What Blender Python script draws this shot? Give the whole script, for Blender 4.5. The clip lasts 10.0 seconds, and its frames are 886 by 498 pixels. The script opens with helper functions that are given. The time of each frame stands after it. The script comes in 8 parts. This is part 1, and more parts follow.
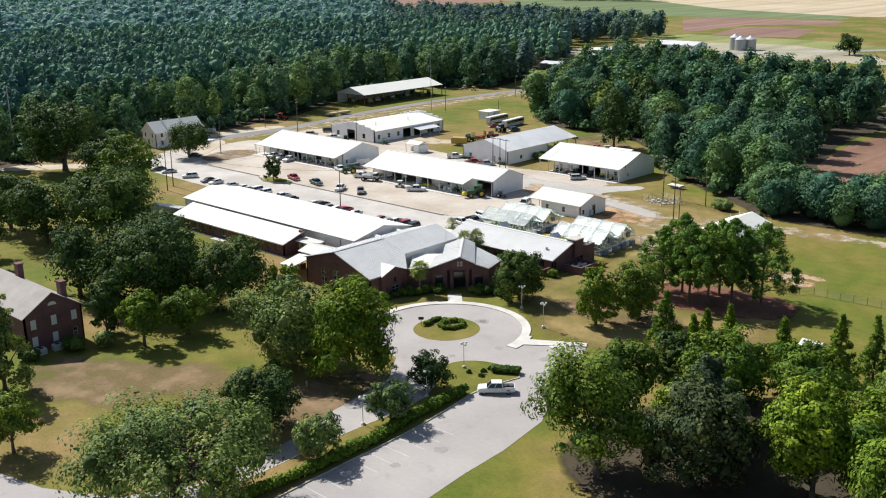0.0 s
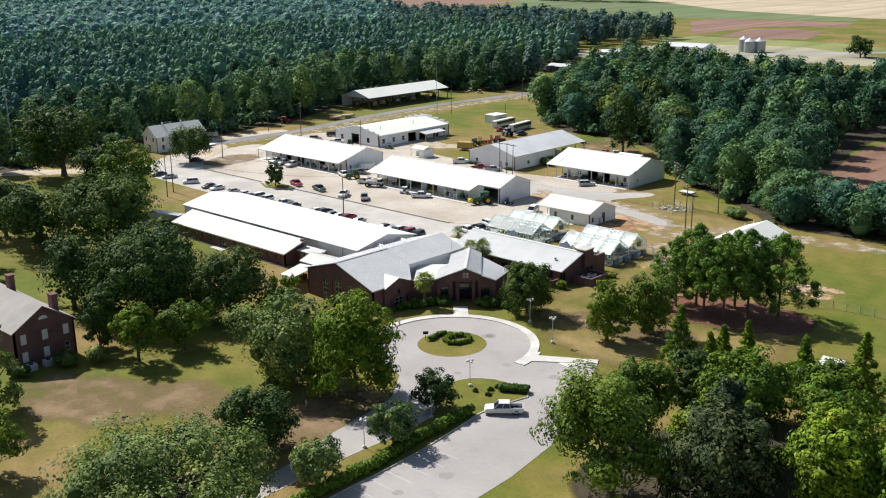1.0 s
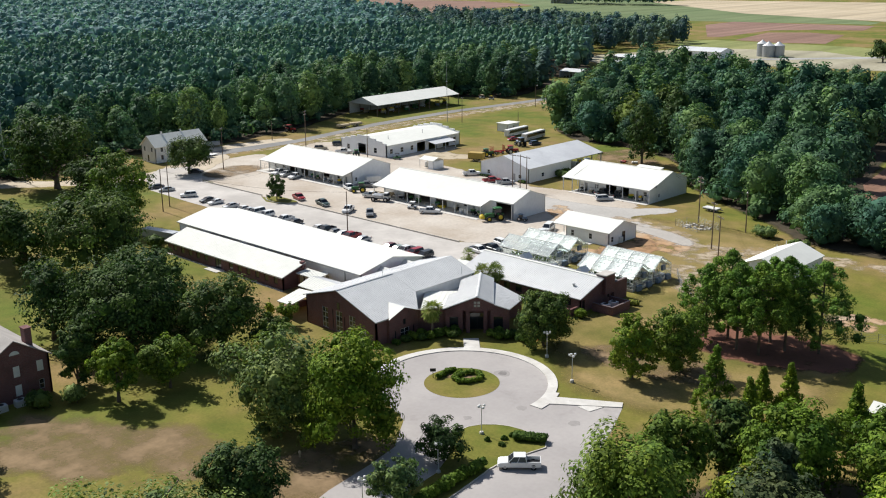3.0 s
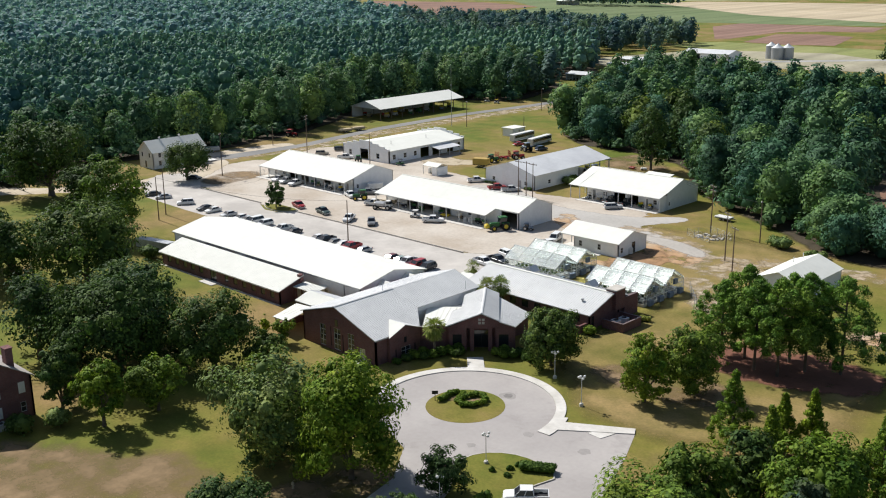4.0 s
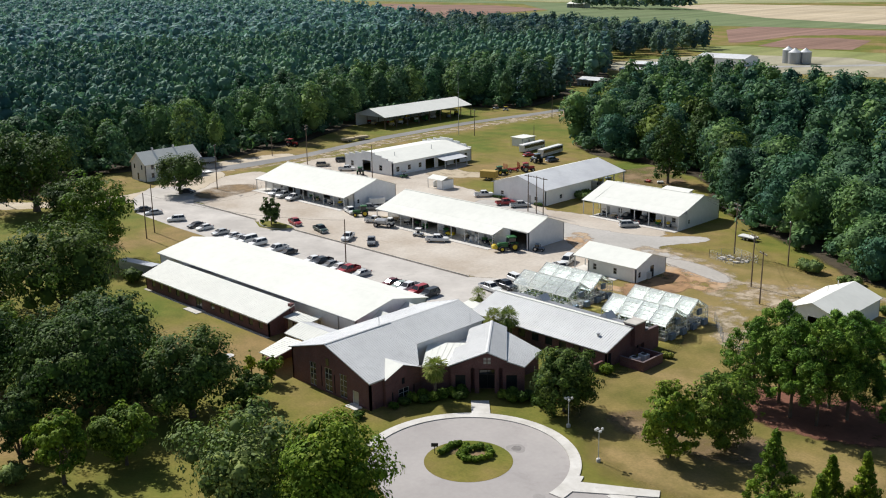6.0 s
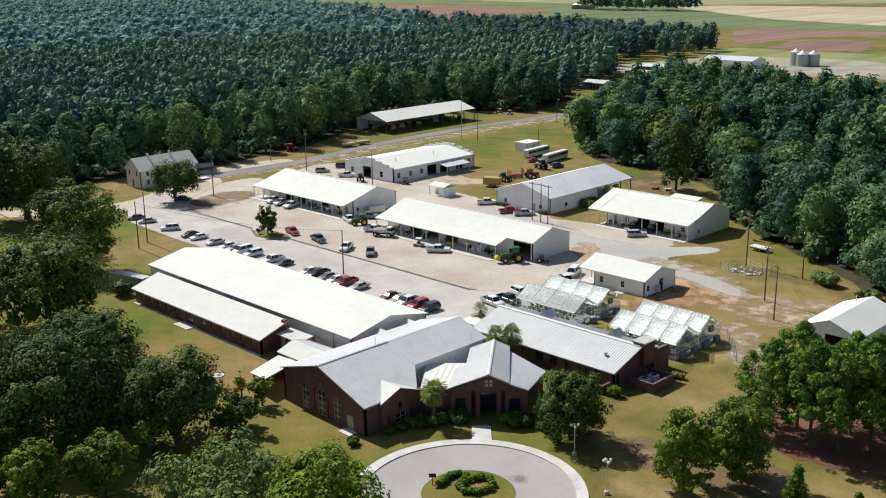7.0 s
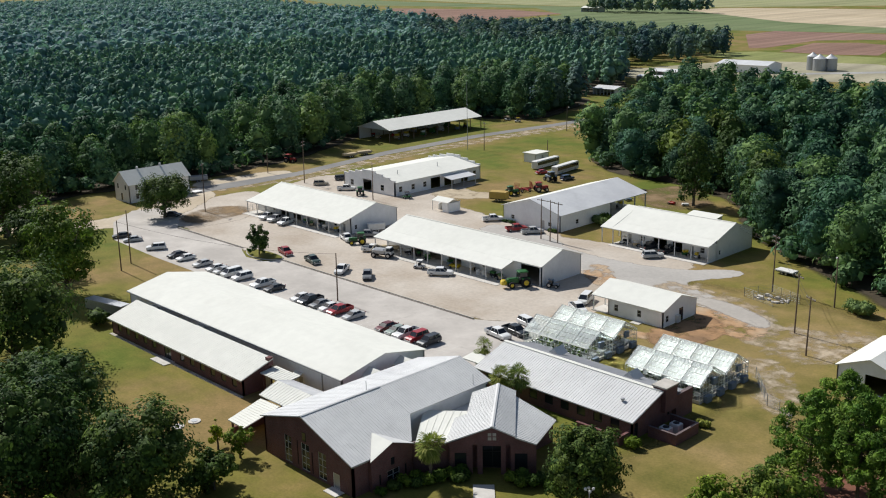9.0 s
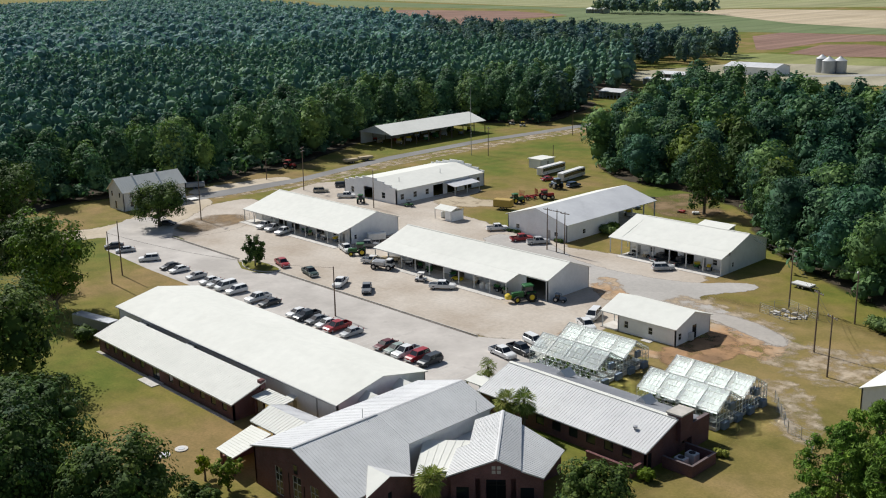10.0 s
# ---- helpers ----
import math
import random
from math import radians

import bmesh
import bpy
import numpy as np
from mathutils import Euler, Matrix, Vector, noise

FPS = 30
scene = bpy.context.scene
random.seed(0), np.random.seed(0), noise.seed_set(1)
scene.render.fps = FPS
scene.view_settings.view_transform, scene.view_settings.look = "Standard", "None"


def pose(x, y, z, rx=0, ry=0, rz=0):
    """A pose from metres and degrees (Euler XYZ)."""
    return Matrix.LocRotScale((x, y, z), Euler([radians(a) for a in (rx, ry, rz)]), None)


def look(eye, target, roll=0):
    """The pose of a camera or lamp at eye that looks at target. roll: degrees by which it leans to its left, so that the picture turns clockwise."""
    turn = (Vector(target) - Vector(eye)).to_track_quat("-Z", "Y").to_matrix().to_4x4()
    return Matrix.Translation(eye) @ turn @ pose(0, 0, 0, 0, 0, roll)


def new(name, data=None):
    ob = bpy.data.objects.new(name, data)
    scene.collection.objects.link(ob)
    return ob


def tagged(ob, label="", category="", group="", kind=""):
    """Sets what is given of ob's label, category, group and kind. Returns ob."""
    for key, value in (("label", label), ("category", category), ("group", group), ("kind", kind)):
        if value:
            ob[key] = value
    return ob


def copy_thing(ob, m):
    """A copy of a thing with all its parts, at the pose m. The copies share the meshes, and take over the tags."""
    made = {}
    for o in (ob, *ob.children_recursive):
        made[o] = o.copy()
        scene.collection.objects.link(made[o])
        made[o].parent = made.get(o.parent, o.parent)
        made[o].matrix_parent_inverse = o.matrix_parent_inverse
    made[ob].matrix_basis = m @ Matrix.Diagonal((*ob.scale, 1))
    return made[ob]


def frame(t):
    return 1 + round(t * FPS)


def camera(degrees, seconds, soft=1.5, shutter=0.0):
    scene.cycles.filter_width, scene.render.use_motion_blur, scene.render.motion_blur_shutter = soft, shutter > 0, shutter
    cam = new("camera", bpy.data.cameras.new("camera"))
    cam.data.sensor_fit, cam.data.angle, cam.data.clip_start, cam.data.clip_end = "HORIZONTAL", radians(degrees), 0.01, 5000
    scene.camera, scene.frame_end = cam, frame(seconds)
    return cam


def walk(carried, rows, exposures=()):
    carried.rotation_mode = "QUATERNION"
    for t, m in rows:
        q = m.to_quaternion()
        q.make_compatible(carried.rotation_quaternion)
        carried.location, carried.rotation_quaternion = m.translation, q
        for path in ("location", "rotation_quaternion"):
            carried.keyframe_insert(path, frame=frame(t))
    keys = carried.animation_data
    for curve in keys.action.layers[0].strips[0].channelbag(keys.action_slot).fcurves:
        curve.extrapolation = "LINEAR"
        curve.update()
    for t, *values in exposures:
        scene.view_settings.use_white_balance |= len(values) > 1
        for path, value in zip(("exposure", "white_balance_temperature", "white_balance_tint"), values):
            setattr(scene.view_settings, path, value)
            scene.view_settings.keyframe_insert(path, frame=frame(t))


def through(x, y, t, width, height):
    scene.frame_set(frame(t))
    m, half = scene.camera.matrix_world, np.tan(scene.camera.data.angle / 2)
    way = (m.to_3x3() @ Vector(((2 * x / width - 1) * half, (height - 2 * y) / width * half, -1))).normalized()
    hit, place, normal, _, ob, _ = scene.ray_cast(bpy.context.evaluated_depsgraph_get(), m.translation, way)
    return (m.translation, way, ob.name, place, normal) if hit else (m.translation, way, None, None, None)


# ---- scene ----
cam = camera(47.0, 10.0, soft=1.1)
# seconds, eye x y z, yaw, pitch, roll
ROWS = [
    (0.0, 12.073, -1.874, 60.599, 43.603, -15.817, -0.914),
    (0.5, 9.933, 0.440, 60.596, 43.773, -15.780, -0.923),
    (1.0, 7.623, 2.915, 60.594, 43.939, -15.743, -0.934),
    (1.5, 5.182, 5.527, 60.593, 44.102, -15.706, -0.945),
    (2.0, 2.647, 8.253, 60.594, 44.261, -15.669, -0.959),
    (2.5, 0.050, 11.071, 60.596, 44.417, -15.632, -0.973),
    (3.0, -2.584, 13.962, 60.600, 44.570, -15.595, -0.989),
    (3.5, -5.232, 16.910, 60.606, 44.720, -15.558, -1.006),
    (4.0, -7.877, 19.900, 60.612, 44.867, -15.521, -1.025),
    (4.5, -10.506, 22.918, 60.621, 45.011, -15.484, -1.045),
    (5.0, -13.110, 25.954, 60.630, 45.153, -15.448, -1.067),
    (5.5, -15.687, 28.999, 60.642, 45.292, -15.411, -1.090),
    (6.0, -18.236, 32.045, 60.654, 45.429, -15.374, -1.114),
    (6.5, -20.764, 35.089, 60.669, 45.564, -15.337, -1.140),
    (7.0, -23.282, 38.127, 60.684, 45.697, -15.301, -1.168),
    (7.5, -25.803, 41.158, 60.701, 45.828, -15.264, -1.196),
    (8.0, -28.347, 44.184, 60.720, 45.958, -15.228, -1.226),
    (8.5, -30.939, 47.207, 60.740, 46.086, -15.191, -1.258),
    (9.0, -33.607, 50.234, 60.762, 46.213, -15.155, -1.291),
    (9.5, -36.385, 53.271, 60.785, 46.338, -15.118, -1.325),
    (10.0, -39.310, 56.327, 60.810, 46.462, -15.082, -1.360),
]
walk(cam, [(t, pose(x, y, z, 90 + pitch, 0, yaw) @ pose(0, 0, 0, 0, 0, roll)) for t, x, y, z, yaw, pitch, roll in ROWS],
     exposures=[(0.0, 0.36, 6280, 10), (1.0, 0.32, 6280, 10), (2.5, 0.27, 6280, 10), (5.0, 0.16, 6280, 10), (7.5, 0.06, 6280, 10), (10.0, -0.08, 6280, 10)])

# ---- daylight: a late-morning sun from the west side of the plan ----
SUN_DIR = Vector((-0.99, 0.06, 0.96)).normalized()
sky_world = bpy.data.worlds.new("sky")
scene.world = sky_world
sky_world.use_nodes = True
wn = sky_world.node_tree.nodes
sky = wn.new("ShaderNodeTexSky")
sky.sky_type = "NISHITA"
sky.sun_disc = False
sky.sun_elevation = math.asin(SUN_DIR.z)
sky.sun_rotation = math.atan2(SUN_DIR.x, SUN_DIR.y)
sky.air_density, sky.dust_density, sky.ozone_density = 1.0, 1.2, 1.0
wn["Background"].inputs["Strength"].default_value = 0.072
sky_world.node_tree.links.new(sky.outputs["Color"], wn["Background"].inputs["Color"])
sun_data = bpy.data.lights.new("sun", "SUN")
sun_data.energy, sun_data.angle, sun_data.color = 5.0, radians(0.53), (1.0, 0.965, 0.90)
sun = new("sun", sun_data)
sun.matrix_world = look((0, 0, 200), Vector((0, 0, 200)) - SUN_DIR)


# ---- materials ----
def base(name, rough=0.8, metal=0.0, spec=0.3):
    m = bpy.data.materials.new(name)
    m.use_nodes = True
    n = m.node_tree.nodes["Principled BSDF"]
    n.inputs["Roughness"].default_value = rough
    n.inputs["Metallic"].default_value = metal
    n.inputs["Specular IOR Level"].default_value = spec
    return m, m.node_tree, n


def node(nt, kind, **values):
    n = nt.nodes.new(kind)
    for key, value in values.items():
        n.inputs[key.replace("_", " ")].default_value = value
    return n


def noise_tex(nt, scale, detail=4.0, rough=0.55, where=None):
    n = node(nt, "ShaderNodeTexNoise", Scale=scale, Detail=detail, Roughness=rough)
    nt.links.new(where or node(nt, "ShaderNodeNewGeometry").outputs["Position"], n.inputs["Vector"])
    return n.outputs["Fac"]


def ramp(nt, fac, stops):
    n = nt.nodes.new("ShaderNodeValToRGB")
    while len(n.color_ramp.elements) < len(stops):
        n.color_ramp.elements.new(0.5)
    for e, (pos, col) in zip(n.color_ramp.elements, stops):
        e.position, e.color = pos, (*col, 1) if len(col) == 3 else col
    nt.links.new(fac, n.inputs["Fac"])
    return n.outputs["Color"]


def mix(nt, fac, a, b, mode="MIX"):
    n = nt.nodes.new("ShaderNodeMix")
    n.data_type, n.blend_type = "RGBA", mode
    for sock, v in ((n.inputs["Factor"], fac), (n.inputs[6], a), (n.inputs[7], b)):
        if isinstance(v, (int, float)):
            sock.default_value = v
        elif isinstance(v, tuple):
            sock.default_value = (*v, 1)
        else:
            nt.links.new(v, sock)
    return n.outputs[2]


def bump(nt, n, height, strength, distance):
    b = node(nt, "ShaderNodeBump", Strength=strength, Distance=distance)
    nt.links.new(height, b.inputs["Height"])
    nt.links.new(b.outputs["Normal"], n.inputs["Normal"])


def surface(name, c1, c2, large=0.15, fine=3.0, rough=0.85, metal=0.0, relief=0.0, spec=0.3, dirt=None, dirt_at=(0.55, 0.75)):
    """Two tones in broad drifts, fine grain over them, and stains where wanted."""
    m, nt, n = base(name, rough, metal, spec)
    col = ramp(nt, noise_tex(nt, large, 5), [(0.35, c1), (0.65, c2)])
    grain = ramp(nt, noise_tex(nt, fine, 3), [(0.3, (0.96, 0.96, 0.96)), (0.7, (1.03, 1.03, 1.03))])
    col = mix(nt, 1.0, col, grain, "MULTIPLY")
    if dirt:
        col = mix(nt, ramp(nt, noise_tex(nt, large * 2.7, 6, 0.65), [(dirt_at[0], (0, 0, 0)), (dirt_at[1], (1, 1, 1))]), col, dirt)
    nt.links.new(col, n.inputs["Base Color"])
    if relief:
        bump(nt, n, noise_tex(nt, fine, 4), 0.5, relief)
    return m


def plain(name, col, rough=0.5, metal=0.0, spec=0.4, wear=0.12):
    m, nt, n = base(name, rough, metal, spec)
    dark = tuple(c * (1 - wear) for c in col)
    nt.links.new(ramp(nt, noise_tex(nt, 1.7, 4), [(0.3, dark), (0.7, col)]), n.inputs["Base Color"])
    return m


GRASS_A, GRASS_B, GRASS_C = (0.112, 0.142, 0.020), (0.178, 0.160, 0.036), (0.255, 0.180, 0.076)


DRY_A, DRY_B, DRY_C = (0.165, 0.146, 0.040), (0.220, 0.172, 0.060), (0.278, 0.204, 0.090)


def grass_colour(nt, dry=False):
    tones = (DRY_A, DRY_B, DRY_C) if dry else (GRASS_A, GRASS_B, GRASS_C)
    broad = ramp(nt, noise_tex(nt, 0.028 if not dry else 0.05, 6, 0.6), [(0.38, tones[0]), (0.50, tones[1]), (0.62, tones[2])])
    mid = ramp(nt, noise_tex(nt, 0.22, 5, 0.65), [(0.3, (0.78, 0.82, 0.72)), (0.7, (1.22, 1.16, 1.18))])
    fine = ramp(nt, noise_tex(nt, 2.4, 4, 0.7), [(0.25, (0.75, 0.78, 0.72)), (0.75, (1.2, 1.18, 1.15))])
    return mix(nt, 1.0, mix(nt, 1.0, broad, mid, "MULTIPLY"), fine, "MULTIPLY")


def grass_material(name):
    m, nt, n = base(name, 0.95, 0.0, 0.15)
    nt.links.new(grass_colour(nt), n.inputs["Base Color"])
    return m


def frayed(nt, n, fac):
    """Thins a ground layer out where fac falls to nothing, down to what lies under it."""
    clear = nt.nodes.new("ShaderNodeBsdfTransparent")
    sh = nt.nodes.new("ShaderNodeMixShader")
    nt.links.new(fac, sh.inputs[0])
    nt.links.new(clear.outputs[0], sh.inputs[1])
    nt.links.new(n.outputs[0], sh.inputs[2])
    nt.links.new(sh.outputs[0], nt.nodes["Material Output"].inputs["Surface"])


def bare_material(name, c1, c2, large=0.12, fine=1.6, ragged=0.16, breakup=1.0, rough=0.95, cover=0.0, edge=0.12):
    """Bare ground that frays along its border (attribute 'inside')."""
    m, nt, n = base(name, rough, 0.0, 0.15)
    col = ramp(nt, noise_tex(nt, large, 5, 0.6), [(0.33, c1), (0.66, c2)])
    col = mix(nt, 1.0, col, ramp(nt, noise_tex(nt, fine, 4, 0.65), [(0.25, (0.86, 0.86, 0.86)), (0.75, (1.11, 1.11, 1.11))]), "MULTIPLY")
    nt.links.new(col, n.inputs["Base Color"])
    at = nt.nodes.new("ShaderNodeAttribute")
    at.attribute_name = "inside"
    add = nt.nodes.new("ShaderNodeMath")
    add.operation = "MULTIPLY_ADD"
    nt.links.new(noise_tex(nt, ragged, 7, 0.62), add.inputs[0])
    add.inputs[1].default_value = 2.0 * breakup
    add2 = nt.nodes.new("ShaderNodeMath")
    add2.operation = "ADD"
    nt.links.new(at.outputs["Fac"], add2.inputs[0])
    add2.inputs[1].default_value = -1.0 * breakup - cover
    nt.links.new(add2.outputs[0], add.inputs[2])
    # nothing is left at the very rim
    rim = ramp(nt, at.outputs["Fac"], [(0.0, (0, 0, 0)), (0.3, (1, 1, 1))])
    frayed(nt, n, mix(nt, 1.0, ramp(nt, add.outputs[0], [(0.5 - edge, (0, 0, 0)), (0.5 + edge, (1, 1, 1))]), rim, "MULTIPLY"))
    return m


def dry_material(name):
    """Dry turf that passes gently into the greener grass round it."""
    m, nt, n = base(name, 0.95, 0.0, 0.15)
    at = nt.nodes.new("ShaderNodeAttribute")
    at.attribute_name = "inside"
    blend = mix(nt, 0.5, at.outputs["Fac"], noise_tex(nt, 0.12, 6, 0.6))
    nt.links.new(grass_colour(nt, True), n.inputs["Base Color"])
    frayed(nt, n, ramp(nt, blend, [(0.3, (0, 0, 0)), (0.62, (1, 1, 1))]))
    return m


def leaf_material(name, c1, c2, c3, through=0.38):
    m, nt, n = base(name, 0.66, 0.0, 0.10)
    isl = node(nt, "ShaderNodeNewGeometry").outputs["Random Per Island"]
    col = ramp(nt, isl, [(0.0, c1), (0.5, c2), (1.0, c3)])
    per = nt.nodes.new("ShaderNodeObjectInfo").outputs["Random"]
    col = mix(nt, 1.0, col, ramp(nt, per, [(0.0, (0.82, 0.88, 0.9)), (1.0, (1.2, 1.1, 0.95))]), "MULTIPLY")
    col = mix(nt, 1.0, col, ramp(nt, noise_tex(nt, 0.11, 3), [(0.3, (0.8, 0.86, 0.9)), (0.7, (1.22, 1.15, 1.0))]), "MULTIPLY")
    col = mix(nt, 1.0, col, ramp(nt, noise_tex(nt, 0.014, 4), [(0.35, (0.78, 0.82, 0.9)), (0.65, (1.3, 1.2, 1.05))]), "MULTIPLY")
    at = nt.nodes.new("ShaderNodeAttribute")
    at.attribute_name = "tint"
    col = mix(nt, 1.0, col, mix(nt, 1.0, (1.0, 1.0, 1.0), at.outputs["Color"], "ADD"), "MULTIPLY")
    nt.links.new(col, n.inputs["Base Color"])
    tr = nt.nodes.new("ShaderNodeBsdfTranslucent")
    nt.links.new(mix(nt, 1.0, col, (1.02, 1.22, 0.8), "MULTIPLY"), tr.inputs["Color"])
    sh = nt.nodes.new("ShaderNodeMixShader")
    sh.inputs[0].default_value = through
    nt.links.new(n.outputs[0], sh.inputs[1])
    nt.links.new(tr.outputs[0], sh.inputs[2])
    nt.links.new(sh.outputs[0], nt.nodes["Material Output"].inputs["Surface"])
    return m


def brick_material(name):
    m, nt, n = base(name, 0.85, 0.0, 0.2)
    geo = node(nt, "ShaderNodeNewGeometry")
    sep = nt.nodes.new("ShaderNodeSeparateXYZ")
    nt.links.new(geo.outputs["Position"], sep.inputs[0])
    add = nt.nodes.new("ShaderNodeMath")
    add.operation = "ADD"
    nt.links.new(sep.outputs[0], add.inputs[0])
    nt.links.new(sep.outputs[1], add.inputs[1])
    com = nt.nodes.new("ShaderNodeCombineXYZ")
    nt.links.new(add.outputs[0], com.inputs[0])
    nt.links.new(sep.outputs[2], com.inputs[1])
    br = node(nt, "ShaderNodeTexBrick", Scale=1.0, Mortar_Size=0.008, Brick_Width=0.21, Row_Height=0.075)
    br.inputs["Color1"].default_value = (0.200, 0.088, 0.080, 1)
    br.inputs["Color2"].default_value = (0.132, 0.061, 0.059, 1)
    br.inputs["Mortar"].default_value = (0.17, 0.135, 0.13, 1)
    nt.links.new(com.outputs[0], br.inputs["Vector"])
    col = mix(nt, 1.0, br.outputs["Color"], ramp(nt, noise_tex(nt, 0.5, 5), [(0.3, (0.8, 0.8, 0.82)), (0.7, (1.15, 1.1, 1.1))]), "MULTIPLY")
    nt.links.new(col, n.inputs["Base Color"])
    bump(nt, n, br.outputs["Fac"], 0.4, -0.006)
    return m


def glass_material(name, tint=(0.9, 0.95, 0.95)):
    m, nt, n = base(name, 0.05, 0.0, 0.5)
    n.inputs["Base Color"].default_value = (*tint, 1)
    n.inputs["Transmission Weight"].default_value = 1.0
    n.inputs["IOR"].default_value = 1.12
    return m


MAT = dict(
    grass=grass_material("grass"),
    asphalt=surface("worn_asphalt", (0.42, 0.385, 0.345), (0.56, 0.517, 0.465), 0.11, 1.2, 0.92, dirt=(0.35, 0.32, 0.285), dirt_at=(0.58, 0.8)),
    drive=surface("drive_asphalt", (0.348, 0.319, 0.300), (0.418, 0.384, 0.359), 0.08, 1.5, 0.92, dirt=(0.242, 0.219, 0.206), dirt_at=(0.56, 0.86)),
    road=surface("road_asphalt", (0.19, 0.183, 0.174), (0.25, 0.24, 0.226), 0.06, 1.0, 0.9, dirt=(0.32, 0.29, 0.25), dirt_at=(0.6, 0.85)),
    concrete=surface("concrete", (0.52, 0.49, 0.44), (0.66, 0.63, 0.58), 0.35, 2.5, 0.85, dirt=(0.38, 0.35, 0.30), dirt_at=(0.6, 0.85)),
    kerb=surface("kerb_concrete", (0.40, 0.37, 0.32), (0.56, 0.52, 0.46), 0.6, 3.0, 0.9),
    roof_white=surface("white_roof_metal", (0.715, 0.709, 0.640), (0.760, 0.753, 0.682), 0.10, 0.7, 0.8, spec=0.12, dirt=(0.660, 0.648, 0.575), dirt_at=(0.6, 0.9)),
    roof_ribbed=surface("galvanised_rib_roof", (0.615, 0.610, 0.592), (0.690, 0.686, 0.664), 0.13, 0.9, 0.5, spec=0.4, dirt=(0.533, 0.525, 0.503), dirt_at=(0.58, 0.85)),
    roof_grey=surface("grey_roof_metal", (0.580, 0.580, 0.580), (0.695, 0.695, 0.683), 0.1, 0.9, 0.5, spec=0.4, dirt=(0.487, 0.487, 0.475), dirt_at=(0.55, 0.85)),
    # darker copy of the ribbed roof: the far slope's dim look as colour
    roof_dimmed=surface("dimmed_wing_roof", (0.20, 0.205, 0.22), (0.27, 0.275, 0.29), 0.15, 1.0, 0.6, spec=0.3),
    shingle=surface("light_shingle", (0.34, 0.31, 0.28), (0.42, 0.385, 0.35), 0.3, 3.0, 0.9),
    wall_white=surface("white_wall_metal", (0.77, 0.775, 0.77), (0.84, 0.845, 0.84), 0.22, 1.4, 0.6, dirt=(0.60, 0.58, 0.54), dirt_at=(0.64, 0.9)),
    wall_clap=surface("white_boards", (0.74, 0.735, 0.71), (0.81, 0.805, 0.78), 0.3, 2.2, 0.75, dirt=(0.60, 0.58, 0.54), dirt_at=(0.6, 0.85)),
    brick=brick_material("red_brick"),
    trim=plain("white_trim", (0.74, 0.73, 0.69), 0.6),
    steel=plain("galvanised_steel", (0.42, 0.43, 0.44), 0.45, 0.6),
    pale_steel=plain("pale_steel", (0.62, 0.63, 0.62), 0.5, 0.2),
    dark=plain("dark_recess", (0.022, 0.022, 0.024), 0.8),
    dark_glass=plain("dark_window_glass", (0.02, 0.024, 0.03), 0.06, 0.0, 0.6),
    pane=glass_material("greenhouse_pane"),
    wood=surface("weathered_pole_wood", (0.12, 0.085, 0.06), (0.20, 0.15, 0.11), 0.8, 5.0, 0.9),
    bark=surface("bark", (0.085, 0.065, 0.05), (0.16, 0.13, 0.10), 0.9, 5.0, 0.95),
    rubber=plain("tyre_rubber", (0.016, 0.016, 0.017), 0.85),
    rim=plain("wheel_rim", (0.45, 0.45, 0.46), 0.35, 0.7),
    black=plain("black_plastic", (0.02, 0.02, 0.022), 0.6),
    lamp_red=plain("tail_lens", (0.35, 0.01, 0.01), 0.3),
    lamp_clear=plain("head_lens", (0.75, 0.75, 0.72), 0.15),
    yellow=plain("machine_yellow", (0.62, 0.46, 0.02), 0.36),
    jd_green=plain("machine_green", (0.025, 0.13, 0.03), 0.4),
    mach_red=plain("machine_red", (0.36, 0.025, 0.02), 0.4),
    orange=plain("faded_orange", (0.50, 0.16, 0.03), 0.6),
    ochre=plain("rusty_yellow", (0.46, 0.31, 0.075), 0.7),
    tan=plain("faded_tan", (0.50, 0.40, 0.25), 0.8),
    blue_grey=plain("blue_grey_paint", (0.16, 0.21, 0.27), 0.42),
)
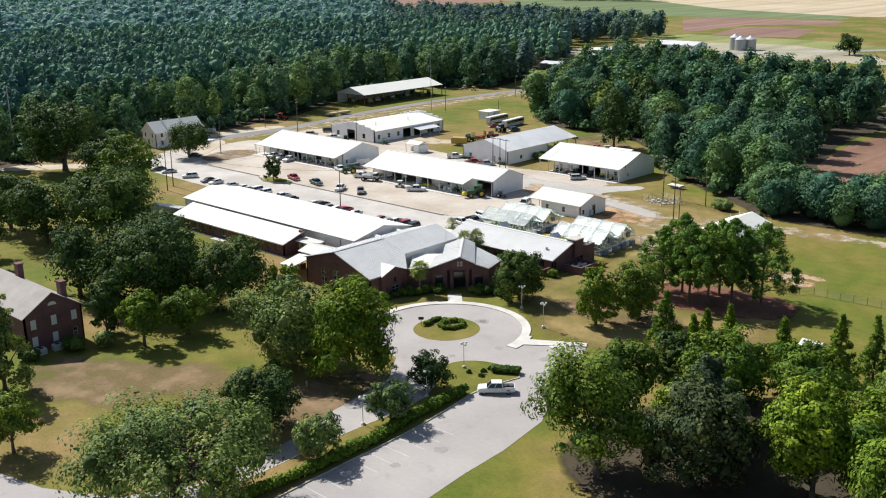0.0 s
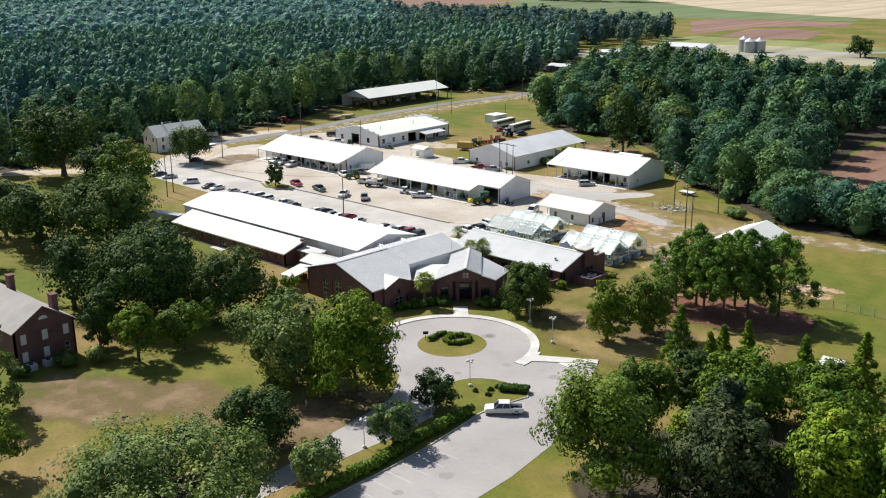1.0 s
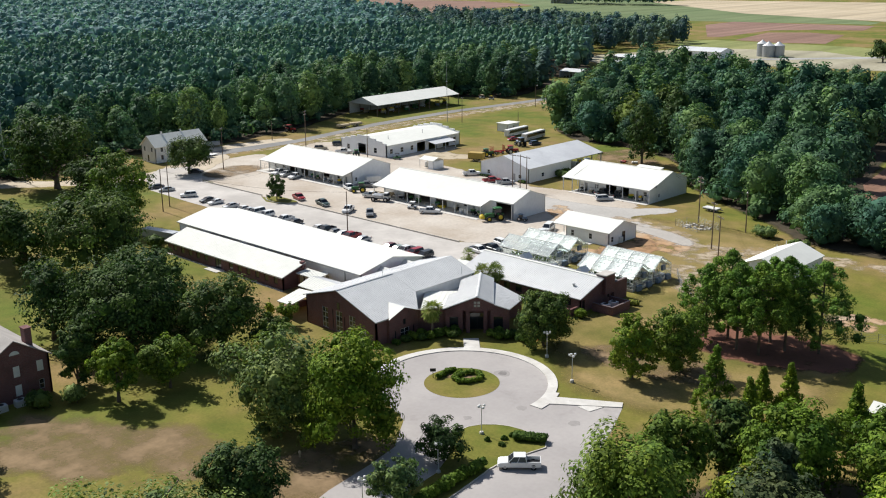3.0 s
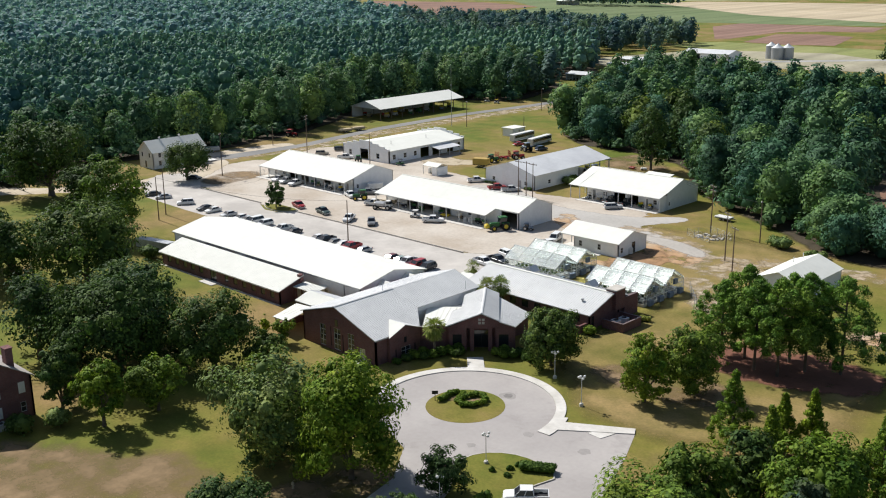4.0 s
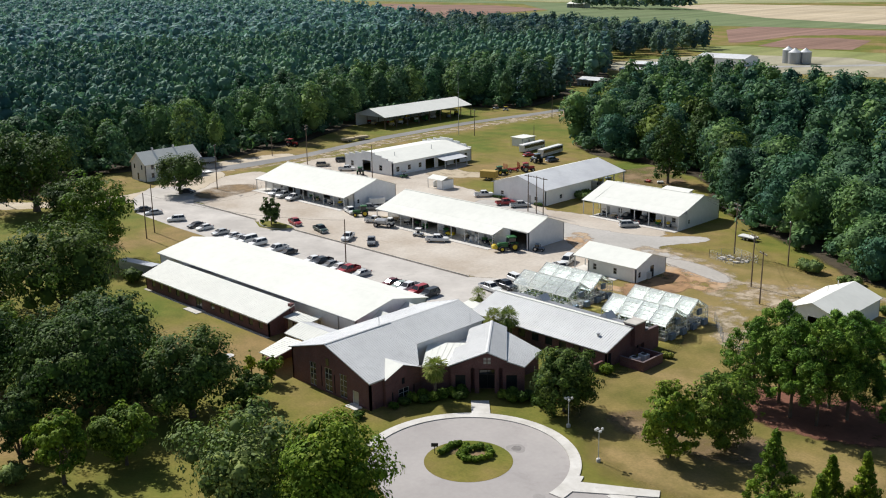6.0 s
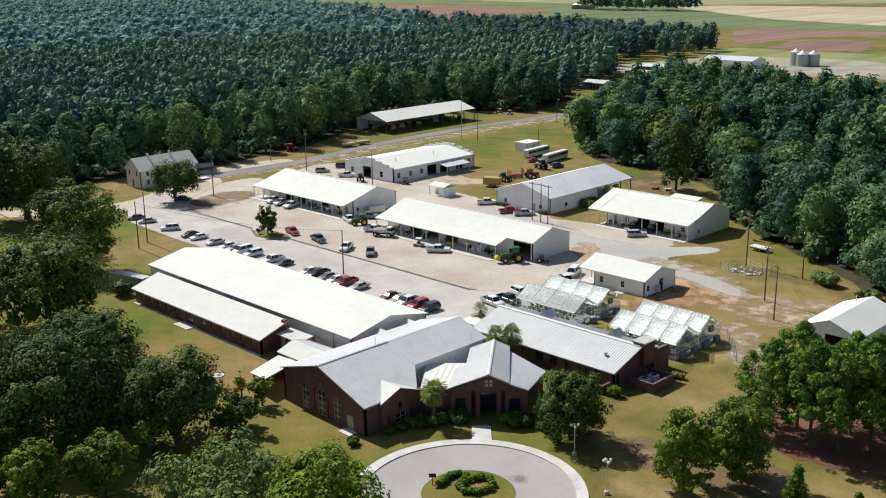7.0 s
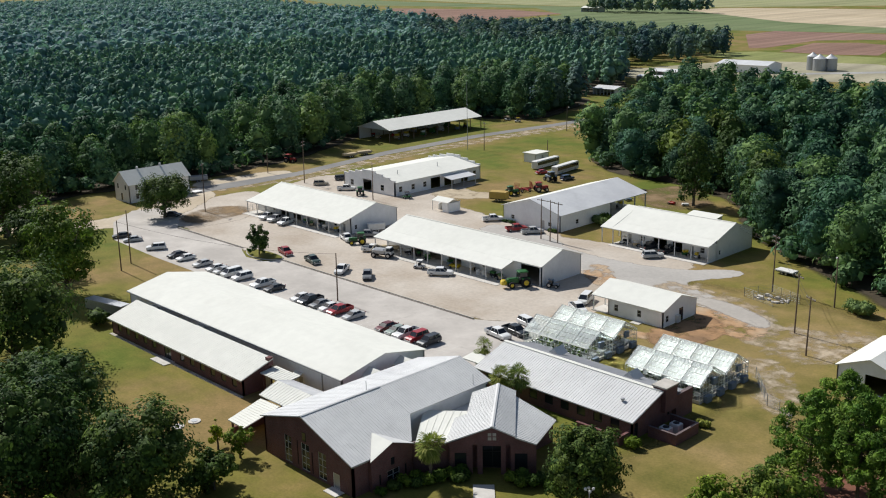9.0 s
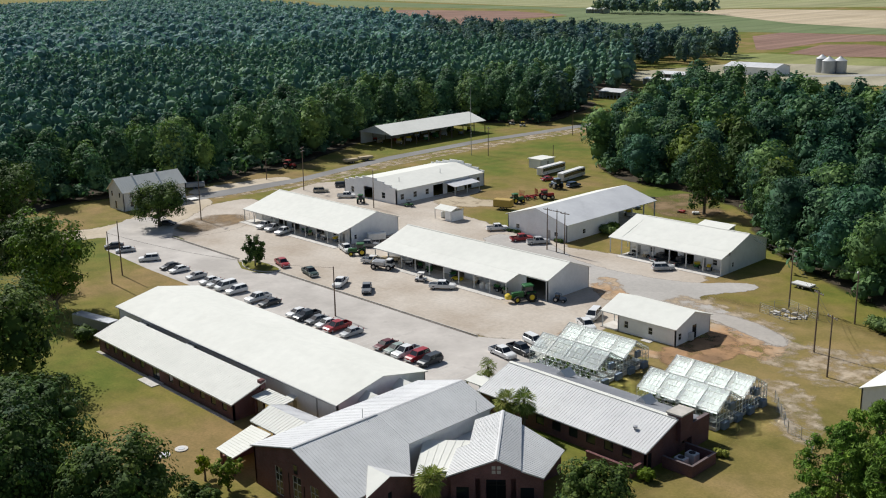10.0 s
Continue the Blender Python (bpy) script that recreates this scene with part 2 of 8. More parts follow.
LEAF = dict(
    cedar=leaf_material("cedar_sprays", (0.027, 0.042, 0.02), (0.063, 0.09, 0.043), (0.111, 0.147, 0.073), 0.2),
    mid=leaf_material("leaf_mid_green", (0.048, 0.085, 0.014), (0.111, 0.176, 0.027), (0.19, 0.271, 0.046), 0.20),
    dark=leaf_material("leaf_dark_green", (0.024, 0.048, 0.014), (0.056, 0.1, 0.027), (0.1, 0.161, 0.044), 0.17),
    yellow=leaf_material("leaf_yellow_green", (0.077, 0.132, 0.01), (0.173, 0.252, 0.022), (0.273, 0.338, 0.036), 0.20),
    grey=leaf_material("leaf_grey_green", (0.058, 0.096, 0.034), (0.133, 0.197, 0.066), (0.221, 0.296, 0.106), 0.18),
    # plantation needles: lifted and blued, so haze is part of the colour
    pine=leaf_material("hazy_pine_needles", (0.066, 0.152, 0.145), (0.103, 0.209, 0.19), (0.146, 0.269, 0.232), 0.21),
    stand_pine=leaf_material("pine_needles_near", (0.047, 0.096, 0.019), (0.107, 0.201, 0.038), (0.183, 0.3, 0.057), 0.20),
    # blue raised in the woodland green to imitate haze
    wood=leaf_material("hazy_woodland_leaves", (0.034, 0.077, 0.047), (0.073, 0.15, 0.08), (0.122, 0.227, 0.118), 0.20),
    # far foliage: pale blue distance haze is mixed into these two colours
    far_hazy_pine=leaf_material("far_hazy_needles", (0.131, 0.241, 0.261), (0.173, 0.299, 0.31), (0.217, 0.364, 0.369), 0.22),
    far_hazy_leaf=leaf_material("far_hazy_leaves", (0.066, 0.118, 0.113), (0.097, 0.163, 0.147), (0.139, 0.212, 0.19), 0.21),
    bright=leaf_material("leaf_bright_green", (0.057, 0.104, 0.012), (0.124, 0.201, 0.021), (0.194, 0.285, 0.039), 0.20),
    shrub=leaf_material("shrub_leaves", (0.031, 0.064, 0.012), (0.072, 0.13, 0.022), (0.123, 0.193, 0.035), 0.20),
    palm=leaf_material("palm_fronds", (0.155, 0.205, 0.045), (0.246, 0.29, 0.07), (0.361, 0.37, 0.117), 0.20),
)


# ---- building blocks ----
class Shape:
    """Vertices and faces that grow into one mesh."""

    def __init__(self):
        self.v, self.f = [], []

    def add(self, verts, faces):
        k = len(self.v)
        self.v += [tuple(p) for p in verts]
        self.f += [tuple(i + k for i in f) for f in faces]
        return self

    def box(self, x0, x1, y0, y1, z0, z1):
        return self.add([(x0, y0, z0), (x1, y0, z0), (x1, y1, z0), (x0, y1, z0), (x0, y0, z1), (x1, y0, z1), (x1, y1, z1), (x0, y1, z1)],
                        [(3, 2, 1, 0), (4, 5, 6, 7), (0, 1, 5, 4), (1, 2, 6, 5), (2, 3, 7, 6), (3, 0, 4, 7)])

    def bevel_box(self, x0, x1, y0, y1, z0, z1, b):
        """A box whose upper edges and upright edges are chamfered."""
        def ring(d, z):
            return [(x0 + d, y0, z), (x1 - d, y0, z), (x1, y0 + d, z), (x1, y1 - d, z), (x1 - d, y1, z), (x0 + d, y1, z), (x0, y1 - d, z), (x0, y0 + d, z)]
        top = [(min(max(x, x0 + b), x1 - b), min(max(y, y0 + b), y1 - b), z1) for x, y, _ in ring(b * 1.6, z1)]
        v = ring(b, z0) + ring(b, z1 - b) + top
        f = [tuple(range(7, -1, -1)), tuple(range(16, 24))]
        for r in (0, 8):
            f += [(r + i, r + (i + 1) % 8, r + 8 + (i + 1) % 8, r + 8 + i) for i in range(8)]
        return self.add(v, f)

    def slab(self, corners, thick):
        """A thick sheet under four or more upper corners given counter-clockwise from above."""
        n = len(corners)
        low = [(x, y, z - thick) for x, y, z in corners]
        return self.add(list(corners) + low, [tuple(range(n)), tuple(range(2 * n - 1, n - 1, -1))]
                        + [(i, n + i, n + (i + 1) % n, (i + 1) % n) for i in range(n)])

    def prism(self, tri, d):
        """A solid between the outline tri and the same outline moved by d."""
        n = len(tri)
        far = [tuple(Vector(p) + Vector(d)) for p in tri]
        return self.add(list(tri) + far, [tuple(range(n - 1, -1, -1)), tuple(range(n, 2 * n))] + [(i, (i + 1) % n, n + (i + 1) % n, n + i) for i in range(n)])

    def tube(self, a, b, r0, r1=None, sides=8, caps=True):
        a, b, r1 = Vector(a), Vector(b), r0 if r1 is None else r1
        w = (b - a).normalized()
        s = w.cross(Vector((0, 0, 1)) if abs(w.z) < 0.9 else Vector((1, 0, 0))).normalized()
        t = w.cross(s)
        v = []
        for p, r in ((a, r0), (b, r1)):
            v += [p + (s * math.cos(2 * math.pi * i / sides) + t * math.sin(2 * math.pi * i / sides)) * r for i in range(sides)]
        f = [(i, (i + 1) % sides, sides + (i + 1) % sides, sides + i) for i in range(sides)]
        if caps:
            f += [tuple(range(sides - 1, -1, -1)), tuple(range(sides, 2 * sides))]
        return self.add(v, f)

    def lathe(self, profile, sides=12, at=(0, 0, 0)):
        """A turned body round z: profile of (radius, height)."""
        v, f = [], []
        for r, z in profile:
            v += [(at[0] + r * math.cos(2 * math.pi * i / sides), at[1] + r * math.sin(2 * math.pi * i / sides), at[2] + z) for i in range(sides)]
        for k in range(len(profile) - 1):
            f += [(k * sides + i, k * sides + (i + 1) % sides, (k + 1) * sides + (i + 1) % sides, (k + 1) * sides + i) for i in range(sides)]
        f += [tuple(range(sides - 1, -1, -1)), tuple(range((len(profile) - 1) * sides, len(profile) * sides))]
        return self.add(v, f)


ORIGIN = {}


def mesh_of(name, shape, material, origin=(0, 0, 0)):
    me = bpy.data.meshes.new(name)
    o = Vector(origin)
    me.from_pydata([tuple(Vector(p) - o) for p in shape.v], [], shape.f)
    me.materials.append(material)
    return me


def thing(name, at, label, category, rz=0.0, group="", world=True):
    """An empty at a thing's base. world: its parts are given in world metres."""
    ob = tagged(new(name), label, category, group)
    ob.empty_display_size = 0.3
    ob.matrix_basis = pose(*at, 0, 0, rz)
    ORIGIN[ob.name] = at if world else (0, 0, 0)
    return ob


def part(name, shape, material, parent, label=""):
    """One mesh under a thing or under a part."""
    root = parent
    while root.parent:
        root = root.parent
    ob = new(name, mesh_of(name, shape, material, ORIGIN.get(root.name, (0, 0, 0))))
    ob.parent = parent
    return tagged(ob, label)


def structure(name, shape, material, label, category=""):
    return tagged(new(name, mesh_of(name, shape, material)), label, category, kind="structure")


# ---- the ground and everything laid on it ----
from mathutils.geometry import tessellate_polygon


def flat(polygon, z=0.0):
    pts = [Vector((x, y, z)) for x, y in polygon]
    s = Shape()
    tris = tessellate_polygon([pts])
    out = []
    for t in tris:
        a, b, c = (pts[i] for i in t)
        out.append(tuple(t) if (b - a).cross(c - a).z > 0 else tuple(reversed(t)))
    return s.add([tuple(p) for p in pts], out)


def turned(polygon):
    area = sum(polygon[i - 1][0] * polygon[i][1] - polygon[i][0] * polygon[i - 1][1] for i in range(len(polygon)))
    return polygon if area > 0 else polygon[::-1]


def grown(polygon, d):
    """The outline moved outwards by d."""
    out, n = [], len(polygon)
    for i in range(n):
        a, b, c = (Vector(polygon[j % n]) for j in (i - 1, i, i + 1))
        u, w = (b - a).normalized(), (c - b).normalized()
        m = Vector((u.y + w.y, -u.x - w.x))
        m = m.normalized() if m.length > 1e-6 else Vector((u.y, -u.x))
        k = min(2.0, 1.0 / max(0.4, m.dot(Vector((u.y, -u.x)))))
        out.append(tuple(b + m * d * k))
    return out


def rounded(polygon, times=2):
    """Corners cut back again and again."""
    for _ in range(times):
        n = len(polygon)
        polygon = [q for i in range(n) for q in (
            tuple(Vector(polygon[i]).lerp(Vector(polygon[(i + 1) % n]), 0.25)), tuple(Vector(polygon[i]).lerp(Vector(polygon[(i + 1) % n]), 0.75)))]
    return polygon


def patch(name, polygon, material, label, z, soft=2.0):
    """Bare ground with a frayed border: attribute 'inside' falls from 1 to 0 across it."""
    inner = turned(rounded(turned(polygon), 2))
    outer = grown(inner, soft)
    s = flat(inner, z)
    k, n = len(s.v), len(inner)
    s.v += [(x, y, z) for x, y in outer]
    s.f += [(i, k + i, k + (i + 1) % n, (i + 1) % n) for i in range(n)]
    ob = structure(name, s, material, label)
    at = ob.data.attributes.new("inside", "FLOAT", "POINT")
    at.data.foreach_set("value", [1.0] * k + [0.0] * n)
    return ob


structure("ground", flat([(-4900, -1500), (1500, -1500), (1500, 4900), (-4900, 4900)]), MAT["grass"], "dry late-summer grass with brown and green drifts")

SAND = bare_material("yard_sand_gravel", (0.415, 0.345, 0.270), (0.56, 0.50, 0.425), 0.06, 1.3, 0.2, 0.9)
CLAY = bare_material("orange_clay", (0.45, 0.27, 0.14), (0.47, 0.37, 0.26), 0.14, 0.9, 0.3, 2.2, cover=0.25, edge=0.35)
GRAVEL = bare_material("pale_gravel", (0.40, 0.375, 0.34), (0.48, 0.45, 0.41), 0.08, 1.2, 0.25, 1.0)
TRACK = bare_material("sandy_track", (0.46, 0.38, 0.27), (0.56, 0.48, 0.37), 0.1, 1.0, 0.22, 1.2)
STRAW = bare_material("pine_straw", (0.17, 0.078, 0.052), (0.22, 0.10, 0.065), 0.2, 1.4, 0.3, 1.3, edge=0.3)
BROWN = bare_material("bare_lawn", (0.215, 0.148, 0.080), (0.265, 0.184, 0.102), 0.14, 1.4, 0.14, 1.5, cover=0.3, edge=0.7)
BROWN_DRY = bare_material("bare_dry_lawn", (0.215, 0.148, 0.080), (0.265, 0.184, 0.102), 0.14, 1.4, 0.14, 1.5, cover=0.4, edge=0.7)

patch("gravel_yard", [(-263, 176), (-217, 175.6), (-156, 175.6), (-150, 181), (-143, 179), (-139, 187), (-144.5, 190), (-145, 206), (-152, 213), (-147, 224), (-146, 233.5),
                      (-170, 234), (-183, 229), (-186, 233.6), (-206, 233.8), (-213, 236), (-227, 238), (-238, 250), (-243, 266), (-245, 262), (-245, 237), (-270, 235),
                      (-283, 246), (-288, 240), (-281, 222), (-264, 197), (-271, 188)], SAND, "pale sandy gravel yard with tyre tracks", 0.012, 2.5)
patch("yard_gravel", [(-172, 222), (-147, 224), (-138, 234), (-134.5, 231), (-143, 219), (-135, 216), (-117, 210), (-114.5, 205), (-121, 205.5), (-134, 211), (-156, 213), (-180, 214), (-200, 222), (-204, 231), (-186, 231)],
      GRAVEL, "light grey crushed gravel round the barns", 0.030, 1.5)
DRY = dry_material("dry_turf")
GRAVEL_DRY = bare_material("pale_gravel_on_turf", (0.38, 0.35, 0.31), (0.46, 0.42, 0.37), 0.12, 1.2, 0.3, 1.0, edge=0.3)
WORN_PATH = bare_material("worn_path", (0.42, 0.34, 0.23), (0.50, 0.42, 0.30), 0.15, 0.8, 0.3, 1.2, cover=0.1, edge=0.35)
WORN = bare_material("worn_sand", (0.40, 0.30, 0.19), (0.50, 0.42, 0.31), 0.15, 0.8, 0.3, 1.8, cover=0.55, edge=0.4)
SOIL = bare_material("dark_soil", (0.24, 0.15, 0.085), (0.42, 0.25, 0.13), 0.22, 1.0, 0.3, 1.6, cover=0.2, edge=0.35)
patch("dry_turf", [(-150, 214), (-112, 222), (-96, 212), (-90, 190), (-88, 172), (-70, 168), (-60, 150), (-72, 131), (-84, 130), (-99, 143), (-100.5, 152), (-98, 172), (-112, 184), (-146, 186)], DRY, "dry brown turf worn by vehicles", 0.010, 7.0)
patch("worn_sand_bands", [(-146, 212), (-141, 219), (-126, 217), (-108, 204), (-95, 208), (-92, 203), (-106, 195), (-117, 200), (-132, 208)], WORN, "broken pale sand worn through the grass", 0.036, 4.0)
patch("clay_bank", [(-131, 209), (-127, 211.5), (-120, 208.5), (-114.5, 203.6), (-115.5, 199), (-121.7, 199), (-127.3, 203), (-130, 205)], CLAY, "bare orange clay beside the white hut", 0.045, 2.5)
patch("dark_soil", [(-129.5, 191), (-127.2, 198), (-127.5, 204), (-124, 204), (-119.5, 199), (-119, 194), (-122, 189), (-125, 186)], SOIL, "bare dark soil round the white hut", 0.050, 1.6)
patch("gravel_tongue", [(-136, 212.5), (-128, 214), (-119.5, 210.8), (-116, 207.9), (-116.2, 205.2), (-121.6, 207.5), (-129.9, 209.6)], GRAVEL_DRY, "tongue of pale gravel past the white hut", 0.055, 1.0)
patch("gravel_corner", [(-270.0, 178.3), (-282.7, 193.1), (-285.7, 205.8), (-284.4, 215.0), (-269.1, 206.5), (-257.4, 194.0), (-257.3, 184.5), (-258.6, 177.2)], SAND, "pale sandy corner between lane and barn", 0.013, 2.0)
patch("parched_verge", [(-270.9, 182.4), (-275.4, 192.2), (-269.4, 200.8), (-261.8, 196.9), (-260.5, 186.5), (-262.8, 179.7)], BROWN_DRY, "parched brown grass strip beside the road", 0.028, 2.0)
patch("bare_ground_barns", [(-198.5, 286.1), (-193.9, 300.0), (-181.4, 293.8), (-174.4, 281.8), (-177.0, 272.8), (-188.0, 273.7)], BROWN_DRY, "bare brown ground behind the barns", 0.019, 3.0)
patch("worn_path_workshop", [(-243, 248), (-238, 244), (-230, 246), (-222, 258), (-224, 262), (-232, 254), (-240, 256)], WORN_PATH, "dirt path worn beside the workshop", 0.018, 2.0)
patch("clay_strip", [(-148, 186.5), (-142, 188), (-132, 188.5), (-127.5, 190.5), (-127, 188), (-131, 186), (-141, 186)], CLAY, "strip of orange clay before the white hut", 0.046, 1.2)
patch("clay_corner", [(-162.2, 216), (-160.3, 218.8), (-153.3, 213), (-149, 208), (-152, 206.5), (-156.5, 209.5)], CLAY, "orange clay at the corner of the yard", 0.047, 1.5)
patch("worn_sand_path", [(-111, 191), (-106, 193), (-103.6, 190.9), (-97, 181), (-96, 175), (-99, 175), (-104.1, 183.8), (-109, 187)], WORN, "pale sandy path worn by the greenhouses", 0.034, 2.2)
patch("sandy_track_east", [(-114, 203), (-104, 207), (-90, 213), (-64, 215.5), (-30, 216), (-30, 219), (-64, 219), (-92, 217), (-106, 211), (-114, 208)], WORN, "worn sandy track across the grass", 0.020, 3.2)
patch("red_dirt", [(-73, 180), (-68, 178.5), (-64, 181), (-66, 185), (-71, 185)], CLAY, "patch of bare red dirt in the field", 0.021, 2.5)
patch("pine_straw_bed", [(-86, 155), (-78, 153), (-67, 155), (-61, 159), (-61, 165), (-67, 168), (-79, 166), (-86, 161)], STRAW, "red-brown pine straw under the pines", 0.020, 2.5)
patch("bare_lawn_by_drive", [(-101, 76), (-88, 74), (-86, 84), (-88, 93), (-95, 96), (-101, 88)], BROWN, "bare brown soil under the lawn trees", 0.020, 2.5)
patch("bare_lawn_middle", [(-134, 58), (-118, 62), (-106, 74), (-112, 80), (-126, 73), (-137, 65)], BROWN, "parched brown lawn", 0.020, 5.0)
patch("bare_lawn_east", [(-96, 140), (-84, 137), (-72, 141), (-74, 147), (-90, 148)], BROWN_DRY, "thin brown lawn beside the circle", 0.026, 3.0)
patch("shoulder", [(-300, 205), (-292, 205), (-287, 240), (-293, 280), (-292.5, 330), (-288, 372), (-290, 420), (-299, 420), (-299, 380), (-299, 330), (-300, 270), (-296, 238)], WORN, "sandy road shoulder", 0.016, 1.5)
patch("sandy_verge", [(-309, 209), (-299, 207), (-296, 222), (-300, 240), (-306, 236), (-307, 220)], TRACK, "churned sandy verge by the woods", 0.018, 3.0)
patch("sand_lane", [(-340, 128), (-313, 131), (-293, 147), (-285, 160), (-284, 175), (-292, 186), (-300, 200), (-292, 206), (-283, 196), (-276, 186), (-272, 172), (-276, 160), (-287, 146), (-305, 124), (-340, 118)], TRACK, "sandy lane past the old house", 0.022, 2.0)

lot = structure("parking_lot", flat([(-279, 167), (-262, 158.5), (-240, 157.3), (-208.5, 157), (-207.8, 152.2), (-141, 152.2), (-137.6, 158), (-137.6, 169), (-140, 177), (-148, 180.5), (-153.5, 176.5), (-156.5, 175.2),
                                   (-215.5, 175.2), (-218, 172), (-224, 171.3), (-229, 173.6), (-232, 175.2), (-261, 175.4), (-270, 181), (-284, 186), (-288, 177)], 0.034), MAT["asphalt"], "worn pale asphalt parking lot")
structure("road", flat([(-303, 196), (-295, 197), (-293.5, 215), (-293.8, 240), (-300.5, 280), (-301.8, 330), (-297, 372), (-295.5, 420), (-299, 470), (-330, 560), (-338, 556), (-304, 468), (-301, 420), (-302.5, 372), (-307.5, 330), (-306.5, 285), (-299, 240)], 0.04),
          MAT["road"], "grey two-lane asphalt road along the woods")

# drive, circle and front parking
CX, CY = -100.6, 117.0
DRIVE = [(-120, 15), (-62, 15), (-62.5, 60), (-63.2, 74), (-64, 81), (-64.4, 89), (-66, 99), (-70.5, 108), (-74.6, 119), (-77.6, 125.6), (-87.4, 121.2)]
DRIVE += [(CX + 12.9 * math.cos(radians(a)), CY + 12.9 * math.sin(radians(a))) for a in range(20, 252, 8)]
DRIVE += [(-97.5, 102), (-92.5, 95.5), (-91.2, 90), (-90, 82.4), (-87.5, 74), (-86.3, 66), (-86.5, 57), (-91, 49.4), (-99.8, 44.6), (-107, 42.9), (-120, 42)]
structure("driveway", flat(DRIVE, 0.03), MAT["drive"], "smooth pale asphalt drive with a turning circle")


def raised(name, outline, z0, z1, material, label, rim=0.0, rim_material=None):
    """A low raised bed; with rim, a kerb of its own round it."""
    outline = turned(outline)
    n = len(outline)
    s = flat(outline, z1)
    k = len(s.v)
    s.v += [(x, y, z0) for x, y in outline]
    s.f += [(i, k + i, k + (i + 1) % n, (i + 1) % n) for i in range(n)]
    bed = structure(name, s, material, label)
    if rim:
        out = grown(outline, rim)
        r = Shape()
        for i in range(n):
            j = (i + 1) % n
            a, b, c, d = outline[i], outline[j], out[j], out[i]
            r.add([(*a, z1 + 0.03), (*b, z1 + 0.03), (*c, z1 + 0.03), (*d, z1 + 0.03), (*c, z0), (*d, z0), (*a, z0), (*b, z0)], [(3, 2, 1, 0), (3, 5, 4, 2), (0, 1, 7, 6)])
        structure(name + "_kerb", r, rim_material or MAT["kerb"], "concrete kerb round the bed")
    return bed


raised("circle_island", [(CX + 5.7 * math.cos(radians(a)), CY + 5.7 * math.sin(radians(a))) for a in range(0, 360, 8)], 0.0, 0.05, MAT["grass"], "round grass island in the turning circle")
patch("island_bare_soil", [(-101.6, 118.0), (-100.2, 118.0), (-100.1, 119.6), (-101.4, 120.0)], BROWN, "bare soil inside the clipped ring", 0.056, 0.5)
patch("island_bare_soil_hook", [(-104.0, 116.4), (-103.0, 116.8), (-103.4, 118.6), (-104.2, 118.2)], BROWN, "bare soil inside the clipped hook", 0.056, 0.4)
MEDIAN = rounded([(-89.6, 103.6), (-89.2, 107.4), (-86.3, 110), (-82.6, 110.7), (-77.6, 109.6), (-78.6, 105.5), (-79.6, 101), (-78.4, 94), (-77.2, 84), (-77.0, 70), (-76.2, 56), (-82.6, 54), (-82.8, 70), (-83.2, 81), (-82.6, 88), (-83.6, 96)], 1)
raised("drive_median", MEDIAN, 0.0, 0.14, MAT["grass"], "grass strip between drive and parking", 0.16)
raised("parking_island", rounded([(-229, 174.6), (-224, 172), (-218.5, 172.6), (-216, 175.6), (-218, 177), (-227, 177.2)], 2), 0.0, 0.16, MAT["grass"], "small kerbed island with a tree", 0.2)

walk_ring = Shape()
for a in range(2, 206, 4):
    p = [(CX + r * math.cos(radians(b)), CY + r * math.sin(radians(b))) for b in (a, a + 4) for r in (12.9, 14.35 if a > 24 else 14.9)]
    walk_ring.slab([(*p[0], 0.15), (*p[1], 0.15), (*p[3], 0.15), (*p[2], 0.15)], 0.16)
structure("pavement", walk_ring, MAT["concrete"], "pale concrete pavement curving round the circle")
structure("pavement_east", Shape().slab([(-87.9, 120.2, 0.154), (-86.4, 119.3, 0.154), (-77.6, 125.5, 0.154), (-78.4, 126.9, 0.154), (-87.1, 121.9, 0.154)], 0.16)
          .slab([(-82.4, 121.6, 0.10), (-80.2, 121.4, 0.10), (-79.6, 123.9, 0.10), (-82.2, 122.4, 0.10)], 0.1), MAT["concrete"], "pale concrete pavement beside the parking")
structure("entrance_path", Shape().slab([(-109.9, 127.4, 0.157), (-108.0, 129.2, 0.157), (-111.2, 132.4, 0.157), (-113.1, 130.6, 0.157)], 0.16), MAT["concrete"], "concrete path to the entrance")

lot_kerb = Shape()
for x0, x1, y in ((-216, -156.4, 175.3), (-261, -231.5, 175.4)):
    x = x0
    while x < x1 - 0.1:
        lot_kerb.box(x, min(x + 2.98, x1), y, y + 0.22, 0.0, 0.17)
        x += 3.0
structure("lot_kerb", lot_kerb, MAT["kerb"], "stained concrete kerb along the lot")
structure("lot_seam", Shape().box(-216, -156, 174.85, 175.2, 0.03, 0.042).box(-261, -231, 174.95, 175.3, 0.03, 0.042), surface("gutter_dirt", (0.12, 0.105, 0.09), (0.19, 0.17, 0.145), 0.6, 2.0, 0.95), "dark dirt in the gutter of the lot")
LINE = surface("worn_line_paint", (0.50, 0.48, 0.45), (0.62, 0.60, 0.56), 0.9, 4.0, 0.85)
stalls = Shape()
for i in range(9):
    y = 66 + 2.75 * i
    stalls.box(-76.8, -72.2, y, y + 0.1, 0.03, 0.036)
structure("stall_lines", stalls, LINE, "faint white stall lines")
stalls = Shape()
for i in range(40):
    x = -206 + 2.85 * i * 0.56
    stalls.box(x, x + 0.1, 158.4, 163.4, 0.034, 0.040)
structure("lot_stall_lines", stalls, LINE, "faint white stall lines on the lot")

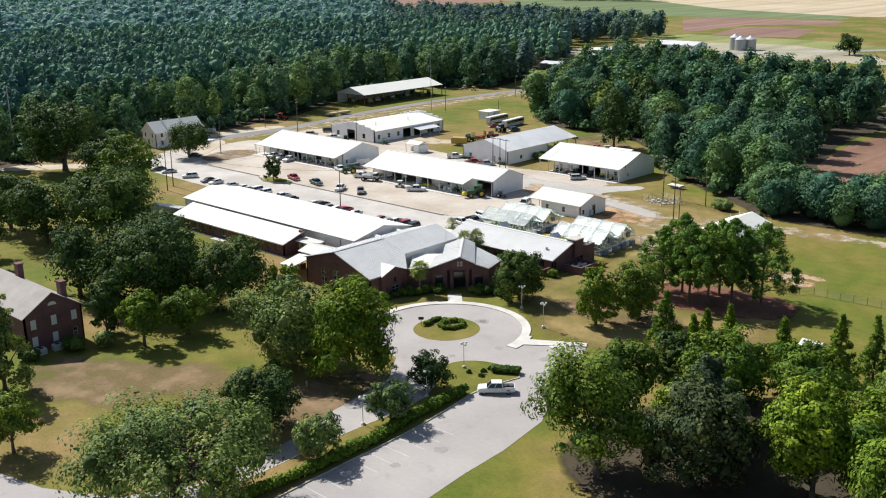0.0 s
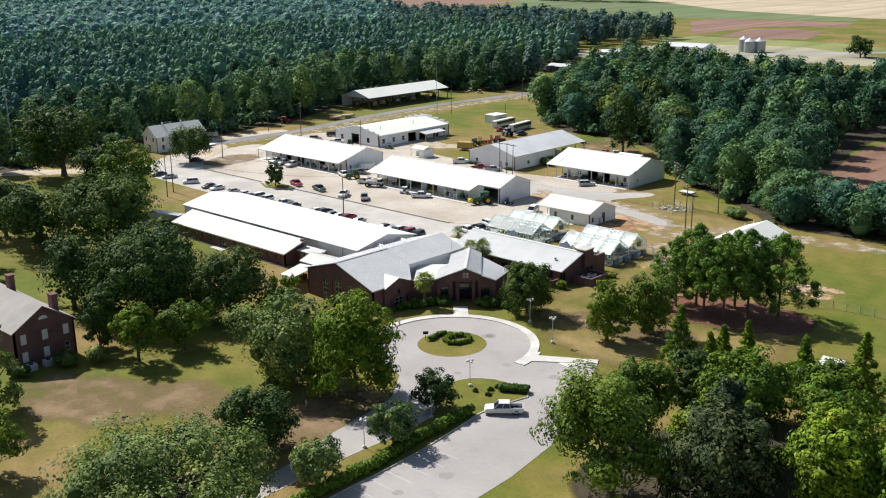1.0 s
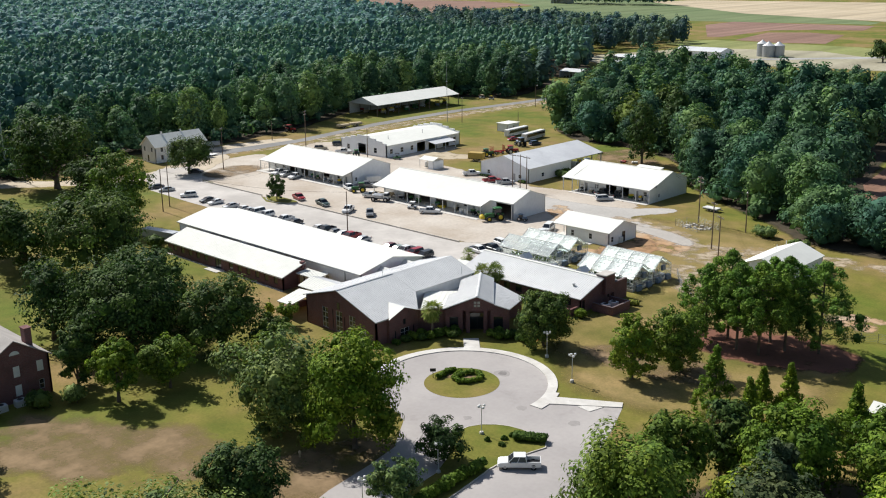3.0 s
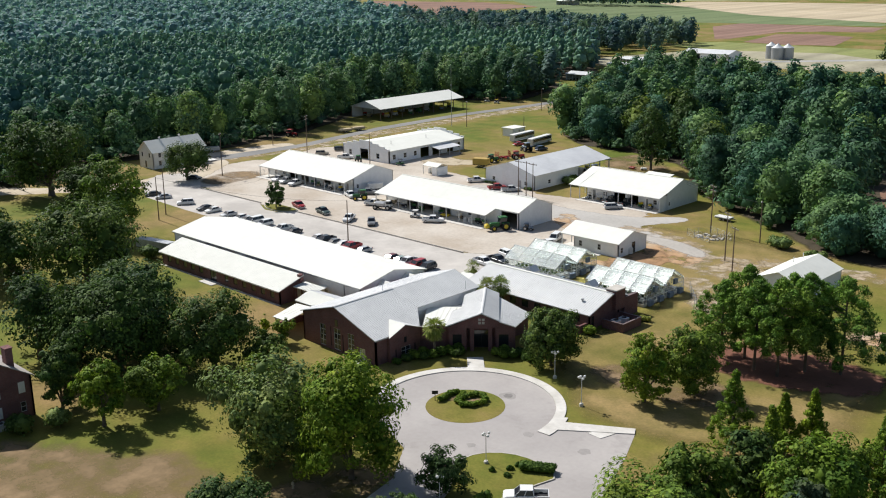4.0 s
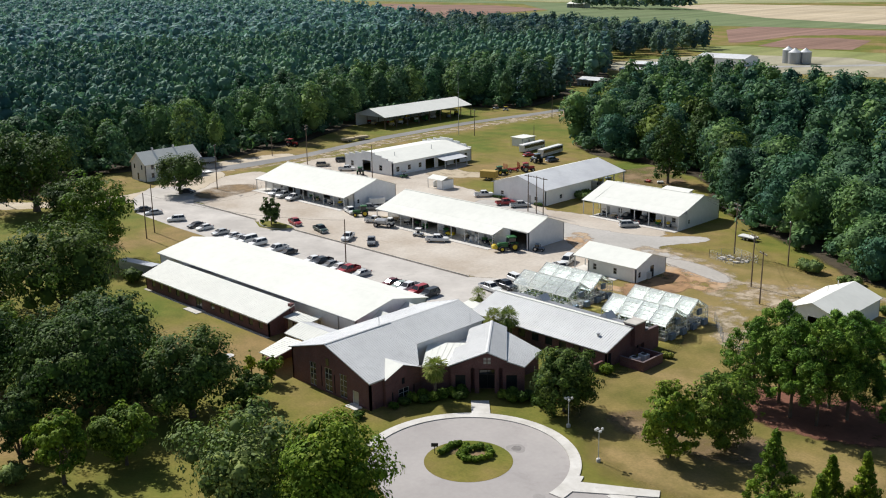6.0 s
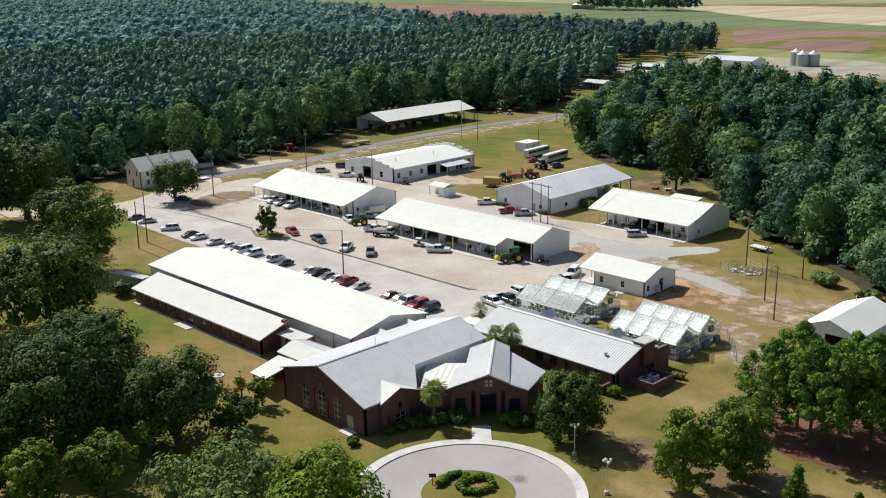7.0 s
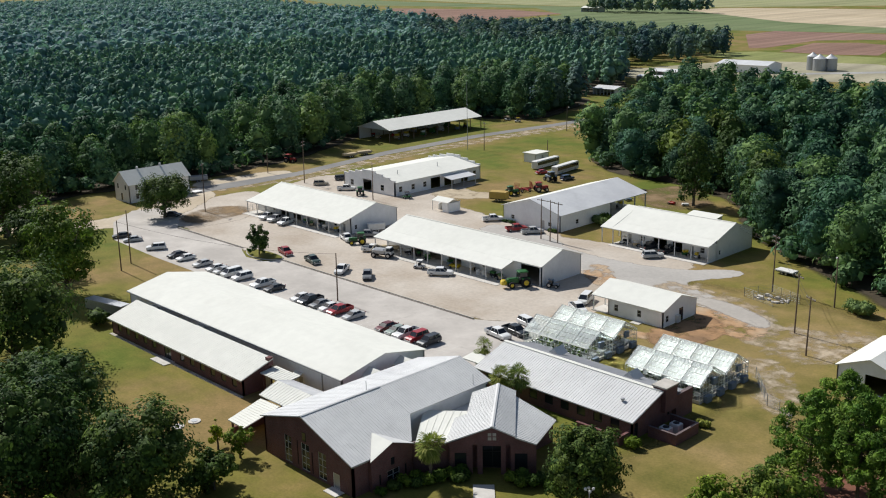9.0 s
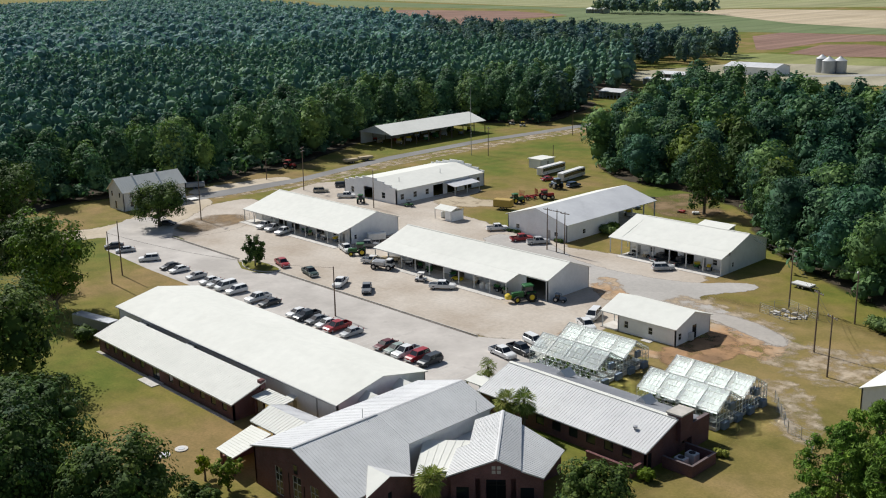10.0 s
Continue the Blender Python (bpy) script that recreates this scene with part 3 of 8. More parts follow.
# fields far off
def field(name, c1, c2, polygon, z, label, rows=0.0, angle=0.0):
    m, nt, n = base(name + "_soil", 0.95, 0.0, 0.1)
    col = ramp(nt, noise_tex(nt, 0.012, 5, 0.6), [(0.35, c1), (0.65, c2)])
    geo = node(nt, "ShaderNodeNewGeometry").outputs["Position"]
    rot = node(nt, "ShaderNodeMapping", Rotation=(0, 0, radians(angle)), Scale=(rows or 0.02, 0.002, 1))
    nt.links.new(geo, rot.inputs["Vector"])
    col = mix(nt, 1.0, col, ramp(nt, noise_tex(nt, 1.0, 4, 0.6, rot.outputs[0]), [(0.3, (0.78, 0.78, 0.78)), (0.7, (1.2, 1.2, 1.2))]), "MULTIPLY")
    nt.links.new(mix(nt, 1.0, col, ramp(nt, noise_tex(nt, 0.4, 4), [(0.3, (0.85, 0.85, 0.85)), (0.7, (1.1, 1.1, 1.1))]), "MULTIPLY"), n.inputs["Base Color"])
    structure(name, flat(turned(polygon), z), m, label)


field("field_brown_west", (0.21, 0.130, 0.098), (0.28, 0.175, 0.130), [(-1480, 1320), (-1205, 1330), (-1006, 1235), (-980, 1081), (-930, 935), (-1060, 930)], 0.10, "ploughed red-brown field", 0.08, 30)
field("field_green_middle", (0.135, 0.180, 0.080), (0.18, 0.215, 0.105), [(-2600, 1900), (-1640, 1590), (-1200, 1470), (-908, 1430), (-400, 1020), (-395, 985), (-579, 966), (-767, 939), (-925, 975), (-969, 1190), (-1200, 1400), (-1790, 1440)], 0.08, "wide green crop field", 0.05, 40)
field("field_pale_far", (0.26, 0.27, 0.13), (0.34, 0.33, 0.18), [(-3200, 2500), (-700, 2500), (-500, 1700), (-880, 1500), (-1000, 1440), (-1325, 1520), (-2500, 1960)], 0.06, "pale stubble and pasture far off", 0.03, 40)
field("field_tan", (0.44, 0.36, 0.24), (0.52, 0.43, 0.30), [(-905, 1392), (-870, 1470), (-480, 1470), (-330, 1060), (-400, 1035), (-599, 1125)], 0.12, "pale tan harvested field", 0.05, 20)
field("field_brown_north", (0.235, 0.145, 0.112), (0.30, 0.190, 0.145), [(-526, 913), (-442, 772), (-432, 778), (-436, 869), (-407, 893), (-369, 905), (-384, 967), (-457, 968), (-529, 973)], 0.10, "ploughed reddish field in strips", 0.12, 60)
field("field_brown_near", (0.225, 0.140, 0.105), (0.29, 0.180, 0.135), [(-406, 752), (-425, 843), (-396, 859), (-358, 842), (-333, 752), (-367, 743)], 0.10, "ploughed reddish field", 0.12, 60)
field("field_green_strip", (0.20, 0.23, 0.075), (0.27, 0.27, 0.11), [(-450, 700), (-420, 745), (-300, 735), (-230, 690), (-260, 640), (-396, 680)], 0.07, "mown grass strip", 0.05, 60)
field("farm_yard_far", (0.30, 0.28, 0.19), (0.40, 0.36, 0.26), [(-420, 560), (-411, 605), (-391, 672), (-308, 690), (-230, 640), (-200, 590), (-266, 585), (-312, 572), (-354, 525)], 0.09, "pale farm yard far off", 0.05, 60)
field("field_red_east", (0.20, 0.110, 0.075), (0.27, 0.160, 0.110), [(-93, 240), (-99, 262), (-113, 292), (-120, 334), (-116, 360), (-60, 420), (40, 380), (60, 250), (-40, 262), (-76, 262), (-86, 250)], 0.03, "ploughed red field behind the trees", 0.2, 75)
field("field_road_far", (0.34, 0.33, 0.31), (0.40, 0.39, 0.37), [(-330, 606), (-230, 700), (-60, 880), (-52, 876), (-222, 692), (-322, 600)], 0.11, "far country road", 0.05, 60)

# oil stains and patched spots on the drive
STAIN = surface("oil_stain", (0.17, 0.155, 0.145), (0.24, 0.22, 0.205), 1.5, 4.0, 0.85)
FAINT = surface("faint_stain", (0.29, 0.268, 0.25), (0.33, 0.305, 0.285), 1.2, 4.0, 0.9)
for i, (x, y, r) in enumerate(((-98.4, 123.8, 0.85), (-93.5, 106.0, 0.6), (-91.5, 108.5, 0.45), (-88.0, 116.0, 0.55), (-70.5, 84.0, 0.7), (-72.0, 77.0, 0.5), (-79.5, 117.0, 0.6))):
    rng = random.Random(i)
    for k, m, z in ((1.5, FAINT, 0.034), (0.9, STAIN if i == 0 else FAINT, 0.038)):
        out = [(x + r * k * rng.uniform(0.7, 1.2) * math.cos(radians(a)), y + r * k * rng.uniform(0.7, 1.2) * math.sin(radians(a))) for a in range(0, 360, 24)]
        structure("oil_stain", flat(rounded(out, 2), z), m, "dark stain on the drive")


# ---- parts of buildings ----
def wall(parent, material, a, b, z0, z1, thick=0.25, openings=(), peak=None, label=""):
    """An upright wall from a to b (its outer side on the right hand), openings cut through: (from, to, low, high, kind).
    peak: (distance along, height) of a gable, or a list of such points from a to b."""
    a, b = Vector((*a, 0)), Vector((*b, 0))
    u = (b - a).normalized()
    n = Vector((-u.y, u.x, 0))
    length = (b - a).length
    s, index = Shape(), {}

    def at(i, j, side, t, z):
        """The shared corner of the wall's grid."""
        if (i, j, side) not in index:
            p = a + u * t + n * (thick * side)
            index[i, j, side] = len(s.v)
            s.v.append((p.x, p.y, z))
        return index[i, j, side]

    us = sorted({0.0, length, *[min(max(v, 0.0), length) for o in openings for v in o[:2]]})
    zs = sorted({z0, z1, *[min(max(v, z0), z1) for o in openings for v in o[2:4]]})
    full = {(i, j): not any(o[0] < (us[i] + us[i + 1]) / 2 < o[1] and o[2] < (zs[j] + zs[j + 1]) / 2 < o[3] for o in openings) for i in range(len(us) - 1) for j in range(len(zs) - 1)}
    for (i, j), solid in full.items():
        if not solid:
            continue
        q = [[at(i + di, j + dj, k, us[i + di], zs[j + dj]) for di, dj in ((0, 0), (1, 0), (1, 1), (0, 1))] for k in (0, 1)]
        s.f += [tuple(q[0]), tuple(reversed(q[1]))]
        for e, (di, dj) in enumerate(((0, -1), (1, 0), (0, 1), (-1, 0))):
            if not full.get((i + di, j + dj)) and not (peak and dj == 1 and j == len(zs) - 2):
                s.f.append((q[0][(e + 1) % 4], q[0][e], q[1][e], q[1][(e + 1) % 4]))
    if peak:
        pts = [peak] if isinstance(peak[0], (int, float)) else list(peak)
        top = len(zs) - 1
        rows = []
        for k in (0, 1):
            row = [at(i, top, k, us[i], z1) for i in range(len(us))]
            for m, (t, z) in enumerate(reversed(pts)):
                p = a + u * t + n * (thick * k)
                s.v.append((p.x, p.y, z))
                row.append(len(s.v) - 1)
            rows.append(row)
        s.f += [tuple(rows[0]), tuple(reversed(rows[1]))]
        m = len(rows[0])
        for e in range(len(us) - 1, m):
            s.f.append((rows[0][(e + 1) % m], rows[0][e], rows[1][e], rows[1][(e + 1) % m]))
    w = part("wall", s, material, parent, label)
    for o in openings:
        if o[4] == "open":
            continue
        c = a + u * o[0]
        fit_opening(w, c, u, n, o[1] - o[0], o[2], o[3], o[4])
    return w


def bars(c, u, n, rects, d0, d1):
    s = Shape()
    for t0, t1, w0, w1 in rects:
        p = [c + u * t + n * d for t, d in ((t0, d0), (t1, d0), (t1, d1), (t0, d1))]
        s.add([(q.x, q.y, w0) for q in p] + [(q.x, q.y, w1) for q in p], [(3, 2, 1, 0), (4, 5, 6, 7), (0, 1, 5, 4), (1, 2, 6, 5), (2, 3, 7, 6), (3, 0, 4, 7)])
    return s


def fit_opening(w, c, u, n, wide, low, high, kind):
    """A window or door with its frame and leaf in an opening of the wall w."""
    f = 0.07
    edge = [(0, wide, low, low + f), (0, wide, high - f, high), (0, f, low + f, high - f), (wide - f, wide, low + f, high - f)]
    if kind in ("window", "tall", "dark"):
        if kind == "tall":
            k = max(2, round((high - low) / 0.9))
            edge += [(wide / 2 - f / 2, wide / 2 + f / 2, low + f, high - f)] + [(f, wide - f, low + (high - low) * i / k - 0.03, low + (high - low) * i / k + 0.03) for i in range(1, k)]
        elif kind == "window":
            edge += [(f, wide - f, (low + high) / 2 - 0.03, (low + high) / 2 + 0.03)]
        win = part("window", bars(c, u, n, edge, 0.06, 0.14), MAT["dark"] if kind == "dark" else MAT["pale_steel"], w)
        part("pane", bars(c, u, n, [(f, wide - f, low + f, high - f)], 0.10, 0.115), MAT["dark_glass"], win, "dark reflecting glass")
    elif kind == "door":
        door = part("door", bars(c, u, n, edge, 0.04, 0.16), MAT["trim"], w)
        part("door_leaf", bars(c, u, n, [(f, wide - f, low, high - f)], 0.09, 0.14), MAT["steel"], door)
    elif kind == "glass_door":
        door = part("door", bars(c, u, n, edge + [(wide / 2 - f / 2, wide / 2 + f / 2, low + f, high - f), (f, wide - f, low + 2.1, low + 2.2)], 0.05, 0.15), MAT["black"], w)
        part("pane", bars(c, u, n, [(f, wide - f, low + f, high - f)], 0.09, 0.11), MAT["dark_glass"], door, "dark door glass")
    elif kind == "roller":
        k = max(3, round((high - low) / 0.5))
        door = part("roller_door", bars(c, u, n, [(0, wide, high - 0.25, high)], 0.04, 0.16), MAT["wall_white"], w)
        for i in range(k):
            part("slat", bars(c, u, n, [(0, wide, low + (high - 0.25 - low) * i / k + 0.012, low + (high - 0.25 - low) * (i + 1) / k)], 0.08, 0.14), MAT["wall_white"], door)
        part("door_backing", bars(c, u, n, [(0, wide, low, high)], 0.142, 0.16), MAT["steel"], door)


def roof_panel(parent, material, eave0, eave1, ridge1, ridge0, thick=0.14, ribs=0.0, name="roof", label="", rise=0.036):
    """A sloping sheet; with ribs, raised seams run from eave to ridge at that spacing."""
    e0, e1, r1, r0 = (Vector(p) for p in (eave0, eave1, ridge1, ridge0))
    if (e1 - e0).cross(r0 - e0).z < 0:
        e0, e1, r1, r0 = e1, e0, r0, r1
    roof = part(name, Shape().slab([tuple(p) for p in (e0, e1, r1, r0)], thick), material, parent, label)
    if ribs:
        k = max(2, round((e1 - e0).length / ribs))
        up = (e1 - e0).cross(r0 - e0).normalized()
        side = (e1 - e0).normalized() * 0.026
        for i in range(k + 1):
            t = min(max(i / k, 0.003), 0.997)
            a, b = e0.lerp(e1, t), r0.lerp(r1, t)
            v = [a - side, a + side, b + side, b - side]
            part("seam", Shape().add([tuple(p) for p in v] + [tuple(p + up * rise) for p in v], [(4, 5, 6, 7), (0, 1, 5, 4), (1, 2, 6, 5), (2, 3, 7, 6), (3, 0, 4, 7)]), material, roof)
    return roof


def ridge_cap(parent, material, a, b, w=0.22):
    a, b = Vector(a), Vector(b)
    side = (b - a).cross(Vector((0, 0, 1))).normalized() * w
    part("ridge_cap", Shape().slab([tuple(p) for p in (a + side + Vector((0, 0, 0.02)), b + side + Vector((0, 0, 0.02)), b + Vector((0, 0, 0.1)), a + Vector((0, 0, 0.1)))], 0.05)
         .slab([tuple(p) for p in (a + Vector((0, 0, 0.1)), b + Vector((0, 0, 0.1)), b - side + Vector((0, 0, 0.02)), a - side + Vector((0, 0, 0.02)))], 0.05), material, parent)


def slab_floor(parent, x0, x1, y0, y1, z=0.1):
    return part("floor_slab", Shape().box(x0, x1, y0, y1, 0.0, z), MAT["concrete"], parent, "concrete floor slab")


def post(parent, x, y, z1, r=0.09, material=None):
    part("post", Shape().box(x - r, x + r, y - r, y + r, 0.0, z1), material or MAT["pale_steel"], parent)


# ---- brick annex and long metal hall ----
annex = thing("brick_annex", (-178, 129, 0), "long low red brick annex with a white ribbed metal roof", "building")
X0, X1, Y0, Y1 = -199.2, -157.4, 126.7, 132.0
wins = [(2.2 + 3.05 * i, 3.5 + 3.05 * i, 0.9, 2.2, "dark") for i in range(13) if i not in (5, 6)]
wall(annex, MAT["brick"], (X0, Y0), (X1, Y0), 0, 2.75, openings=wins + [(18.4, 20.6, 0.05, 2.3, "glass_door")])
wall(annex, MAT["brick"], (X1, Y0), (X1, Y1), 0, 2.75, peak=[(5.29, 4.55)], openings=[(4.1, 5.0, 0.1, 2.2, "door")])
wall(annex, MAT["brick"], (X1, Y1), (X0, Y1), 0, 4.5)
wall(annex, MAT["brick"], (X0, Y1), (X0, Y0), 0, 2.75, peak=[(0.01, 4.55)])
roof_panel(annex, MAT["roof_white"], (X0 - 0.5, 126.15, 2.78), (X1 + 0.5, 126.15, 2.78), (X1 + 0.5, 132.1, 4.72), (X0 - 0.5, 132.1, 4.72), 0.16, 0.6, rise=0.012)
part("fascia", Shape().box(X0 - 0.5, X1 + 0.5, 126.08, 126.146, 2.56, 2.80), MAT["trim"], annex)
part("parapet", Shape().box(X1 - 0.35, X1 + 0.45, 131.2, 132.05, 3.6, 4.9), MAT["brick"], annex)
structure("annex_step", Shape().box(-182, -177.5, 124.6, 126.7, 0, 0.12), MAT["concrete"], "concrete door step")
structure("annex_walk", Shape().box(-199, -157, 125.9, 126.5, 0, 0.06), MAT["kerb"], "narrow concrete strip along the annex wall")

hall = thing("metal_hall", (-174.5, 142.4, 0), "long white metal hall with a wide low-pitched roof", "building")
X0, X1, Y0, Y1 = -206.4, -143.0, 134.2, 150.6
wall(hall, MAT["wall_white"], (X0, Y0), (X1, Y0), 0, 4.45, openings=[(52.8, 53.9, 0.1, 2.2, "door"), (6, 6.8, 2.6, 3.3, "dark"), (20, 20.8, 2.6, 3.3, "dark")])
wall(hall, MAT["wall_white"], (X1, Y0), (X1, Y1), 0, 4.45, peak=(8.2, 6.15), openings=[(5.2, 6.2, 3.0, 3.9, "dark"), (11, 12, 3.0, 3.9, "dark")])
wall(hall, MAT["wall_white"], (X1, Y1), (X0, Y1), 0, 4.45, openings=[(10, 11.1, 0.1, 2.2, "door"), (40, 41.1, 0.1, 2.2, "door")])
wall(hall, MAT["wall_white"], (X0, Y1), (X0, Y0), 0, 4.45, peak=(8.2, 6.15))
roof_panel(hall, MAT["roof_white"], (X0 - 0.4, Y0 - 0.35, 4.5), (X1 + 0.3, Y0 - 0.35, 4.5), (X1 + 0.3, 142.4, 6.3), (X0 - 0.4, 142.4, 6.3))
roof_panel(hall, MAT["roof_white"], (X1 + 0.3, Y1 + 0.35, 4.5), (X0 - 0.4, Y1 + 0.35, 4.5), (X0 - 0.4, 142.4, 6.3), (X1 + 0.3, 142.4, 6.3))
part("gutter", Shape().box(X0 - 0.4, X1 + 0.3, Y0 - 0.45, Y0 - 0.352, 4.3, 4.46), MAT["steel"], hall)
for x in (-196.5, -180.8):
    hood = part("vent_hood", Shape().box(x - 1.1, x + 1.1, 132.2, 134.19, 3.55, 3.7).box(x - 1.1, x - 1.0, 132.2, 134.19, 2.9, 3.55).box(x + 1.0, x + 1.1, 132.2, 134.19, 2.9, 3.55), MAT["steel"], hall)
for y in (139.4, 145.6):
    part("side_canopy", Shape().prism([(-142.98, y - 1.6, 3.9), (-142.98, y + 1.6, 3.9), (-142.98, y, 5.0)], (2.6, 0, 0)), MAT["roof_white"], hall, "small white gabled canopy")
part("downpipe", Shape().box(-147.6, -147.45, 134.05, 134.19, 0, 4.3), MAT["steel"], hall)
awning = part("awning", Shape().slab([(-154.1, 133.0, 2.5), (-152.3, 133.0, 2.5), (-152.3, 134.19, 2.9), (-154.1, 134.19, 2.9)], 0.08), MAT["roof_white"], hall)
part("wall_vent", Shape().bevel_box(-164.3, -163.6, 133.85, 134.19, 2.4, 3.0, 0.05), MAT["steel"], hall)

# ---- brick office building: assembly hall, link, entrance, wing ----
office = thing("brick_office_building", (-122, 140, 0), "red brick office building with grey ribbed metal gable roofs", "building")
B, RG = MAT["brick"], MAT["roof_ribbed"]
RX, RZ = -131.0, 7.8
WX, EX = -139.6, -121.3
wins = [(4.4, 5.9, 0.3, 4.0, "tall"), (8.0, 9.7, 0.3, 4.0, "tall"), (11.5, 13.1, 0.3, 3.9, "tall"), (14.4, 15.7, 0.05, 2.1, "door"),
        (7.1, 7.35, 0.6, 4.2, "dark"), (10.15, 10.4, 0.3, 3.3, "dark"), (8.55, 9.05, 4.62, 4.95, "dark")]
wall(office, B, (WX, 118.5), (EX, 118.5), 0, 4.05, 0.3, openings=[o if o[3] <= 4.0 else (*o[:3], 4.0, o[4]) for o in wins if o[2] < 4.0], peak=[(0.0, 4.95), (RX - WX, RZ - 0.22)])
part("gable_window", Shape().box(-131.15, -130.45, 118.44, 118.5, 4.35, 5.5), MAT["dark_glass"], office)
wall(office, B, (EX, 118.5), (EX, 127.6), 0, 4.1, 0.3)
wall(office, B, (WX, 146.2), (WX, 118.5), 0, 5.15, 0.3)
wall(office, B, (EX + 0.6, 120.9), (EX + 0.6, 127.6), 0, 4.2, 0.9, openings=[(2.5, 4.5, 0.5, 1.9, "tall"), (3.15, 3.75, 2.5, 3.5, "dark"), (1.2, 1.5, 0.5, 1.9, "dark"), (5.4, 5.7, 0.5, 1.9, "dark")], peak=(3.35, 5.45))
wall(office, MAT["wall_white"], (-125.4, 131.2), (-125.4, 146.2), 0, 5.6, 0.3)
wall(office, B, (-125.4, 146.2), (WX, 146.2), 0, 5.15, 0.3, peak=(5.6, RZ - 0.2))
# hall roof
roof_panel(office, RG, (EX + 0.25, 118.15, 4.32), (EX + 0.25, 127.9, 4.32), (RX, 127.9, RZ), (RX, 118.15, RZ), 0.14, 0.42, rise=0.03)
roof_panel(office, RG, (-124.95, 131.2, 5.72), (-124.95, 146.5, 5.72), (RX, 146.5, RZ - 0.02), (RX, 131.2, RZ - 0.02), 0.14, 0.42, rise=0.03)
roof_panel(office, RG, (EX + 0.25, 127.9, 4.32), (-124.95, 131.2, 5.68), (RX, 131.2, RZ - 0.01), (RX, 127.9, RZ - 0.01), 0.14, 0.42, rise=0.03)
roof_panel(office, MAT["roof_grey"], (WX - 0.35, 146.5, 5.2), (WX - 0.35, 118.15, 5.2), (RX, 118.15, RZ), (RX, 146.5, RZ), 0.14, 0.6, rise=0.02)
ridge_cap(office, RG, (RX, 118.1, RZ), (RX, 131.2, RZ))
ridge_cap(office, RG, (RX, 131.2, RZ - 0.1), (RX, 146.5, RZ - 0.1))
part("fascia", Shape().box(EX + 0.252, EX + 0.33, 118.15, 120.8, 4.12, 4.34), MAT["steel"], office)
# little cross gable
part("roof", Shape().slab([(EX + 0.85, 120.6, 4.22), (EX + 0.85, 124.25, 5.62), (-124.4, 124.25, 5.64)], 0.06), MAT["roof_white"], office, "small cross-gable roof")
part("roof", Shape().slab([(EX + 0.85, 124.25, 5.62), (EX + 0.85, 127.9, 4.22), (-124.4, 124.25, 5.64)], 0.06), RG, office, "small cross-gable roof")
# entrance gable, turned to the circle
EA = radians(42)
EU, EV = Vector((math.cos(EA), math.sin(EA), 0)), Vector((-math.sin(EA), math.cos(EA), 0))
EC = Vector((-113.4, 134.4, 0))


def ent(u, v, z):
    p = EC + EU * u + EV * v
    return (p.x, p.y, z)


wall(office, B, ent(-5.6, 0, 0)[:2], ent(5.5, 0, 0)[:2], 0, 4.02, 0.35,
     openings=[(0.9, 2.4, 0.0, 2.9, "dark"), (8.4, 10.0, 0.3, 2.9, "dark"), (3.15, 3.75, 0.0, 4.0, "open"), (4.4, 6.7, 0.0, 3.9, "open"), (7.3, 7.9, 0.0, 4.0, "open")], peak=[(5.6, 6.38), (8.5, 5.0)])
wall(office, B, ent(-3.0, 1.8, 0)[:2], ent(3.0, 1.8, 0)[:2], 0, 4.3, 0.2, openings=[(1.7, 4.3, 0.05, 3.0, "glass_door")])
wall(office, B, ent(5.3, 0, 0)[:2], ent(5.3, 6.5, 0)[:2], 0, 3.95, 0.3)
wall(office, B, ent(-5.6, 4, 0)[:2], ent(-5.6, 0, 0)[:2], 0, 4.2, 0.3)
wall(office, MAT["wall_white"], ent(-2.6, 13, 0)[:2], ent(-2.6, 4, 0)[:2], 0, 5.1, 0.3)
wall(office, B, (EX + 0.1, 127.6), ent(-5.6, 0.4, 0)[:2], 0, 4.2, 0.3)
medal = part("gable_medallion", Shape().box(-0.5, 0.5, -0.02, 0.05, 4.75, 5.6), MAT["kerb"], office, "pale cast medallion")
medal.data.clear_geometry()
ms = Shape()
for du in (-0.3, 0.3):
    for dz in (4.85, 5.4):
        ms.prism([ent(du - 0.22, -0.001, dz - 0.2), ent(du + 0.22, -0.001, dz - 0.2), ent(du + 0.22, -0.001, dz + 0.2), ent(du - 0.22, -0.001, dz + 0.2)], tuple(EV * -0.05))
medal.data.from_pydata([tuple(Vector(p) - Vector((-122, 140, 0))) for p in ms.v], [], ms.f)
roof_panel(office, RG, ent(-5.9, -0.4, 4.4), ent(-5.0, 6.2, 4.74), ent(0.0, 6.2, 6.62), ent(0, -0.4, 6.62), 0.14, 0.4)
roof_panel(office, RG, ent(-3.4, 6.2, 5.34), ent(-3.0, 13.4, 5.27), ent(0.6, 13.4, 6.62), ent(0.0, 6.2, 6.62), 0.14, 0.4)
roof_panel(office, RG, ent(2.9, -0.4, 5.35), ent(3.0, 13.4, 5.57), ent(0.6, 13.4, 6.62), ent(0, -0.4, 6.62), 0.14, 0.4)
roof_panel(office, RG, ent(5.5, -0.3, 4.29), ent(8.3, 9.0, 3.3), ent(2.95, 12.4, 5.19), ent(2.9, -0.35, 5.2), 0.14, 0.4)
ridge_cap(office, RG, ent(0, -0.4, 6.62), ent(0.6, 13.4, 6.62))
wall(office, B, ent(5.3, 6.5, 0)[:2], ent(7.9, 9.4, 0)[:2], 0, 3.2, 0.3)
wall(office, B, ent(7.9, 9.4, 0)[:2], (-121.0, 147.0), 0, 3.2, 0.3)
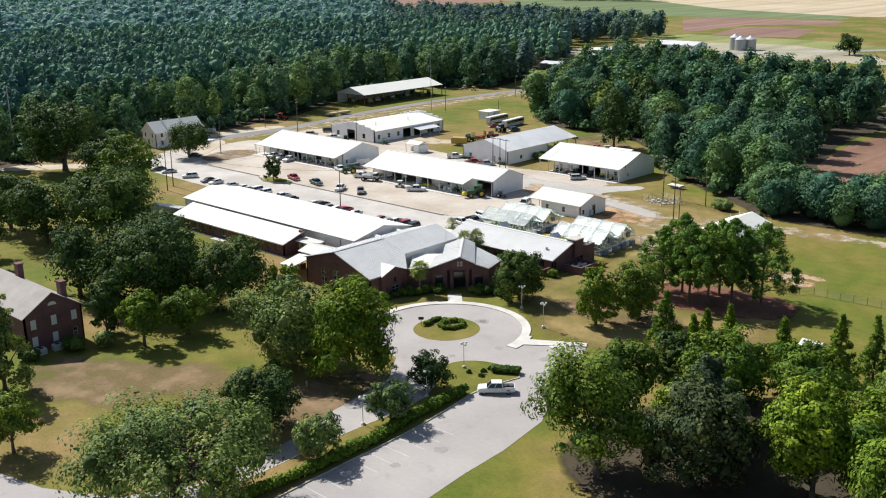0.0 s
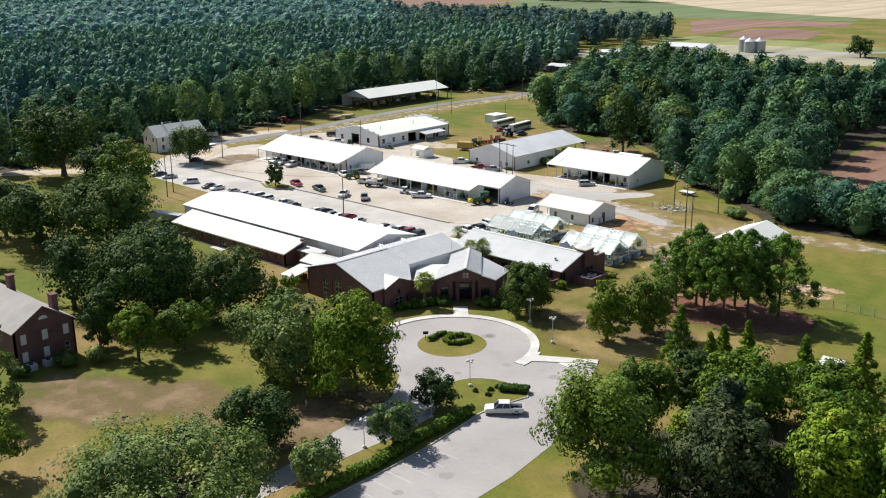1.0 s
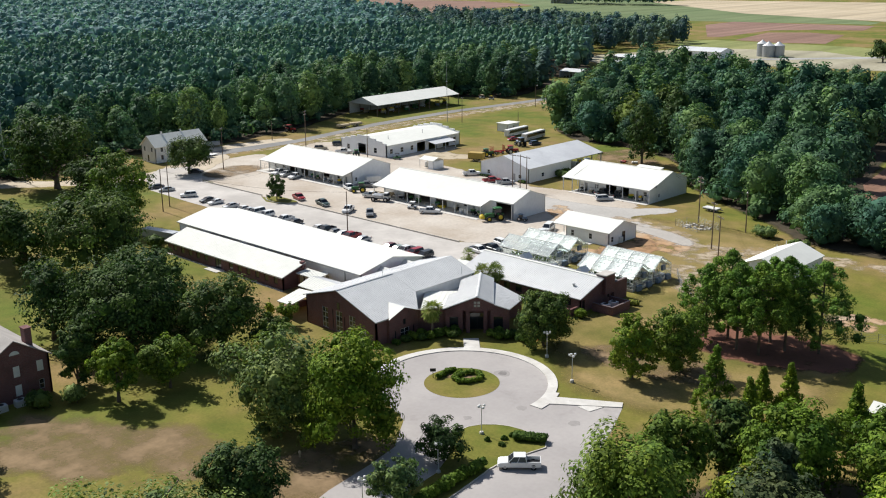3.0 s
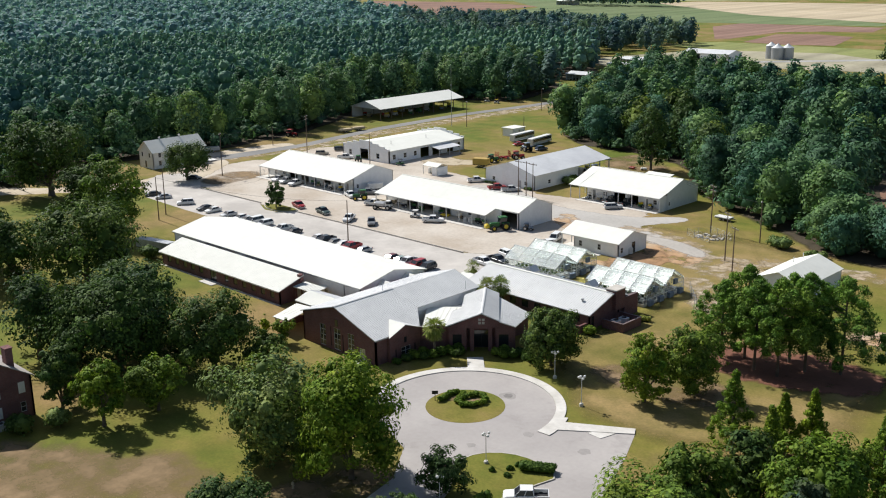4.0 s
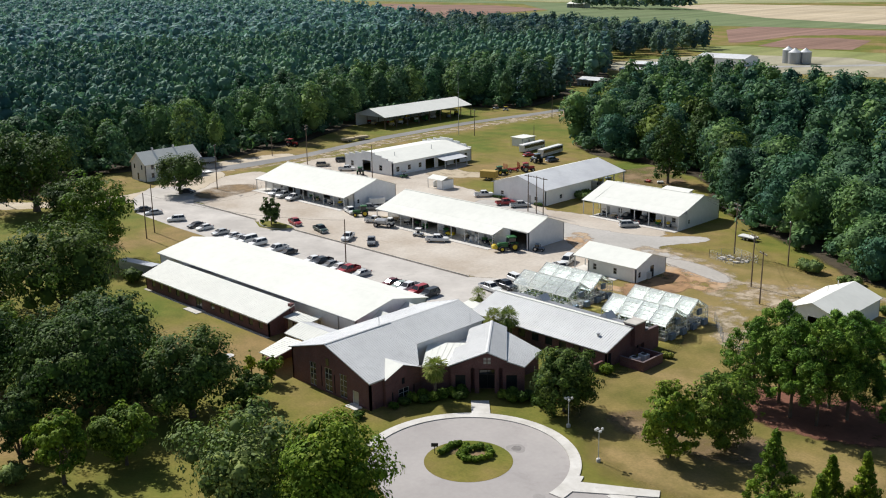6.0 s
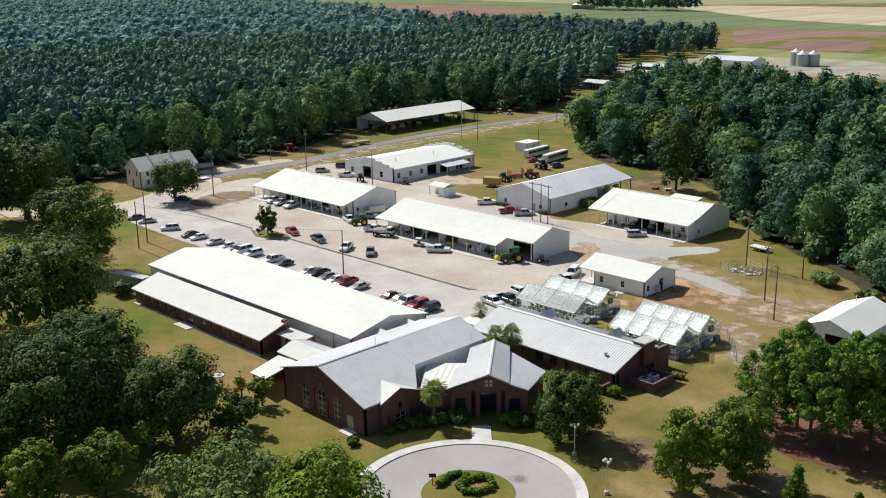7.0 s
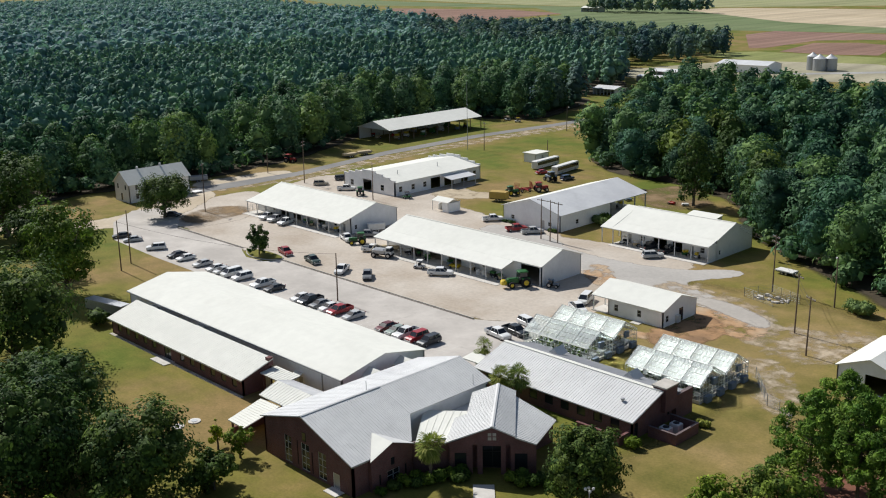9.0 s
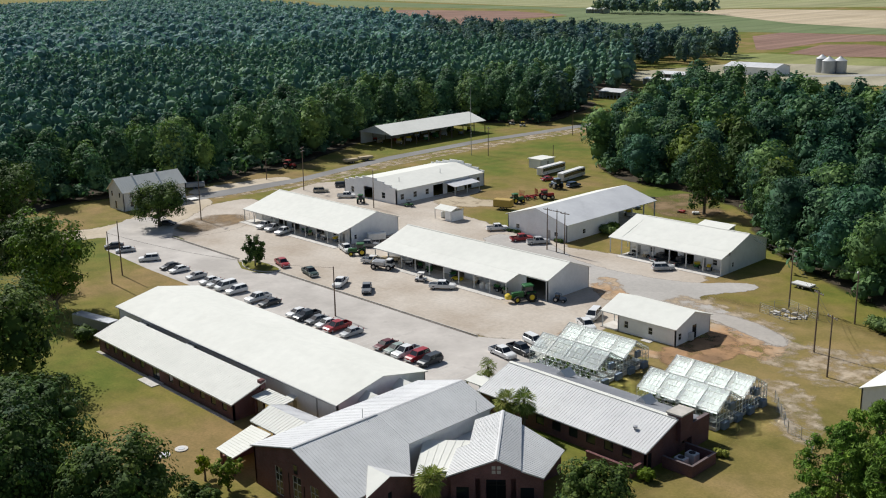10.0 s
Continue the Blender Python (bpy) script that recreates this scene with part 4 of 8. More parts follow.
# link roof between the assembly hall and the entrance
roof_panel(office, MAT["roof_white"], (-120.4, 127.9, 4.25), ent(-5.0, 1.2, 4.4), (-121.4, 138.6, 4.75), (-126.0, 134.6, 4.75), 0.12, 0.75)
part("link_flat_roof", Shape().box(-125.2, -121.5, 138.6, 146.0, 3.4, 3.55), MAT["roof_grey"], office)
unit = part("roof_air_unit", Shape().bevel_box(-123.6, -122.2, 141.0, 142.4, 3.55, 4.5, 0.06), MAT["pale_steel"], office)
part("fan_grille", Shape().lathe([(0.5, 0), (0.5, 0.05), (0.1, 0.08)], 14, (-122.9, 141.7, 4.5)), MAT["black"], unit)
part("vent_pipe", Shape().tube((-125.5, 143.5, 5.6), (-125.5, 143.5, 7.4), 0.05), MAT["pale_steel"], office)
part("vent_pipe", Shape().tube((-131.6, 129.5, 7.5), (-131.6, 129.5, 8.9), 0.05), MAT["pale_steel"], office)
# wing
WX0, WX1, WY0, WY1 = -134.9, -106.3, 154.0, 167.2
wins = [(1.8 + 2.9 * i, 3.3 + 2.9 * i, 1.0, 2.3, "dark") for i in range(9)]
wall(office, B, (WX0, WY0), (WX1, WY0), 0, 2.8, openings=wins)
wall(office, B, (WX1, WY0), (WX1, WY1), 0, 2.8, peak=(6.6, 5.0), openings=[(0.5, 1.3, 0.1, 2.3, "dark"), (8.2, 8.7, 1.0, 2.3, "dark"), (11.6, 12.5, 0.1, 2.2, "dark")])
wall(office, B, (WX1, WY1), (WX0, WY1), 0, 2.8)
wall(office, B, (WX0, WY1), (WX0, WY0), 0, 2.8, peak=(6.6, 5.0))
roof_panel(office, RG, (WX0 - 0.4, 153.55, 2.8), (WX1 + 0.35, 153.55, 2.8), (WX1 + 0.35, 160.7, 5.15), (WX0 - 0.4, 160.7, 5.15), 0.15, 0.46, rise=0.04)
# same roof as the front slope; its dimmer light is painted in
roof_panel(office, MAT["roof_dimmed"], (WX1 + 0.35, 167.6, 2.9), (WX0 - 0.4, 167.6, 2.9), (WX0 - 0.4, 160.7, 5.15), (WX1 + 0.35, 160.7, 5.15), 0.15)
ridge_cap(office, MAT["roof_white"], (WX0 - 0.4, 160.7, 5.15), (WX1, 160.7, 5.15), 0.35)
part("chimney_block", Shape().box(-107.7, -105.6, 160.6, 163.4, 2.0, 5.5), B, office)
part("chimney_cap", Shape().box(-107.85, -105.45, 160.45, 163.55, 5.5, 5.7), MAT["kerb"], office)
part("parapet", Shape().box(-106.28, -105.7, 163.42, 167.5, 0, 3.75), B, office)
part("roof_vent", Shape().lathe([(0.18, 0), (0.18, 0.35), (0.3, 0.36), (0.3, 0.55), (0.05, 0.62)], 10, (-109.8, 156.6, 3.75)), MAT["steel"], office)
for x in (-127.5, -113.5):
    part("roof_curb", Shape().prism([(x - 1.1, 163.0, 4.2), (x + 1.1, 163.0, 4.2), (x, 163.0, 5.2)], (0, 2.2, 0)), MAT["pale_steel"], office, "small gabled roof hatch")
part("cover_walk_roof", Shape().slab([(-139.0, 154.8, 3.0), (-134.9, 154.8, 3.0), (-134.9, 157.4, 3.3), (-139.0, 157.4, 3.3)], 0.12), MAT["roof_white"], office)
for x in (-138.7, -136.0):
    post(office, x, 155.0, 2.9, 0.12, MAT["trim"])
# planter wall and plant enclosure
garden_wall = thing("garden_wall", (-112, 153, 0), "low red brick garden wall with a brick cap", "wall")
part("wall", Shape().box(-113.6, -106.5, 151.4, 151.7, 0, 1.3).box(-106.8, -106.5, 151.7, 153.9, 0, 1.3), B, garden_wall)
part("coping", Shape().box(-113.7, -106.4, 151.34, 151.76, 1.3, 1.38).box(-106.86, -106.44, 151.76, 153.9, 1.3, 1.38), B, garden_wall)
pen = thing("plant_enclosure", (-103.3, 159.4, 0), "low brick enclosure with air-conditioning units", "enclosure")
part("wall", Shape().box(-105.6, -101.2, 156.6, 156.85, 0, 1.5).box(-101.45, -101.2, 156.85, 162.0, 0, 1.5).box(-105.6, -101.45, 161.75, 162.0, 0, 1.5), B, pen)
part("coping", Shape().box(-105.6, -101.15, 156.55, 156.9, 1.5, 1.58).box(-101.5, -101.15, 156.9, 162.05, 1.5, 1.58).box(-105.6, -101.5, 161.7, 162.05, 1.5, 1.58), B, pen)
for x, y in ((-103.9, 158.3), (-103.6, 160.3)):
    ac = thing("air_conditioning_unit", (x, y, 0), "pale metal air-conditioning unit in the brick enclosure", "air conditioner", group="units in the enclosure")
    part("case", Shape().bevel_box(x - 0.75, x + 0.75, y - 0.6, y + 0.6, 0, 1.35, 0.06), MAT["pale_steel"], ac)
    part("fan_guard", Shape().lathe([(0.45, 0), (0.45, 0.05), (0.1, 0.09)], 12, (x, y, 1.35)), MAT["black"], ac)

# white canopies between annex and office
canopy = thing("covered_walk", (-148, 126, 0), "white ribbed canopy roofs over a walkway", "canopy")
roof_panel(canopy, MAT["roof_white"], (-147.0, 117.5, 2.55), (-149.6, 124.6, 2.6), (-144.3, 124.2, 3.1), (-142.4, 117.0, 2.9), 0.14, 0.6)
roof_panel(canopy, MAT["roof_white"], (-149.9, 124.6, 3.15), (-140.2, 124.6, 3.15), (-140.2, 128.6, 3.85), (-150.9, 128.6, 3.85), 0.14, 0.6)
roof_panel(canopy, MAT["roof_grey"], (-140.2, 132.0, 3.0), (-150.9, 131.4, 3.0), (-150.9, 128.6, 3.85), (-140.2, 128.6, 3.85), 0.14, 0.6)
roof_panel(canopy, MAT["roof_white"], (-157.0, 129.6, 3.0), (-150.9, 129.6, 3.0), (-150.9, 132.6, 3.3), (-157.0, 132.6, 3.3), 0.12, 0.6)
for x, y, z in ((-147, 118.2, 2.4), (-143.2, 117.6, 2.6), (-149.2, 124.9, 2.5), (-156.6, 129.9, 2.85), (-151.4, 129.9, 2.85), (-149.4, 128.0, 3.3)):
    post(canopy, x, y, z, 0.12, MAT["brick"])
part("screen_wall", Shape().box(-147.4, -147.0, 118.4, 124.2, 0, 1.1), MAT["brick"], canopy)


# ---- farm buildings ----
W_, RW = MAT["wall_white"], MAT["roof_white"]


def pole_barn_front(name, label, x0, x1, wall_y, back_y, ridge_y, ridge_z, eave_z, lean_y, lean_z, lean_x1, openings, east_open=()):
    """A white barn along x with a lean-to roof and posts over its south front."""
    ob = thing(name, ((x0 + x1) / 2, (wall_y + back_y) / 2, 0), label, "barn")
    wall(ob, W_, (x0, wall_y), (x1, wall_y), 0, eave_z, 0.2, openings)
    wall(ob, W_, (x1, wall_y), (x1, back_y), 0, eave_z, 0.2, east_open, peak=(ridge_y - wall_y, ridge_z - 0.12))
    wall(ob, W_, (x1, back_y), (x0, back_y), 0, eave_z, 0.2)
    wall(ob, W_, (x0, back_y), (x0, wall_y), 0, eave_z, 0.2, peak=(back_y - ridge_y, ridge_z - 0.12))
    roof_panel(ob, RW, (x0 - 0.3, wall_y - 0.3, eave_z + 0.02), (x1 + 0.25, wall_y - 0.3, eave_z + 0.02), (x1 + 0.25, ridge_y, ridge_z), (x0 - 0.3, ridge_y, ridge_z), 0.12)
    roof_panel(ob, RW, (x1 + 0.25, back_y + 0.3, eave_z + 0.02), (x0 - 0.3, back_y + 0.3, eave_z + 0.02), (x0 - 0.3, ridge_y, ridge_z), (x1 + 0.25, ridge_y, ridge_z), 0.12)
    roof_panel(ob, RW, (x0 - 0.3, lean_y, lean_z), (lean_x1, lean_y, lean_z), (lean_x1, wall_y - 0.3, eave_z + 0.01), (x0 - 0.3, wall_y - 0.3, eave_z + 0.01), 0.1, name="lean_to_roof")
    part("eave_trim", Shape().box(x0 - 0.3, lean_x1, lean_y - 0.06, lean_y - 0.004, lean_z - 0.16, lean_z + 0.02), MAT["trim"], ob)
    ridge_cap(ob, RW, (x0 - 0.3, ridge_y, ridge_z), (x1 + 0.25, ridge_y, ridge_z), 0.2)
    part("floor_slab", Shape().box(x0, lean_x1, lean_y - 1.6, wall_y - 0.01, 0, 0.1), MAT["concrete"], ob, "concrete apron")
    k = max(4, round((lean_x1 - x0) / 4.2))
    for i in range(k + 1):
        post(ob, x0 + 0.1 + (lean_x1 - x0 - 0.3) * i / k, lean_y + 0.25, lean_z - 0.08)
    return ob


openings = [(3, 4, 0.1, 2.2, "door"), (7, 8.2, 1.1, 2.2, "window"), (10.5, 14, 0.1, 3.0, "open"), (16, 19.4, 0.1, 3.0, "open"), (22, 23, 0.1, 2.2, "door"), (26, 29.5, 0.1, 3.0, "open"), (33, 34.1, 1.1, 2.2, "window"), (36.5, 37.5, 0.1, 2.2, "door")]
pole_barn_front("equipment_barn_west", "long white metal barn with an open lean-to over parked trucks", -262, -222.4, 200.4, 215.4, 208.6, 6.5, 4.0, 196.8, 3.25, -222.2, openings, [(1.2, 2.0, 0.9, 2.0, "window")])
openings = [(4, 5, 0.1, 2.2, "door"), (8, 12, 0.1, 3.0, "open"), (14, 18, 0.1, 3.0, "open"), (20, 24, 0.1, 3.0, "open"), (26.5, 27.5, 0.1, 2.2, "door"), (30, 31.2, 1.1, 2.2, "window"), (33, 34, 0.1, 2.2, "door"), (41.0, 46.0, 0.05, 3.8, "open")]
barn = pole_barn_front("equipment_barn_middle", "long white metal barn with a lean-to and one tall open bay", -206.6, -160.1, 198.4, 210.9, 204.8, 6.5, 4.15, 194.4, 3.15, -167.2, openings)
openings = [(2, 3, 0.1, 2.2, "door"), (5.5, 6.6, 1.0, 2.2, "window"), (9, 12.5, 0.1, 2.9, "open"), (14, 16.5, 0.1, 2.9, "open"), (18.5, 19.5, 0.1, 2.2, "door"), (21, 22.1, 1.0, 2.2, "window")]
barn = pole_barn_front("workshop_barn", "white metal workshop barn with a deep front porch", -169.6, -144.6, 237.6, 252.4, 244.8, 7.0, 4.5, 234.2, 3.6, -144.5, openings, [(1.0, 1.7, 1.0, 2.0, "window")])
roof_panel(barn, RW, (-173.0, 234.2, 3.6), (-169.9, 234.2, 3.6), (-169.9, 244.8, 7.0), (-173.0, 244.8, 7.0), 0.12)
post(barn, -172.6, 234.5, 3.5)
post(barn, -172.6, 241.0, 5.4)
part("side_wall", Shape().box(-144.8, -144.6, 234.4, 237.6, 0, 3.75), W_, barn)
part("rear_lean_to", Shape().slab([(-163.0, 252.8, 4.2), (-155.0, 252.8, 4.2), (-155.0, 257.4, 4.9), (-163.0, 257.4, 4.9)], 0.12).box(-162.8, -155.2, 257.0, 257.2, 0, 4.75), RW, barn)

# machinery barn with its ridge along y
gb = thing("machinery_barn", (-194.5, 252, 0), "white gabled machinery barn, open at its far end", "barn")
X0, X1, Y0, Y1, YO = -203.6, -185.2, 234.6, 269.4, 254.5
wall(gb, W_, (X0, Y0), (X1, Y0), 0, 4.2, 0.2, [(2.6, 3.7, 1.0, 2.1, "window"), (6.2, 11.8, 0.05, 3.7, "roller"), (12.6, 13.5, 0.05, 2.2, "door"), (14.6, 15.7, 1.0, 2.0, "window")], peak=(9.2, 6.85))
wall(gb, W_, (X1, Y0), (X1, YO), 0, 4.2, 0.2, [(6, 7.1, 1.0, 2.1, "window")])
wall(gb, W_, (X0, Y1), (X0, Y0), 0, 4.2, 0.2)
wall(gb, W_, (X1, YO), (X0, YO), 0, 4.2, 0.2)
roof_panel(gb, MAT["roof_grey"], (X1 + 0.5, Y0 - 0.4, 4.2), (X1 + 0.5, Y1 + 0.3, 4.2), (-194.5, Y1 + 0.3, 7.0), (-194.5, Y0 - 0.4, 7.0))
roof_panel(gb, RW, (X0 - 0.5, Y1 + 0.3, 4.2), (X0 - 0.5, Y0 - 0.4, 4.2), (-194.5, Y0 - 0.4, 7.0), (-194.5, Y1 + 0.3, 7.0))
for y in (259.5, 264.5, 269.2):
    post(gb, X1 + 0.2, y, 4.1, 0.13)
    post(gb, X0 + 0.2, y, 4.1, 0.13)
slab_floor(gb, X0, X1, YO, Y1)

# parapet workshop with stepped gables
sw = thing("stepped_gable_workshop", (-257.6, 253, 0), "white workshop with stepped parapets and dark windows", "workshop")
X0, X1, Y0, Y1 = -269.0, -246.3, 235.8, 270.6


def stepped(y):
    """A stepped parapet across the gable, with a coping on each step."""
    steps = ((0, 2.2, 4.4), (2.2, 5.2, 5.0), (5.2, 8.4, 5.6), (8.4, 14.3, 6.2), (14.3, 17.5, 5.6), (17.5, 20.5, 5.0), (20.5, 22.7, 4.4))
    outline = [(X0 + 22.7, y, 3.6), (X0, y, 3.6)] + [(X0 + u, y, z) for u0, u1, z in steps for u in (u0, u1)]
    part("parapet", Shape().prism(outline[::-1], (0, 0.35, 0)), W_, sw, "stepped parapet")
    for u0, u1, z in steps:
        part("coping", Shape().box(X0 + u0 - 0.05, X0 + u1 + 0.05, y - 0.06, y + 0.41, z, z + 0.1), MAT["trim"], sw)


wall(sw, W_, (X0, Y0), (X1, Y0), 0, 3.6, 0.35, [(8.6, 12.6, 0.05, 3.5, "open"), (3, 4.4, 1.0, 2.7, "window"), (16.5, 18, 1.0, 2.7, "window")])
wall(sw, W_, (X1, Y0), (X1, Y1), 0, 3.9, 0.3, [(1.6, 2.9, 1.0, 2.6, "window"), (6.4, 7.7, 1.0, 2.6, "window"), (11.0, 12.3, 1.0, 2.6, "window"), (14.0, 18.0, 0.05, 3.2, "open"), (19.5, 23.5, 0.05, 3.0, "open"), (26.5, 29.5, 0.05, 3.2, "open"), (31.6, 32.9, 1.0, 2.8, "window")])
wall(sw, W_, (X1, Y1), (X0, Y1), 0, 3.6, 0.35)
wall(sw, W_, (X0, Y1), (X0, Y0), 0, 3.9, 0.3)
stepped(Y0)
stepped(Y1 - 0.35)
roof_panel(sw, RW, (X1 + 0.3, Y0 + 0.35, 3.95), (X1 + 0.3, Y1 - 0.35, 3.95), (-257.6, Y1 - 0.35, 5.7), (-257.6, Y0 + 0.35, 5.7))
roof_panel(sw, RW, (X0 - 0.3, Y1 - 0.35, 3.95), (X0 - 0.3, Y0 + 0.35, 3.95), (-257.6, Y0 + 0.35, 5.7), (-257.6, Y1 - 0.35, 5.7))
awning = part("awning", Shape().slab([(-241.9, 254.0, 2.6), (-241.9, 264.4, 2.6), (-246.3, 264.4, 3.3), (-246.3, 254.0, 3.3)], 0.1), MAT["roof_grey"], sw, "grey lean-to awning")
for y in (254.3, 259.2, 264.1):
    post(sw, -242.1, y, 2.55)
part("roof_pipe", Shape().tube((-252, 242, 4.6), (-252, 242, 6.0), 0.09), MAT["steel"], sw)
part("roof_pipe", Shape().tube((-252, 258, 4.6), (-252, 258, 6.2), 0.09), MAT["steel"], sw)

# white hut with a porch
hut = thing("white_hut", (-136, 199, 0), "small white gabled hut with a west porch on bare clay", "hut")
X0, X1, Y0, Y1 = -140.3, -128.5, 193.9, 204.4
wall(hut, W_, (X0, Y0), (X1, Y0), 0, 3.15, 0.2, [(1.3, 2.2, 0.9, 2.2, "window"), (6.3, 7.2, 0.9, 2.2, "window")])
wall(hut, W_, (X1, Y0), (X1, Y1), 0, 3.15, 0.2, [(0.9, 1.8, 0.8, 2.0, "window"), (5.0, 6.3, 0.05, 2.5, "dark")], peak=(5.25, 4.85))
wall(hut, W_, (X1, Y1), (X0, Y1), 0, 3.15, 0.2)
wall(hut, W_, (X0, Y1), (X0, Y0), 0, 3.15, 0.2, [(2, 3, 0.05, 2.2, "door")], peak=(5.25, 4.85))
roof_panel(hut, RW, (-143.9, Y0 - 0.35, 3.1), (X1 + 0.3, Y0 - 0.35, 3.1), (X1 + 0.3, 199.1, 5.0), (-143.9, 199.1, 5.0))
roof_panel(hut, RW, (X1 + 0.3, Y1 + 0.35, 3.1), (-143.9, Y1 + 0.35, 3.1), (-143.9, 199.1, 5.0), (X1 + 0.3, 199.1, 5.0))
slab_floor(hut, -143.9, X0, Y0 - 0.3, Y1 + 0.3, 0.2)
for y in (193.9, 197.4, 201, 204.3):
    post(hut, -143.6, y, 3.1)
part("step_pad", Shape().box(-134.5, -132.6, 192.4, 193.6, 0, 0.12), MAT["concrete"], hut)
part("wall_unit", Shape().bevel_box(-128.5, -127.9, 197.6, 198.6, 0.2, 1.5, 0.05), MAT["pale_steel"], hut)

# old white house by the woods
house = thing("old_white_house", (-300, 190, 0), "two-storey white clapboard house with a grey metal roof", "house")
X0, X1, Y0, Y1 = -305.5, -297.0, 181.2, 200.3
wall(house, MAT["wall_clap"], (X0, Y0), (X1, Y0), 0, 5.4, 0.2, [(1.6, 2.4, 3.6, 5.0, "dark"), (6.0, 6.8, 3.6, 5.0, "dark"), (3.4, 4.4, 0.3, 2.4, "dark")], peak=(4.25, 8.4))
wall(house, MAT["wall_clap"], (X1, Y0), (X1, Y1), 0, 5.4, 0.2, [(2 + 4.3 * i, 2.9 + 4.3 * i, 1.0, 2.5, "dark") for i in range(4)] + [(2 + 4.3 * i, 2.9 + 4.3 * i, 3.6, 5.0, "dark") for i in range(4)])
wall(house, MAT["wall_clap"], (X1, Y1), (X0, Y1), 0, 5.4, 0.2, peak=(4.25, 8.4))
wall(house, MAT["wall_clap"], (X0, Y1), (X0, Y0), 0, 5.4, 0.2)
roof_panel(house, MAT["roof_white"], (X1 + 0.5, Y0 - 0.4, 5.2), (X1 + 0.5, Y1 + 0.4, 5.2), (-301.25, Y1 + 0.4, 8.7), (-301.25, Y0 - 0.4, 8.7), 0.12, 0.7)
roof_panel(house, MAT["roof_white"], (X0 - 0.5, Y1 + 0.4, 5.2), (X0 - 0.5, Y0 - 0.4, 5.2), (-301.25, Y0 - 0.4, 8.7), (-301.25, Y1 + 0.4, 8.7), 0.12, 0.7)
for y in (186.4, 193.6):
    part("roof_pipe", Shape().box(-301.5, -301.0, y - 0.25, y + 0.25, 8.2, 9.4), MAT["pale_steel"], house)
part("rear_porch", Shape().box(-297, -294.4, 200.3, 203, 0.3, 0.5), MAT["wall_clap"], house)

# open shed beside the road
shed = thing("open_shed", (-327.5, 321, 0), "long open pole shed with a pale metal gable roof over machinery", "shed")
X0, X1, Y0, Y1 = -336.5, -318.6, 297.2, 346.2
roof_panel(shed, RW, (X1 + 0.4, Y0 - 0.3, 4.7), (X1 + 0.4, Y1 + 0.3, 4.7), (-327.6, Y1 + 0.3, 7.5), (-327.6, Y0 - 0.3, 7.5))
roof_panel(shed, RW, (X0 - 0.4, Y1 + 0.3, 4.7), (X0 - 0.4, Y0 - 0.3, 4.7), (-327.6, Y0 - 0.3, 7.5), (-327.6, Y1 + 0.3, 7.5))
part("gable_sheet", Shape().prism([(X0, Y0, 4.6), (X1, Y0, 4.6), (-327.6, Y0, 7.35)], (0, 0.06, 0)), MAT["roof_grey"], shed)
part("gable_sheet", Shape().prism([(X0, Y1, 4.6), (X1, Y1, 4.6), (-327.6, Y1, 7.35)], (0, -0.06, 0)), MAT["roof_grey"], shed)
for i in range(9):
    for x in (X0, X1):
        post(shed, x, Y0 + (Y1 - Y0) * i / 8, 4.6, 0.13, MAT["wood"])
part("back_wall", Shape().box(X0 - 0.1, X0, Y0, Y1, 0, 4.5), MAT["roof_grey"], shed)

# white hut by the pines
store = thing("white_store", (-90, 196, 0), "white metal store with an open bay in its gable", "shed")
X0, X1, Y0, Y1 = -95.4, -85.6, 190.2, 206.3
wall(store, W_, (X0, Y0), (X1, Y0), 0, 3.4, 0.2, [(4.2, 8.0, 0.05, 2.9, "open")], peak=(4.9, 5.2))
wall(store, W_, (X1, Y0), (X1, Y1), 0, 3.4, 0.2)
wall(store, W_, (X1, Y1), (X0, Y1), 0, 3.4, 0.2, peak=(4.9, 5.2))
wall(store, W_, (X0, Y1), (X0, Y0), 0, 3.4, 0.2)
roof_panel(store, RW, (X1 + 0.3, Y0 - 0.3, 3.35), (X1 + 0.3, Y1 + 0.3, 3.35), (-90.5, Y1 + 0.3, 5.4), (-90.5, Y0 - 0.3, 5.4))
roof_panel(store, RW, (X0 - 0.3, Y1 + 0.3, 3.35), (X0 - 0.3, Y0 - 0.3, 3.35), (-90.5, Y0 - 0.3, 5.4), (-90.5, Y1 + 0.3, 5.4))
for y in (200.5, 204.5):
    part("roof_pipe", Shape().tube((-92.6, y, 4.2), (-92.6, y, 5.6), 0.08), MAT["pale_steel"], store)

# brick house with shutters
bh = thing("brick_house", (-155, 69, 0), "two-storey red brick house with white shutters and a pale roof", "house")
X0, X1, Y0, Y1 = -172.0, -143.8, 63.6, 73.6
sh = [(1.1, 1.9, 1.0, 2.5, "window"), (4.6, 5.4, 1.0, 2.5, "window"), (8.1, 8.9, 1.0, 2.5, "window"), (1.1, 1.9, 3.9, 5.4, "window"), (4.6, 5.4, 3.9, 5.4, "window"), (8.1, 8.9, 3.9, 5.4, "window")]
wall(bh, B, (X0, Y0), (X1, Y0), 0, 6.2, 0.3, [(2 + 3.5 * i, 3 + 3.5 * i, z, z + 1.5, "window") for i in range(7) for z in (1.0, 3.9)])
wall(bh, B, (X1, Y0), (X1, Y1), 0, 6.2, 0.3, sh, peak=(5.0, 9.3))
wall(bh, B, (X1, Y1), (X0, Y1), 0, 6.2, 0.3)
wall(bh, B, (X0, Y1), (X0, Y0), 0, 6.2, 0.3, peak=(5.0, 9.3))
